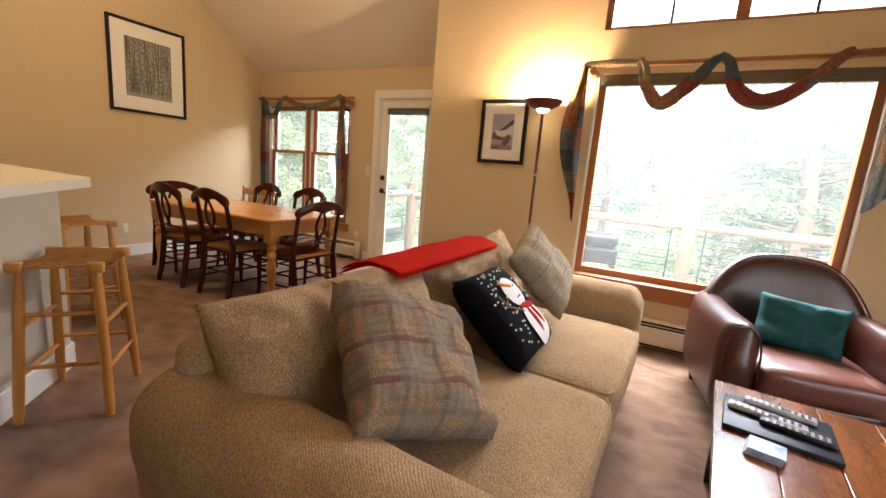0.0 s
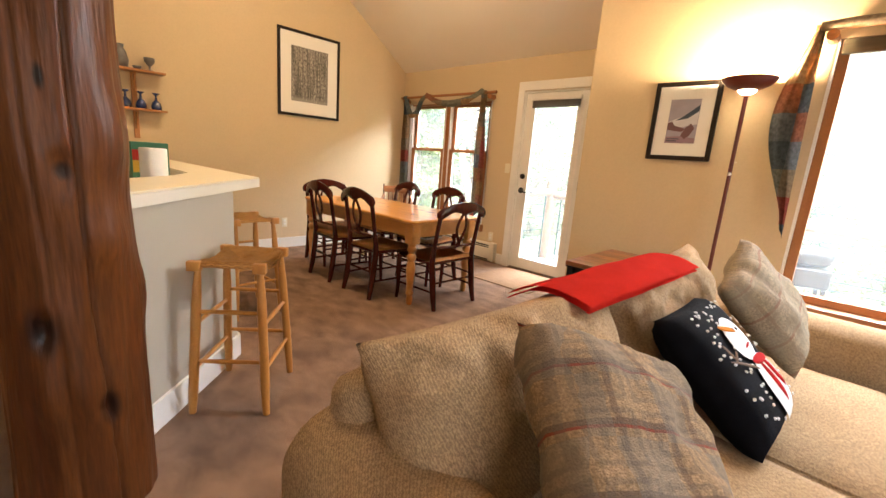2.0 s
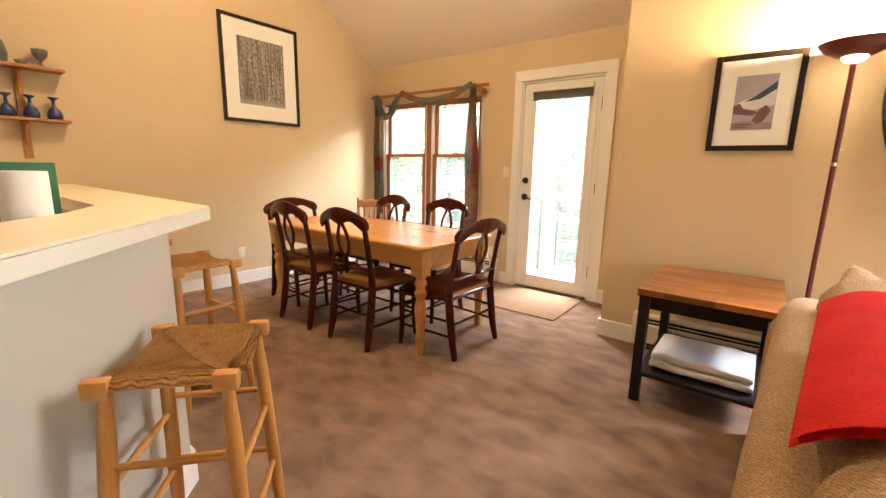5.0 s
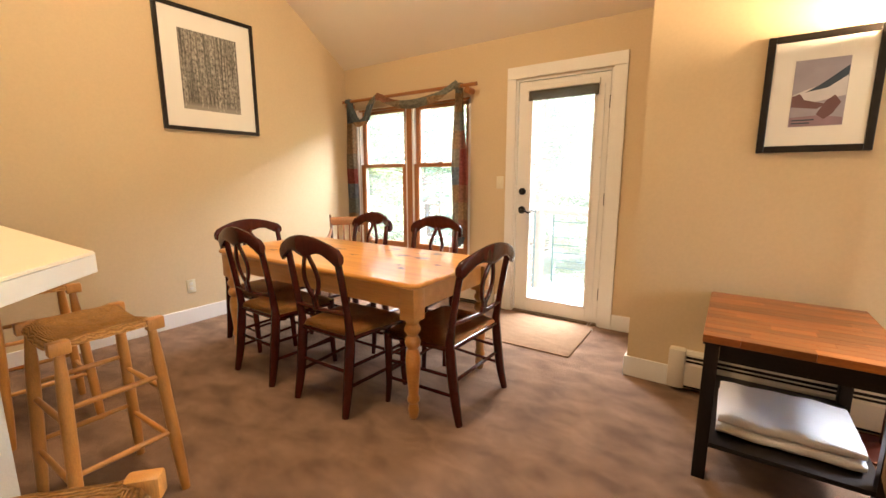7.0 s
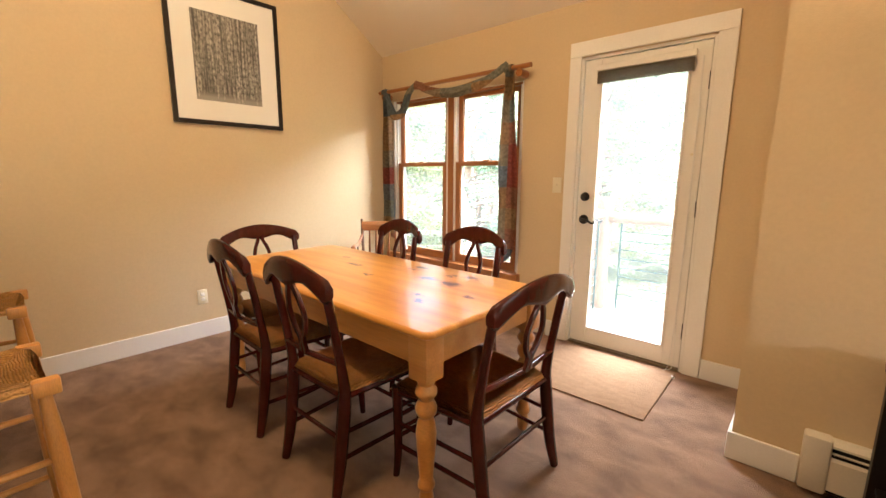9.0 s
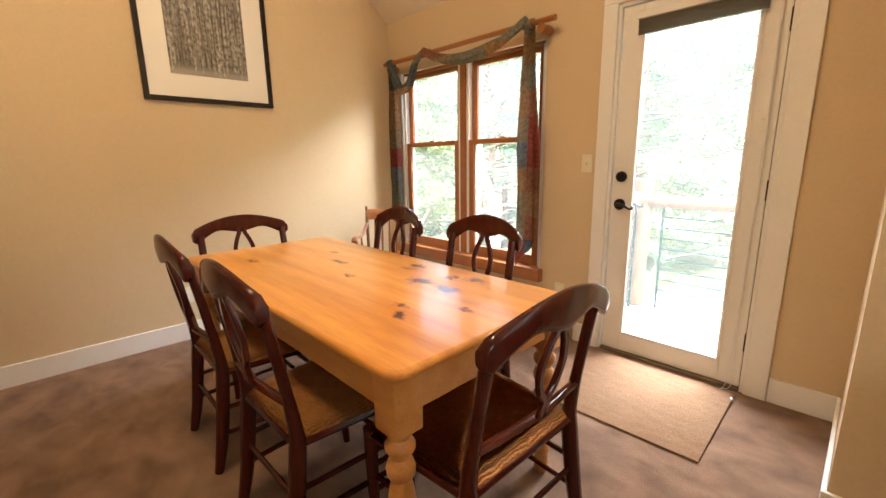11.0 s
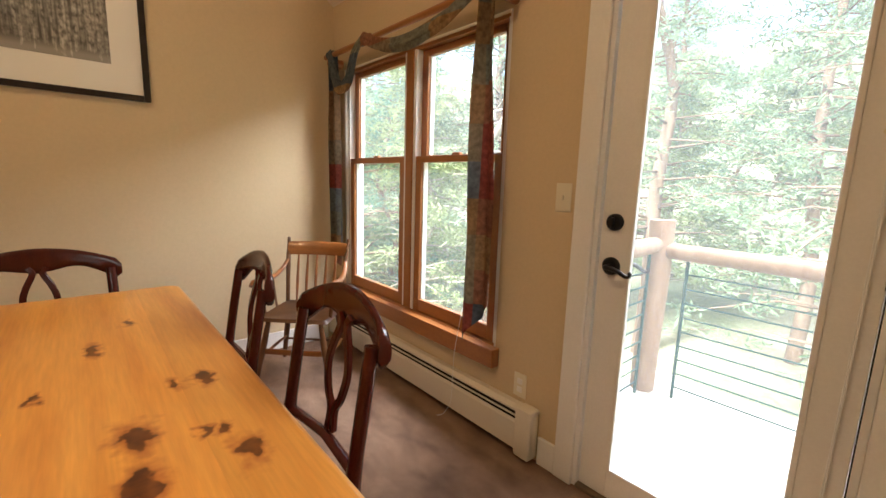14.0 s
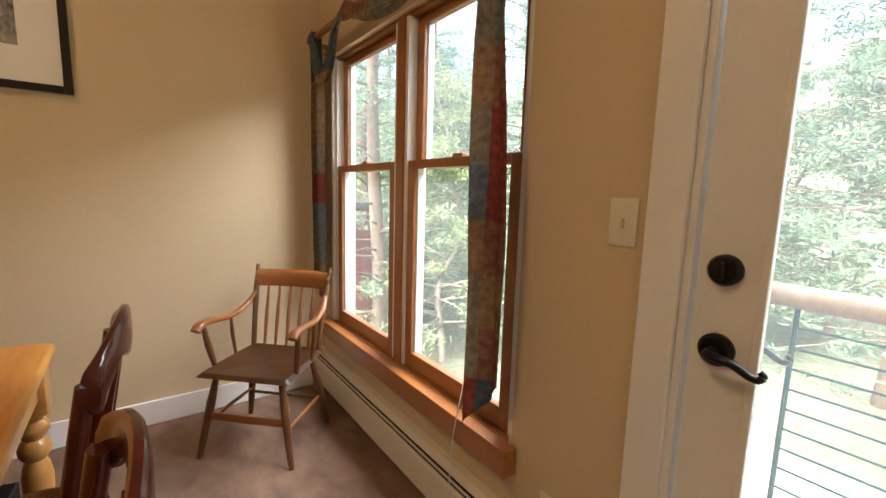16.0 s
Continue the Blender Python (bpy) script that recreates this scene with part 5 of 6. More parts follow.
for k in range(2):
    part("fold", sheet(lambda u, v, k=k: Vector(((2 * u - 1) * (0.235 - 0.004 * k) , 0.20 * (1 - 0.03 * k) * math.copysign(abs(math.cos(v * math.tau)) ** 0.35, math.cos(v * math.tau)) + 0.012 * noise.noise(Vector((u * 5, k, 0))),
         0.026 + 0.043 * k + 0.026 * (1 - 0.25 * (2 * u - 1) ** 4) * math.copysign(abs(math.sin(v * math.tau)) ** 0.5, math.sin(v * math.tau)) + (0.012 * noise.noise(Vector((u * 4, v * 9, k * 5))) if math.sin(v * math.tau) > 0 else 0))), 24, 28), LINEN, fold, smooth="all")

# ---- floor lamp ----
fl = thing("floor_lamp", "maroon torchiere floor lamp with a shallow bowl, lit", "floor lamp", -0.964, 3.479, 0)
part("base", lathe([(0.0, 0.0), (0.135, 0.001), (0.138, 0.012), (0.12, 0.024), (0.04, 0.034), (0.018, 0.05)], 32), LAMPRED, fl)
part("pole", lathe([(0.0125, 0.045), (0.0125, 1.30)], 16), LAMPRED, fl)
part("pole", lathe([(0.0125, 1.318), (0.0125, 1.80)], 16), LAMPRED, fl)
part("collar", lathe([(0.0135, 1.30), (0.0135, 1.318)], 16), CHROME, fl, "pale ring joint")
part("switch", tube([(0.012, 0, 1.385), (0.026, 0, 1.385)], 0.004, 8), IVORY, fl)
bm = bmesh.new()
prof = [(0.052, 1.832), (0.075, 1.838), (0.12, 1.862), (0.148, 1.893), (0.152, 1.902), (0.147, 1.901), (0.118, 1.870), (0.074, 1.845), (0.052, 1.839)]
rings = [[bm.verts.new((r * math.cos(k * math.tau / 40), r * math.sin(k * math.tau / 40), z)) for k in range(40)] for r, z in prof]
for i in range(len(rings)):
    a, b = rings[i], rings[(i + 1) % len(rings)]
    for k in range(40):
        bm.faces.new((a[k], a[(k + 1) % 40], b[(k + 1) % 40], b[k]))
part("shade", bm, LAMPRED, fl, "shallow maroon metal bowl")
part("diffuser", lathe([(0.014, 1.806), (0.034, 1.811), (0.050, 1.826), (0.0515, 1.833)], 24), LAMPGLASS, fl, "glowing white glass cup")

# ---- pictures ----


def picture(name, label, w, h, border, depth, place, rz):
    p = thing(name, label, "picture", *place, rz)
    for nm, b in (("frame_side", (-w / 2, -w / 2 + border, -h / 2, h / 2)), ("frame_side", (w / 2 - border, w / 2, -h / 2, h / 2)),
                  ("frame_rail", (-w / 2 + border, w / 2 - border, h / 2 - border, h / 2)), ("frame_rail", (-w / 2 + border, w / 2 - border, -h / 2, -h / 2 + border))):
        part(nm, box(b[0], b[1], -depth, -0.001, b[2], b[3], 0.004), PICBLACK, p, smooth=False)
    part("mount", box(-w / 2 + border * 0.6, w / 2 - border * 0.6, -depth * 0.5, -0.002, -h / 2 + border * 0.6, h / 2 - border * 0.6), MATBOARD, p, "off-white mount board", smooth=False)
    return p


pa = picture("framed_photograph", "large black-framed grey photograph of bare birch trunks", 0.825, 0.985, 0.032, 0.028, (WX, 2.895, 2.148), 90)
part("photograph", box(-0.245, 0.245, -0.0165, -0.0145, -0.315, 0.315), BIRCHPHOTO, pa, "grey photograph of birch trunks", smooth=False)
pb = picture("framed_poster", "black-framed alpine poster with a wide pale mount", 0.435, 0.555, 0.032, 0.026, (-1.352, JY, 1.665), 0)
part("poster", box(-0.100, 0.100, -0.0150, -0.0135, -0.155, 0.155), POSTER[0], pb, "mauve and white mountain poster", smooth=False)


def shape(outline, y, material, parent, name="poster_shape"):
    bm = bmesh.new()
    a = [bm.verts.new((x, y, z)) for x, z in outline]
    b = [bm.verts.new((x, y + 0.0006, z)) for x, z in outline]
    bm.faces.new(a), bm.faces.new(b[::-1])
    for i in range(len(a)):
        k = (i + 1) % len(a)
        bm.faces.new((a[i], a[k], b[k], b[i]))
    part(name, bm, material, parent, smooth=False)


shape([(-0.098, -0.06), (0.098, -0.02), (0.098, 0.115), (0.06, 0.075), (0.01, 0.035), (-0.04, 0.02), (-0.098, -0.005)], -0.0158, POSTER[1], pb)
shape([(0.098, 0.115), (0.098, 0.07), (0.03, 0.02), (-0.05, 0.005), (0.0, 0.035), (0.05, 0.075)], -0.0165, POSTER[2], pb)
shape([(-0.098, -0.06), (-0.098, -0.01), (-0.07, 0.0), (-0.05, -0.03), (0.0, -0.045), (0.03, -0.055), (0.0, -0.075)], -0.0165, POSTER[3], pb)
shape([(0.0, -0.10), (0.03, -0.04), (0.06, -0.015), (0.085, -0.05), (0.06, -0.10), (0.03, -0.125)], -0.0172, POSTER[3], pb)
shape([(-0.098, -0.153), (-0.098, -0.11), (0.01, -0.105), (0.098, -0.12), (0.098, -0.153)], -0.0165, POSTER[4], pb)
for k, wdt in enumerate((0.085, 0.07)):
    shape([(-0.09, -0.122 - 0.014 * k), (-0.09 + wdt, -0.122 - 0.014 * k), (-0.09 + wdt, -0.128 - 0.014 * k), (-0.09, -0.128 - 0.014 * k)], -0.0175, POSTER[2], pb, "line_of_lettering")

# ---- curtains ----


def tail(x0, x1, top_z, low_l, low_r, y, folds, seed, depth=0.03, twist=0.0, bulge=False):
    """A hanging scarf end: pleated strip, cut slantwise at the bottom."""
    def fn(u, v):
        low = low_l + (low_r - low_l) * u
        z = top_z + (low - top_z) * v
        pull = 0.55 + 0.45 * min(1, v * 2.2)
        mid = (x0 + x1) / 2
        x = mid + (x0 + (x1 - x0) * u - mid) * pull + 0.006 * math.sin(v * 9 + seed)
        yy = y + depth * math.sin(u * folds * math.pi + seed + 0.5 * math.sin(v * 3)) * (1.1 - 0.35 * v) + 0.006 * noise.noise(Vector((u * 4, v * 6, seed)))
        if bulge:
            x = x1 - (1 - u) * (0.045 + (x1 - x0) * math.sin(math.pi * min(1, v * 1.02)) ** 1.3) * (1 - 0.25 * v) + 0.03 * v
        return Vector((x + twist * v, yy, z))
    bm = sheet(fn, 36, 40)
    bmesh.ops.solidify(bm, geom=bm.faces[:], thickness=0.0025)
    return bm


def swag(points, radii, seed):
    """A loosely gathered length of cloth that hangs in a loop from the rod."""
    pts = smooth_curve(points, 8)
    n = len(pts)
    bm = bmesh.new()
    rr = [radii[0] + (radii[1] - radii[0]) * math.sin(math.pi * i / (n - 1)) for i in range(n)]
    rings = []
    for i, p in enumerate(pts):
        d = (pts[min(i + 1, n - 1)] - pts[max(i - 1, 0)]).normalized()
        a = Vector((0, 1, 0))
        b = d.cross(a).normalized()
        ring = []
        for k in range(28):
            q = k * math.tau / 28
            f = 1 + 0.30 * math.sin(4 * q + seed + i * 0.22) + 0.14 * math.sin(7 * q - i * 0.13)
            ring.append(bm.verts.new(p + rr[i] * f * (0.42 * math.cos(q) * a + math.sin(q) * b)))
        rings.append(ring)
    for r, s in zip(rings, rings[1:]):
        for k in range(28):
            bm.faces.new((r[k], r[(k + 1) % 28], s[(k + 1) % 28], s[k]))
    bm.faces.new(rings[0][::-1]), bm.faces.new(rings[-1])
    return bm


def rod(name, x0, x1, y, z, wall, brackets):
    r = thing(name, "varnished wooden curtain pole on round brackets", "curtain pole", 0, 0, 0)
    part("pole", tube([(x0, y, z), (x1, y, z)], 0.0185, 16), OAK, r)
    for x in brackets:
        part("bracket", tube([(x, wall, z - 0.045), (x, y - 0.015, z - 0.045)], 0.030, 20), OAK, r, "dark round wooden bracket")
        part("bracket_arm", box(x - 0.012, x + 0.012, y - 0.02, y + 0.02, z - 0.04, z - 0.015, 0.003), OAK, r)
    return r


RY, RZ = 4.365, 2.105
rod("curtain_pole", -5.425, -3.665, RY, RZ, DY - 0.001, (-5.35, -3.76))
c1 = thing("scarf_curtain", "patchwork scarf curtain draped round the pole", "curtain", 0, 0, 0)
part("tail", tail(-5.43, -5.25, RZ + 0.015, 0.78, 0.62, RY + 0.01, 4, 0.4, 0.025), CURTAIN, c1)
part("tail", tail(-3.955, -3.755, RZ + 0.02, 0.46, 0.70, RY - 0.005, 3, 1.7, 0.028, 0.02), CURTAIN, c1)
part("swag", swag([(-5.33, RY - 0.02, RZ + 0.02), (-5.28, RY - 0.03, RZ - 0.08), (-5.18, RY - 0.03, RZ - 0.235), (-5.06, RY - 0.03, RZ - 0.22), (-4.97, RY - 0.03, RZ - 0.07), (-4.87, RY - 0.012, RZ + 0.035)], (0.020, 0.036), 0), CURTAIN, c1)
part("swag", swag([(-4.90, RY - 0.01, RZ + 0.03), (-4.80, RY - 0.03, RZ - 0.02), (-4.62, RY - 0.03, RZ - 0.085), (-4.35, RY - 0.03, RZ - 0.115), (-4.10, RY - 0.03, RZ - 0.075), (-3.94, RY - 0.025, RZ - 0.01), (-3.87, RY - 0.005, RZ + 0.035)], (0.020, 0.034), 2), CURTAIN, c1)
part("wrap", tube([(-4.93, RY, RZ), (-4.82, RY, RZ)], [0.026, 0.03], 16), CURTAIN, c1)
part("wrap", tube([(-5.37, RY, RZ), (-5.30, RY, RZ)], [0.03, 0.026], 16), CURTAIN, c1)
part("wrap", tube([(-3.90, RY, RZ), (-3.83, RY, RZ)], [0.028, 0.03], 16), CURTAIN, c1)

RY, RZ = 3.555, 2.175
rod("curtain_pole", -0.70, 1.36, RY, RZ, JY - 0.001, (-0.62, 1.22))
c2 = thing("scarf_curtain", "patchwork scarf curtain draped round the long pole", "curtain", 0, 0, 0)
part("tail", tail(-0.815, -0.655, RZ + 0.01, 1.02, 0.93, RY - 0.005, 3, 0.9, 0.025, 0.0, True), CURTAIN, c2)
part("tail", tail(1.13, 1.34, RZ + 0.01, 1.22, 1.45, RY - 0.005, 4, 2.2, 0.032), CURTAIN, c2)
part("wrap", tube(smooth_curve([(-0.68, RY, RZ + 0.005), (-0.5, RY - 0.005, RZ + 0.012), (-0.28, RY, RZ + 0.006)], 4), 0.027, 16), CURTAIN, c2)
part("swag", swag([(-0.30, RY - 0.01, RZ + 0.035), (-0.27, RY - 0.04, RZ - 0.03), (-0.22, RY - 0.045, RZ - 0.18), (-0.11, RY - 0.045, RZ - 0.285), (0.04, RY - 0.04, RZ - 0.17), (0.16, RY - 0.03, RZ - 0.02), (0.24, RY - 0.01, RZ + 0.035)], (0.020, 0.040), 1), CURTAIN, c2)
part("swag", swag([(0.20, RY - 0.01, RZ + 0.035), (0.26, RY - 0.04, RZ - 0.02), (0.33, RY - 0.045, RZ - 0.19), (0.47, RY - 0.045, RZ - 0.285), (0.66, RY - 0.04, RZ - 0.20), (0.84, RY - 0.03, RZ - 0.02), (0.91, RY - 0.01, RZ + 0.03)], (0.020, 0.040), 3), CURTAIN, c2)
part("wrap", tube(smooth_curve([(0.88, RY, RZ + 0.005), (1.1, RY - 0.005, RZ + 0.012), (1.3, RY, RZ + 0.006)], 4), 0.027, 16), CURTAIN, c2)

# ---- sofa ----
sofa = thing("sofa", "sand chenille two-seat sofa with rolled arms", "sofa", -0.585, 1.70, 0, -3)
# own axes: seat faces +x, length along y


def soft_box(x0, x1, y0, y1, z0, z1, r, seed, puff=0.02, crown=0.0):
    bm = bmesh.new()
    bmesh.ops.create_cube(bm, size=1)
    bmesh.ops.subdivide_edges(bm, edges=bm.edges[:], cuts=11, use_grid_fill=True)
    c, hs = Vector(((x0 + x1) / 2, (y0 + y1) / 2, (z0 + z1) / 2)), Vector(((x1 - x0) / 2, (y1 - y0) / 2, (z1 - z0) / 2))
    for v in bm.verts:
        p = Vector((v.co.x * 2 * hs.x, v.co.y * 2 * hs.y, v.co.z * 2 * hs.z))
        q = Vector([max(-h + r, min(h - r, k)) for k, h in zip(p, hs)])
        d = p - q
        if d.length > 1e-6:
            p = q + d.normalized() * min(r, max(abs(k) for k in d))
        a, b, g = p.x / hs.x, p.y / hs.y, p.z / hs.z
        p += Vector((math.copysign(puff * (1 - b * b) * (1 - g * g), a) if abs(a) > 0.8 else 0, math.copysign(puff * 0.6 * (1 - a * a) * (1 - g * g), b) if abs(b) > 0.9 else 0,
                     math.copysign(puff * (1 - a * a) * (1 - b * b), g) if abs(g) > 0.7 else 0))
        p.z += crown * (1 - a * a) * (1 - b * b) * (1 if g > 0 else 0)
        p += Vector([noise.noise((p + c) * 7 + Vector((seed, k * 9, 0))) * 0.006 for k in range(3)])
        v.co = c + p
    return bm


part("base", soft_box(-0.52, 0.50, -1.16, 1.16, 0.03, 0.30, 0.03, 1, 0.0), CHENILLE, sofa, smooth="all")
part("back_frame", soft_box(-0.575, -0.395, -1.09, 1.13, 0.05, 0.755, 0.088, 2, 0.012), CHENILLE, sofa, smooth="all")


def arm(s):
    def fn(u, v):
        # a roll on top of a straight side, swept from back to front
        q = v * math.tau
        x = -0.60 + 1.13 * u
        flare = 0.012 * math.sin(u * math.pi)
        r = 0.150 + flare
        yy, zz = r * math.cos(q), 0.51 + 0.145 * math.sin(q)
        if math.sin(q) < 0:
            zz = 0.51 + 0.46 * math.sin(q) * (1 if abs(math.cos(q)) < 0.999 else 1)
            yy = math.copysign(min(abs(yy) * 1.2, r) * 0.9 if abs(math.sin(q)) > 0.25 else abs(yy), yy)
        e = min(u, 1 - u) * 1.13
        k = 1 - 0.42 * max(0, 1 - e / 0.09) ** 2.4
        nz = 0.006 * noise.noise(Vector((x * 5, q * 2, s * 4)))
        return Vector((x, (1.085 if s > 0 else -1.05) + (yy + nz) * k, 0.45 + (zz - 0.45) * k + nz + (0.02 if s > 0 else 0)))
    bm = sheet(fn, 40, 36)
    bmesh.ops.remove_doubles(bm, verts=bm.verts, dist=0.0006)
    bmesh.ops.holes_fill(bm, edges=[e for e in bm.edges if len(e.link_faces) == 1])
    return bm


for s in (-1, 1):
    part("arm", arm(s), CHENILLE, sofa, smooth="all")
for a, b, sd in ((-0.885, -0.025, 5), (-0.015, 0.915, 6)):
    cushion = part("seat_cushion", soft_box(-0.36, 0.555, a, b, 0.295, 0.475, 0.055, sd, 0.012, 0.012), CHENILLE, sofa, smooth="all")
    for z in (0.456, 0.318):
        part("piping", tube(smooth_curve([(-0.2, a + 0.014, z), (0.45, a + 0.014, z), (0.525, a + 0.03, z), (0.545, a + 0.11, z), (0.549, (a + b) / 2, z), (0.545, b - 0.11, z), (0.525, b - 0.03, z), (0.45, b - 0.014, z), (-0.2, b - 0.014, z)], 5), 0.006, 8), CHENILLE, cushion)


def back_cushion(y0, y1, seed, height, middle, tilt, roll):
    """A loose knife-edged cushion that leans back and keeps its pointed corners."""
    bm = pillow(y1 - y0, height, 0.29, seed, 52, 0.42, 0.0, 0.012, 2.7, 0.06)
    bmesh.ops.transform(bm, matrix=pose(middle[0], (y0 + y1) / 2, middle[1], 0, 0, 90) @ pose(0, 0, 0, tilt, 0, 0) @ pose(0, 0, 0, 0, roll, 0), verts=bm.verts)
    return bm


part("back_cushion", back_cushion(-1.085, -0.08, 11, 0.50, (-0.305, 0.640), -26, 0), CHENILLE, sofa, "plump chenille back cushion with a pointed corner", smooth="all")
part("back_cushion", back_cushion(-0.11, 0.93, 12, 0.51, (-0.275, 0.650), -22, -5), CHENILLE, sofa, "plump chenille back cushion", smooth="all")
for sx in (-0.48, 0.44):
    for sy in (-1.08, 1.08):
        part("foot", box(sx - 0.03, sx + 0.03, sy - 0.03, sy + 0.03, 0, 0.035, 0.004), BLACKWOOD, sofa)


def place_pillow(name, label, mesh, material, m):
    p = part(name, mesh, material, smooth="all")
    p.matrix_world = m
    return tagged(p, label, "pillow")


def facing(center, normal, up):
    """A pose whose y axis runs against the normal, so that the cushion's -y side faces along it."""
    yv = -Vector(normal).normalized()
    zv = (Vector(up) - Vector(up).dot(yv) * yv).normalized()
    xv = yv.cross(zv)
    return Matrix.Translation(center) @ Matrix((xv, yv, zv)).transposed().to_4x4()


place_pillow("throw_pillow", "tan plaid tapestry throw pillow leaning on the sofa back", pillow(0.49, 0.49, 0.20, 21, wrinkle=0.010, pinched=0.04), TAPESTRY, facing((-0.588, 1.018, 0.70), (0.63, 0.0, 0.78), (-0.933, 0.752, 0.752)))
place_pillow("throw_pillow", "pale tan tapestry pillow against the sofa arm", pillow(0.44, 0.44, 0.17, 23, wrinkle=0.009, power=3.0), TAPESTRY2, facing((-0.528, 2.312, 0.778), (0.77, -0.17, 0.61), (-0.9, -0.44, 1.0)))
M = facing((-0.555, 1.775, 0.653), (0.66, 0.0, 0.75), (-0.34, 0.01, 0.30))
BLACKCLOTH = mat("black_cloth", (0.0035, 0.0035, 0.0045), 0.85, (0.006, 0.006, 0.008), 20, bump=0.25, bump_scale=300)
WOOL = mat("white_wool", (0.78, 0.76, 0.74), 0.95, (0.68, 0.66, 0.64), 30, bump=0.5, bump_scale=160)
ORANGE = mat("orange_felt", (0.55, 0.20, 0.03), 0.9, bump=0.3)
SCARFRED = mat("red_felt", (0.38, 0.015, 0.015), 0.9, bump=0.3)
snow = thing("throw_pillow", "black throw pillow with a white snowman and snowflakes", "pillow")
snow.matrix_world = M
part("cushion", pillow(0.46, 0.46, 0.17, 22, wrinkle=0.002, pinched=0.03), BLACKCLOTH, snow, smooth="all")


def skin(x, z, lift=0.0015):
    a, b = x / 0.23, z / 0.23
    t = max(0.0, (1 - a ** 4) * (1 - b ** 4)) ** 0.42
    return -0.085 * t - 0.010 - lift


def patch(name, cx, cz, rx, rz, material, lift, turn=0.0, n=20):
    bm = bmesh.new()
    ring = []
    rows_ = []
    for j in range(5):
        k = j / 4
        rows_.append([(cx + k * (rx * math.cos(q) * math.cos(turn) - rz * math.sin(q) * math.sin(turn)), cz + k * (rx * math.cos(q) * math.sin(turn) + rz * math.sin(q) * math.cos(turn))) for q in [i * math.tau / n for i in range(n)]])
    grid = [[bm.verts.new((x, skin(x, z, lift) + (0.004 if j == 4 else 0), z)) for x, z in r] for j, r in enumerate(rows_) if j]
    c = bm.verts.new((cx, skin(cx, cz, lift), cz))
    for i in range(n):
        bm.faces.new((c, grid[0][i], grid[0][(i + 1) % n]))
        for r, s in zip(grid, grid[1:]):
            bm.faces.new((r[i], s[i], s[(i + 1) % n], r[(i + 1) % n]))
    part(name, bm, material, snow, smooth="all")


patch("snow_body", 0.045, -0.115, 0.095, 0.105, WOOL, 0.002)
patch("snow_head", 0.015, 0.055, 0.085, 0.078, WOOL, 0.003)
patch("carrot_nose", -0.022, 0.095, 0.062, 0.010, ORANGE, 0.006, -0.35)
patch("scarf", 0.045, -0.030, 0.072, 0.016, SCARFRED, 0.006, -0.10)
patch("scarf_end", 0.026, -0.100, 0.015, 0.070, SCARFRED, 0.007, 0.10)
patch("scarf_end", 0.075, -0.085, 0.014, 0.060, SCARFRED, 0.007, 0.30)
patch("smile", 0.032, 0.022, 0.030, 0.004, SCARFRED, 0.006, 0.15)
patch("twig_arm", -0.085, -0.015, 0.085, 0.004, LOGOUT, 0.004, -0.45)
patch("twig", -0.135, 0.045, 0.030, 0.003, LOGOUT, 0.004, -1.3)
patch("twig", -0.115, 0.020, 0.032, 0.003, LOGOUT, 0.004, 0.5)
for ex, ez in ((0.015, 0.085), (0.05, 0.08)):
    patch("button", ex, ez, 0.006, 0.006, BLACKCLOTH, 0.006, n=8)
rnd = random.Random(8)
for k in range(110):
    fx_, fz_ = rnd.uniform(-0.19, 0.19), rnd.uniform(-0.19, 0.19)
    if math.hypot(fx_ - 0.055, fz_ + 0.115) > 0.115 and math.hypot(fx_ - 0.025, fz_ - 0.05) > 0.09:
        patch("snowflake", fx_, fz_, 0.0048, 0.0048, WOOL, 0.003, n=8)

# folded red throw along the top of the back cushions
throw = thing("throw_blanket", "bright red folded fleece throw over the sofa back", "blanket", 0, 0, 0)
for layer in range(2):
    def fn(u, v, layer=layer):
        w = v - 0.5
        y = 1.315 + 0.86 * u + 0.05 * w + 0.004 * layer
        x = -0.99 + 0.27 * w + 0.085 * u + 0.003 * layer
        top_z = 0.872 - 0.16 * max(0, w - 0.05) ** 2 - 0.32 * max(0, -w - 0.1) ** 2 + 0.035 * u
        return Vector((x, y, top_z + 0.0175 * layer + 0.006 * noise.noise(Vector((u * 4, v * 3, 0.3 * layer)))))
    bm = sheet(fn, 40, 18)
    bmesh.ops.solidify(bm, geom=bm.faces[:], thickness=-0.019)
    part("fold", bm, RED, throw, smooth="all")

# ---- leather club chair ----
club = thing("club_chair", "brown leather club chair with rounded back and arms", "armchair", 0.80, 2.99, 0, 8)


def club_arm(s):
    def fn(u, v):
        q = v * math.tau
        y = -0.43 + 0.80 * u
        k = 1 - 0.55 * max(0, 1 - min(u, 1 - u) * 0.8 / 0.06) ** 2
        r = 0.095 * k
        zc = math.sin(q)
        z = 0.03 + (0.335 + 0.27 * math.copysign(abs(zc) ** 0.55, zc)) * (0.94 + 0.06 * k)
        return Vector((s * (0.375 + 0.02 * math.sin(u * 3)) + r * math.copysign(abs(math.cos(q)) ** 0.7, math.cos(q)), y, z))
    bm = sheet(fn, 30, 32)
    bmesh.ops.remove_doubles(bm, verts=bm.verts, dist=0.0006)
    bmesh.ops.holes_fill(bm, edges=[e for e in bm.edges if len(e.link_faces) == 1])
    return bm


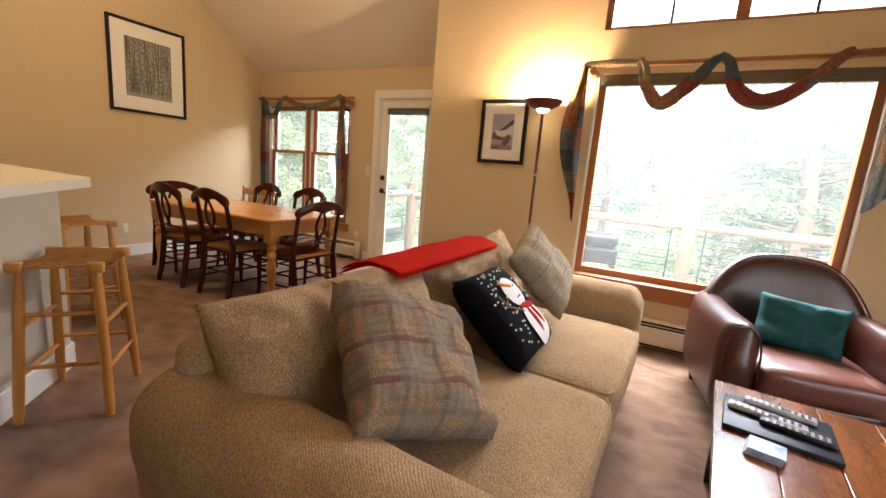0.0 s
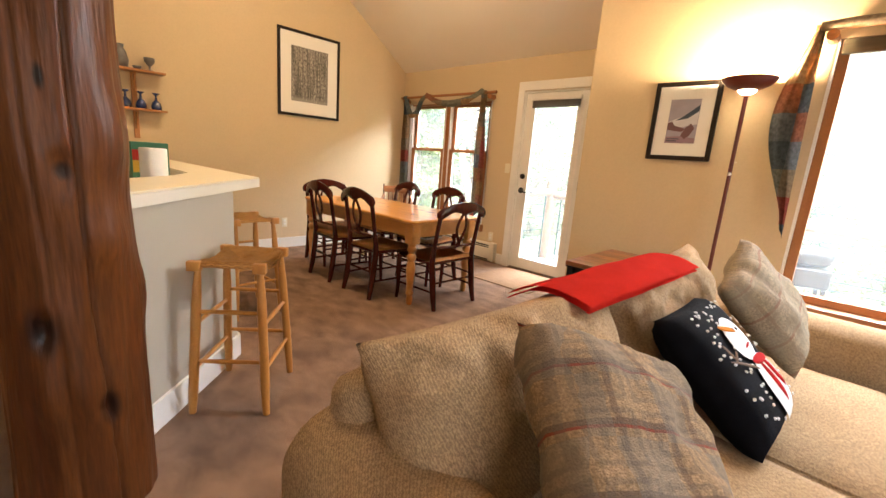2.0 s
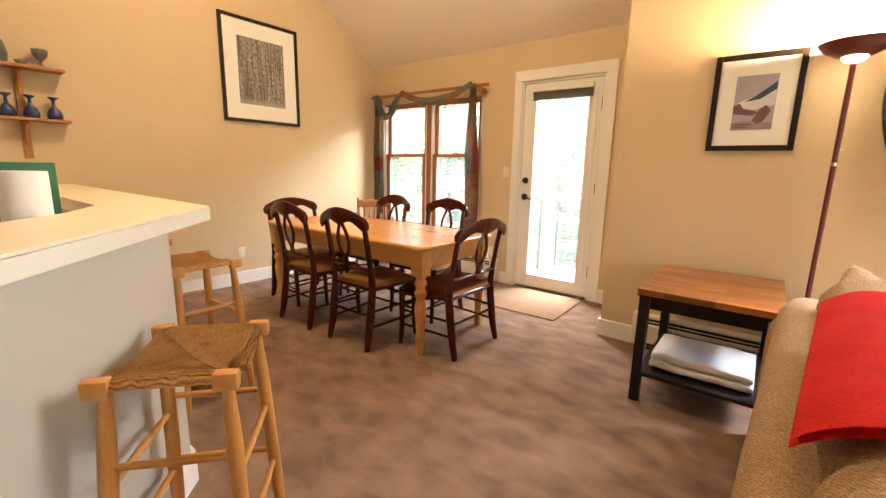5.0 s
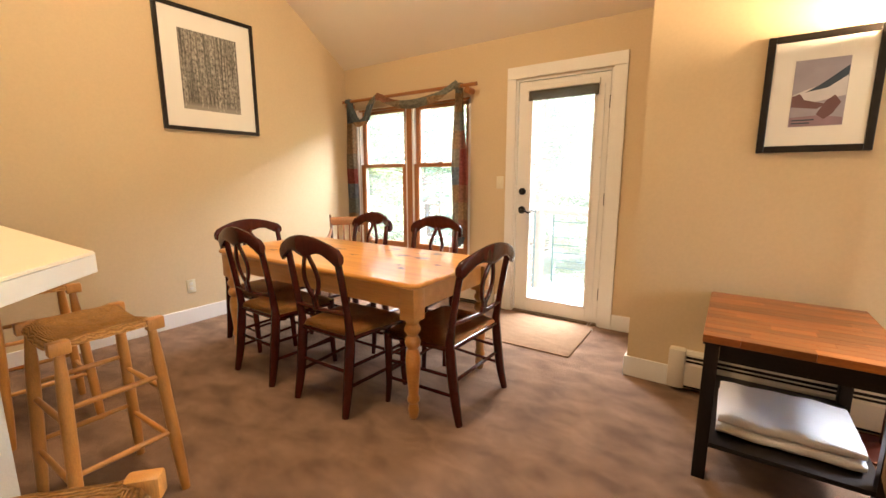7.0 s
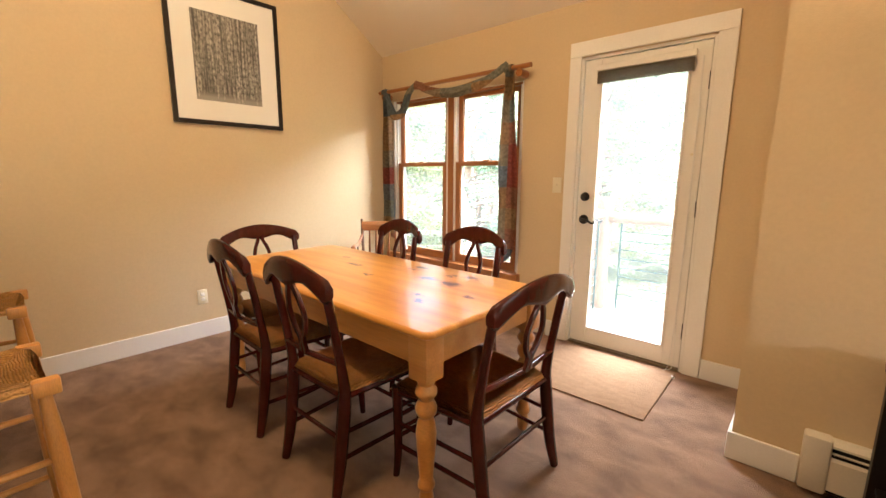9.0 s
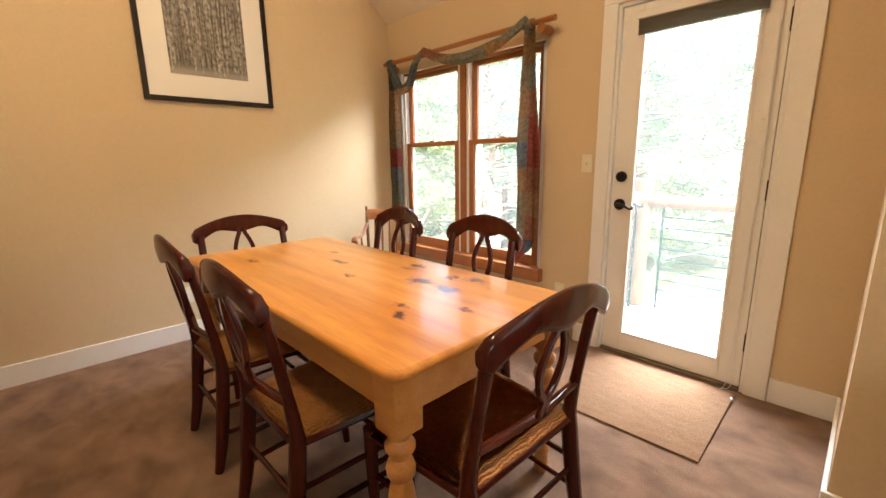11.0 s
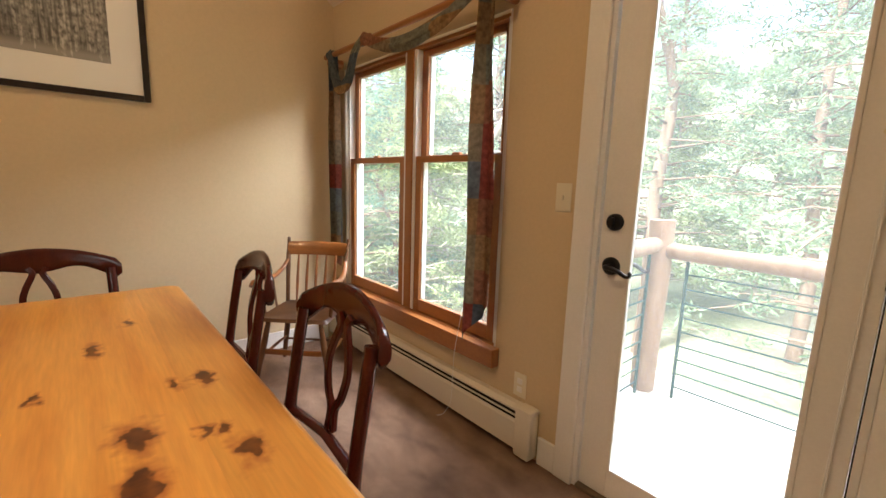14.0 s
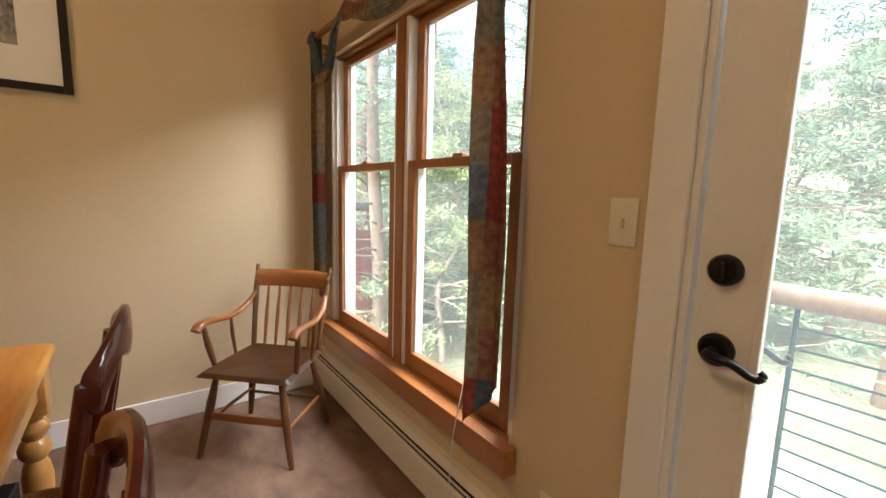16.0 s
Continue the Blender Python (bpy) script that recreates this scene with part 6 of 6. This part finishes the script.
for s in (-1, 1):
    part("arm", club_arm(s), LEATHER, club, smooth="all")
    part("arm_welt", tube([(s * (0.375 + 0.085 * math.cos(q)) , -0.425, 0.36 + 0.26 * math.copysign(abs(math.sin(q)) ** 0.55, math.sin(q))) for q in [i * math.pi / 16 for i in range(17)]], 0.005, 8), LEATHER, club)


def club_back(u, v):
    a = 2 * u - 1
    q = v * math.tau
    top_z = 0.93 - 0.34 * abs(a) ** 3.2
    x = a * 0.44
    mid = (top_z + 0.15) / 2
    half = (top_z - 0.15) / 2
    zc = math.copysign(abs(math.sin(q)) ** 0.6, math.sin(q))
    th = 0.085 * (1 - 0.45 * abs(a) ** 4)
    z = mid + half * zc
    lean_ = 0.14 * (z - 0.3)
    return Vector((x, 0.27 + lean_ - 0.06 * a * a + th * math.copysign(abs(math.cos(q)) ** 0.7, math.cos(q)), z))


bm = sheet(club_back, 40, 32)
bmesh.ops.remove_doubles(bm, verts=bm.verts, dist=0.0006)
bmesh.ops.holes_fill(bm, edges=[e for e in bm.edges if len(e.link_faces) == 1])
part("backrest", bm, LEATHER, club, smooth="all")
part("back_welt", tube([(a * 0.435, 0.20 + 0.14 * ((0.93 - 0.34 * abs(a) ** 3.2) - 0.3) - 0.06 * a * a, 0.928 - 0.34 * abs(a) ** 3.2) for a in [-0.97 + 1.94 * i / 40 for i in range(41)]], 0.005, 8), PICBLACK, club, "dark piping along the back")
part("seat_cushion", soft_box(-0.28, 0.28, -0.44, 0.22, 0.27, 0.43, 0.045, 31, 0.012, 0.012), LEATHERSEAT, club, "paler leather seat cushion", smooth="all")
part("seat_base", soft_box(-0.29, 0.29, -0.40, 0.3, 0.05, 0.275, 0.02, 32, 0.0), LEATHER, club, smooth="all")
for sx in (-0.38, 0.38):
    for sy in (-0.36, 0.3):
        part("foot", box(sx - 0.025, sx + 0.025, sy - 0.025, sy + 0.025, 0, 0.05, 0.004), BLACKWOOD, club)
place_pillow("throw_pillow", "small teal cotton pillow on the leather chair", pillow(0.42, 0.30, 0.13, 41, wrinkle=0.012), TEAL, facing((0.80, 2.95, 0.575), (-0.12, -1, 0.38), (0.06, 0, 1)))

# ---- coffee table ----
ct = thing("coffee_table", "dark rustic plank coffee table with a glossy top", "coffee table", 0.80, 1.52, 0, -6)
cts = part("tabletop", box(-0.515, 0.515, -0.575, 0.575, 0.398, 0.41), BLACKWOOD, ct, "glossy reddish-brown plank top", smooth=False)
for k in range(6):
    part("plank", box(-0.52 + 1.04 * k / 6 + 0.0005, -0.52 + 1.04 * (k + 1) / 6 - 0.0005, -0.58, 0.58, 0.411, 0.447, 0.004), CTWOOD, cts, smooth=False)
for sx in (-1, 1):
    for sy in (-1, 1):
        part("leg", box(sx * 0.45 - 0.04, sx * 0.45 + 0.04, sy * 0.51 - 0.04, sy * 0.51 + 0.04, 0, 0.397, 0.005), BLACKWOOD, ct, smooth=False)
    part("apron", box(sx * 0.45 - 0.012, sx * 0.45 + 0.012, -0.465, 0.465, 0.30, 0.397), BLACKWOOD, ct, smooth=False)
for sy in (-1, 1):
    part("apron", box(-0.405, 0.405, sy * 0.51 - 0.012, sy * 0.51 + 0.012, 0.30, 0.397), BLACKWOOD, ct, smooth=False)
tz = 0.448
tray = part("binder", box(-0.165, 0.165, -0.145, 0.145, 0.0, 0.018, 0.004), NAVY)
tray.matrix_world = pose(0.505, 1.82, tz, 0, 0, -8)
tagged(tray, "dark navy leatherette binder lying on the coffee table", "binder")


def remote(label, w, l, h, material, keys, m):
    r = thing("remote_control", label, "remote control", group="remotes on the binder")
    r.matrix_world = m
    part("case", soft_box(-l / 2, l / 2, -w / 2, w / 2, 0, h, h * 0.42, 3, 0.0), material, r, smooth="all")
    for i in range(keys):
        for j in range(3):
            x, y = -l * 0.40 + l * 0.8 * i / (keys - 1), (j - 1) * w * 0.28
            part("key", box(x - 0.005, x + 0.005, y - 0.004, y + 0.004, h + 0.001, h + 0.0035, 0.001, 1), GREYKEY if material is SILVER else SILVER, r, smooth=False)
    part("dial", lathe([(0.012, h + 0.001), (0.012, h + 0.004), (0.009, h + 0.005)], 16, l * 0.1, 0), GREYKEY, r)


remote("silver remote control with grey keys", 0.05, 0.24, 0.02, SILVER, 10, pose(0.47, 1.83, tz + 0.019, 0, 0, -14))
remote("silver remote control with many keys", 0.048, 0.22, 0.02, SILVER, 10, pose(0.525, 1.915, tz + 0.019, 0, 0, -12))
remote("long black remote control", 0.045, 0.21, 0.018, BLACKPLASTIC, 9, pose(0.545, 1.765, tz + 0.019, 0, 0, -12))
cards = thing("coaster_stack", "small stack of pale blue patterned coasters", "coasters", 0.425, 1.595, tz, -12)
CARD = mat("blue_card", (0.16, 0.22, 0.36), 0.4, (0.42, 0.46, 0.54), 30, contrast=0.4)
for k in range(5):
    part("coaster", box(-0.05 + 0.002 * k, 0.05 + 0.002 * k, -0.048, 0.048, 0.0055 * k, 0.0055 * k + 0.005, 0.001, 1), CARD, cards, smooth=False)

# ---- things on the bar and shelf ----
shelf = thing("wall_shelf", "small two-tier pine wall shelf with brackets", "shelf", WX, 1.08, 0)
for z, d in ((1.86, 0.15), (1.51, 0.13)):
    part("board", box(0.002, d, -0.42, 0.235, z, z + 0.02, 0.003), SHELFWOOD, shelf, smooth=False)
part("upright", box(0.002, 0.022, -0.03, 0.015, 1.25, 1.86, 0.003), SHELFWOOD, shelf, smooth=False)
for zt in (1.858, 1.508):
    part("bracket", ribbon([(0.025, -0.0075, zt - 0.17), (0.04, -0.0075, zt - 0.09), (0.075, -0.0075, zt - 0.035), (0.11, -0.0075, zt - 0.012)], 0.022, 0.02), SHELFWOOD, shelf)


def vessel(name, label, cat, profile, material, x, y, z):
    v = part(name, lathe(profile, 24), material, smooth="all")
    v.matrix_world = pose(x, y, z)
    tagged(v, label, cat)


GOB = [(0.0, 0.0), (0.036, 0.001), (0.034, 0.008), (0.010, 0.016), (0.009, 0.045), (0.022, 0.055), (0.042, 0.085), (0.046, 0.12), (0.042, 0.12), (0.036, 0.085), (0.0, 0.07)]
INV = [(0.0, 0.0), (0.044, 0.001), (0.046, 0.03), (0.036, 0.065), (0.012, 0.09), (0.009, 0.13), (0.030, 0.148), (0.034, 0.155), (0.0, 0.156)]
vessel("goblet", "grey glazed pottery goblet on the upper shelf", "goblet", GOB, GREYPOT, WX + 0.075, 1.20, 1.881)
vessel("small_bowl", "small dark pottery bowl on the upper shelf", "bowl", [(0, 0), (0.025, 0.001), (0.04, 0.03), (0.037, 0.03), (0, 0.01)], GREYPOT, WX + 0.075, 1.10, 1.881)
vessel("pottery_jug", "tall dark pottery jug on the upper shelf", "jug", [(0, 0), (0.05, 0.001), (0.06, 0.06), (0.045, 0.13), (0.025, 0.17), (0.032, 0.2), (0, 0.2)], GREYPOT, WX + 0.075, 0.98, 1.881)
for y in (1.235, 1.11, 0.99):
    vessel("goblet", "cobalt blue goblet standing upside down on the shelf", "goblet", INV, BLUEGLASS, WX + 0.07, y, 1.531)

vessel("paper_towel_roll", "white paper towel roll standing on the kitchen counter", "paper towels", [(0.02, 0.0), (0.066, 0.001), (0.066, 0.285), (0.061, 0.288), (0.02, 0.288)], PAPER, -3.155, 0.722, 0.921)
bx = thing("snack_box", "green, red and yellow food carton on the kitchen counter", "carton", -3.42, 0.75, 0.921, 92)
part("carton", box(-0.095, 0.095, -0.05, 0.05, 0, 0.315, 0.002), GREENBOX, bx, smooth=False)
part("label", box(-0.09, 0.0, -0.053, -0.0505, 0.21, 0.27), REDBOX, bx, smooth=False)
part("label", box(-0.09, 0.0, -0.053, -0.0505, 0.14, 0.208), YELLOWBOX, bx, smooth=False)
vessel("spice_jar", "small glass spice jar on the counter", "jar", [(0, 0), (0.02, 0.001), (0.02, 0.06), (0.017, 0.075), (0, 0.076)], GREYPOT, -3.30, 0.60, 0.921)

# ---- unseen fitting added for the warm fill lamp high in the vault ----
for x, y, z in ((-3.4, 1.9, 3.775),):
    cl_ = thing("ceiling_lamp", "unseen round white fitting on a stem, added for the fill lamp", "ceiling lamp", x, y, z)
    part("canopy", lathe([(0.05, roof_z(y) - z), (0.05, roof_z(y) - z - 0.03), (0.012, roof_z(y) - z - 0.04), (0.012, 0.05), (0.25, 0.04), (0.25, 0.015), (0.0, 0.014)], 32), WHITE, cl_)

# ---- outside ----
deck = thing("balcony_deck", "board balcony deck in a lightened, overexposed tone", "deck", kind="structure")
for k in range(11):
    y = DY + 0.17 + 0.142 * k
    x0_ = -3.72
    part("deck_board", box(x0_, 5.0, y, y + 0.136, -0.14, -0.105, 0.004, 1), TEAKDECK, deck, smooth=False)
for k in range(5):
    y = JY + 0.17 + 0.142 * k
    part("deck_board", box(JX + 0.16, 5.0, y, y + 0.136, -0.14, -0.105, 0.004, 1), TEAKDECK, deck, smooth=False)
part("rim_joist", box(-3.72, 5.0, 6.0, 6.04, -0.36, -0.141), LOGOUT, deck, smooth=False)
part("rim_joist", box(-3.76, -3.722, DY + 0.16, 6.04, -0.36, -0.141), LOGOUT, deck, smooth=False)
rail = thing("balcony_railing", "peeled log railing with green iron rods", "railing", kind="structure")
PY = 5.80


def log(points, radius, seed):
    pts = smooth_curve(points, 8)
    return tube([p + Vector((0.012 * noise.noise(p * 1.3 + Vector((seed, 0, 0))), 0.012 * noise.noise(p * 1.3 + Vector((0, seed, 0))), 0.010 * noise.noise(p * 1.7 + Vector((0, 0, seed))))) for p in pts], [radius * (1 + 0.08 * noise.noise(p * 4)) for p in pts], 16)


for k, px in enumerate((-3.585, -1.55, 0.34, 2.3)):
    part("post", log([(px, PY, -0.10), (px, PY, 0.5), (px, PY, 1.06)], 0.077, k), LOGOUT, rail, "thick peeled log post")
for k, (a, b) in enumerate(((-3.52, -1.61), (-1.49, 0.28), (0.40, 2.25), (2.35, 5.0))):
    part("hand_rail", log([(a, PY, 0.87), ((a + b) / 2, PY, 0.865), (b, PY, 0.87)], 0.052, k + 7), LOGOUT, rail)
    part("iron_post", tube([(a + 0.12, PY, -0.10), (a + 0.12, PY, 0.85)], 0.011, 8), GREENIRON, rail)
    part("iron_post", tube([(b - 0.12, PY, -0.10), (b - 0.12, PY, 0.85)], 0.011, 8), GREENIRON, rail)
    for z in range(9):
        part("iron_rod", tube([(a + 0.12, PY, -0.02 + 0.094 * z), (b - 0.12, PY, -0.02 + 0.094 * z)], 0.0055, 6), GREENIRON, rail)
part("hand_rail", log([(-3.585, PY - 0.05, 0.90), (-3.59, 5.2, 0.90), (-3.585, 4.62, 0.90)], 0.052, 30), LOGOUT, rail)
for y in (PY - 0.13, 4.72):
    part("iron_post", tube([(-3.585, y, -0.10), (-3.585, y, 0.85)], 0.011, 8), GREENIRON, rail)
for z in range(9):
    part("iron_rod", tube([(-3.585, 4.72, -0.02 + 0.094 * z), (-3.585, PY - 0.13, -0.02 + 0.094 * z)], 0.0055, 6), GREENIRON, rail)
grill = thing("gas_grill", "black covered barbecue grill on the balcony", "grill", -0.62, 5.1, -0.105, 10)
part("firebox", soft_box(-0.25, 0.25, -0.2, 0.2, 0.5, 0.68, 0.03, 51, 0), BLACKPLASTIC, grill, smooth="all")
part("lid", soft_box(-0.25, 0.25, -0.2, 0.2, 0.69, 0.84, 0.07, 52, 0), BLACKPLASTIC, grill, smooth="all")
part("side_table", box(-0.46, -0.26, -0.18, 0.18, 0.64, 0.665, 0.004), BLACKPLASTIC, grill)
for sx in (-0.22, 0.22):
    for sy in (-0.16, 0.16):
        part("leg", box(sx - 0.015, sx + 0.015, sy - 0.015, sy + 0.015, 0, 0.5), IRON, grill, smooth=False)


def ground_z(x, y):
    return -2.9 + 0.10 * max(0, y - 9) + (0.0022 * max(0, y - 20) ** 2 if y < 80 else 0.0022 * 3600 + 0.26 * (y - 80)) + 0.35 * noise.noise(Vector((x * 0.09, y * 0.09, 0)))


ground = part("ground", sheet(lambda u, v: Vector((-150 + 300 * u, -60 + 260 * v, ground_z(-150 + 300 * u, -60 + 260 * v))), 75, 65), GRASS, smooth="all")
tagged(ground, "pale dry meadow and forest floor rising to a hillside", "ground", kind="structure")


def needle_crown(bm, centre, radius, flat, count, rnd, size):
    """A clump: many small crossed slips round a twig end."""
    for _ in range(count):
        d = Vector((rnd.gauss(0, 1), rnd.gauss(0, 1), rnd.gauss(0, 1))).normalized()
        p = centre + Vector((d.x, d.y, d.z * flat)) * radius * rnd.random() ** 0.6
        a = Vector((rnd.gauss(0, 1), rnd.gauss(0, 1), rnd.gauss(0, 0.7))).normalized()
        b = a.cross(Vector((rnd.gauss(0, 1), rnd.gauss(0, 1), rnd.gauss(0, 1)))).normalized()
        s = size * rnd.uniform(0.6, 1.3)
        v = [bm.verts.new(q) for q in (p - a * s, p - b * s * 0.20, p + a * s, p + b * s * 0.20)]
        bm.faces.new(v)


def conifer(name, label, height, trunk_r, first, spread, seed, leaf, bark, clumps, bare=0.0, size=0.075):
    t = thing(name, label, "tree")
    rnd = random.Random(seed)
    bend = [(0.12 * rnd.uniform(-1, 1) * k, 0.12 * rnd.uniform(-1, 1) * k) for k in range(7)]
    pts = smooth_curve([(bend[k][0], bend[k][1], height * k / 6) for k in range(7)], 3)
    bm = tube(pts, [trunk_r * (1 - 0.88 * i / (len(pts) - 1)) for i in range(len(pts))], 10)
    crown = bmesh.new()
    at = lambda z: pts[min(len(pts) - 1, int(z / height * (len(pts) - 1)))]
    n = clumps
    for k in range(n):
        f = first + (1 - first) * (k + rnd.random()) / n
        z = height * f
        reach = spread * (1 - ((f - first) / (1 - first))) ** 0.75 * rnd.uniform(0.55, 1.1) + 0.25
        a = rnd.uniform(0, math.tau)
        base = at(z)
        droop = rnd.uniform(-0.25, 0.2)
        tip = Vector((base.x + reach * math.cos(a), base.y + reach * math.sin(a), z + reach * droop))
        mid = (Vector((base.x, base.y, z)) + tip) / 2 + Vector((0, 0, 0.07 * reach))
        tube([(base.x, base.y, z), mid, tip], [0.03 * (1 - f) + 0.012, 0.014, 0.005], 5, bm)
        if rnd.random() > bare:
            for q in (1.0, 0.72, 0.46):
                if reach * q < 0.3:
                    continue
                c = (Vector((base.x, base.y, z)) * (1 - q) + tip * q) + Vector((rnd.uniform(-0.2, 0.2), rnd.uniform(-0.2, 0.2), rnd.uniform(-0.05, 0.1)))
                needle_crown(crown, c, 0.40 * (0.7 + 0.4 * rnd.random()), 0.55, 46, rnd, size)
    part("trunk", bm, bark, t, smooth="all")
    part("crown", crown, leaf, t, smooth=False)
    return t


P1 = conifer("pine_tree", "tall ponderosa pine with open green crown", 13, 0.20, 0.18, 2.5, 1, NEEDLES, BARK, 120)
P2 = conifer("pine_tree", "slim lodgepole pine with sparse crown", 14, 0.15, 0.28, 1.9, 2, NEEDLES, BARK, 110)
P3 = conifer("spruce_tree", "dense blue-green spruce below the balcony", 9, 0.15, 0.06, 2.1, 3, NEEDLESBLUE, BARK, 130)
P4 = conifer("aspen_tree", "light yellow-green young tree", 7.5, 0.10, 0.2, 1.9, 4, ASPEN, BIRCH, 100, size=0.09)
P5 = conifer("dead_tree", "bare pale dead tree with crooked limbs", 10, 0.16, 0.15, 1.6, 5, NEEDLES, BIRCH, 46, 0.92)
SPOTS = [(P1, -6.4, 12.5, 20), (P2, -9.8, 11.0, 0), (P5, -8.4, 9.6, 50), (P3, -12.5, 15.5, 10), (P1, -14.5, 19, 140), (P4, -5.2, 16.5, 70), (P2, -3.9, 14.0, 200), (P1, -8.3, 18.5, 260),
         (P1, -2.2, 19.0, 100), (P3, -0.2, 17.5, 33), (P4, 1.4, 12.5, 11), (P1, 3.6, 14.0, 77), (P2, 2.3, 19, 310), (P3, 6.0, 19.5, 0), (P2, -11.0, 24, 90), (P1, -5.0, 26, 10), (P3, -16, 27, 0),
         (P2, 0.5, 28, 44), (P1, 5.5, 27, 200), (P2, -19, 21, 12), (P1, -22, 30, 60), (P4, -7.2, 15.0, 130), (P3, -9.5, 30, 200), (P1, -14, 35, 5), (P1, -1.5, 36, 222), (P2, 8, 35, 2), (P4, 6.6, 12.0, 99),
         (P2, -17.5, 13.5, 45), (P4, -11.5, 18, 300), (P1, -26, 22, 31), (P4, -10.6, 9.3, 15), (P3, -13.2, 10.2, 80), (P1, -15.5, 9.6, 120), (P2, -19, 12.2, 33), (P4, -17, 11.0, 210), (P3, -22, 15.5, 10), (P1, -24, 13, 250), (P4, -13.5, 12.8, 77), (P1, 2.3, 9.6, 160), (P4, 1.3, 10.8, 40), (P2, 3.4, 10.6, 15), (P1, -2.9, 10.8, 300)]
ORANGEBARK = mat("orange_pine_bark", (0.21, 0.155, 0.12), 0.9, (0.14, 0.10, 0.075), 6, (3, 3, 0.6), 0.5, 0.3, 30, 0.6, 20)
P6 = conifer("pine_tree", "tall pine with orange bark and dead lower stubs", 15, 0.19, 0.16, 1.5, 9, NEEDLES, ORANGEBARK, 120, 0.55)
SPOTS.append((P6, -10.95, 7.70, 0))
shed = thing("garden_shed", "small red-brown sided shed among the pines", "shed", -13.1, 6.8, ground_z(-13.1, 6.8) - 0.2)
part("wall", box(-1.3, 1.3, -1.25, 1.25, 0, 3.9), SIDING, shed, smooth=False)
for k in range(12):
    part("siding_board", box(1.301, 1.318, -1.25, 1.25, 0.2 + 0.3 * k, 0.485 + 0.3 * k), SIDING, shed, smooth=False)
part("roof", box(-1.5, 1.5, -1.45, 1.45, 3.902, 4.02), ROOF, shed, smooth=False)
seen = set()
for tree, x, y, rz in SPOTS:
    z = ground_z(x, y) - 0.6
    s = 0.9 + 0.25 * ((x * 7.3 + y * 3.1) % 1)
    m = pose(x, y, z, 0, 0, rz)
    if tree.name not in seen:
        seen.add(tree.name)
        tree.matrix_world = m
    else:
        copy_thing(tree, m)

far = part("backdrop", sheet(lambda u, v: Vector((110 * math.sin((u - 0.5) * 3.0) - 3, 110 * math.cos((u - 0.5) * 3.0) - 5, -8 + (34 + 7 * noise.noise(Vector((u * 9, 0, 0))) + 2.2 * noise.noise(Vector((u * 60, 3, 0)))) * v)), 160, 8), HILLS)
tagged(far, "distant forested hillside", "backdrop", kind="structure")
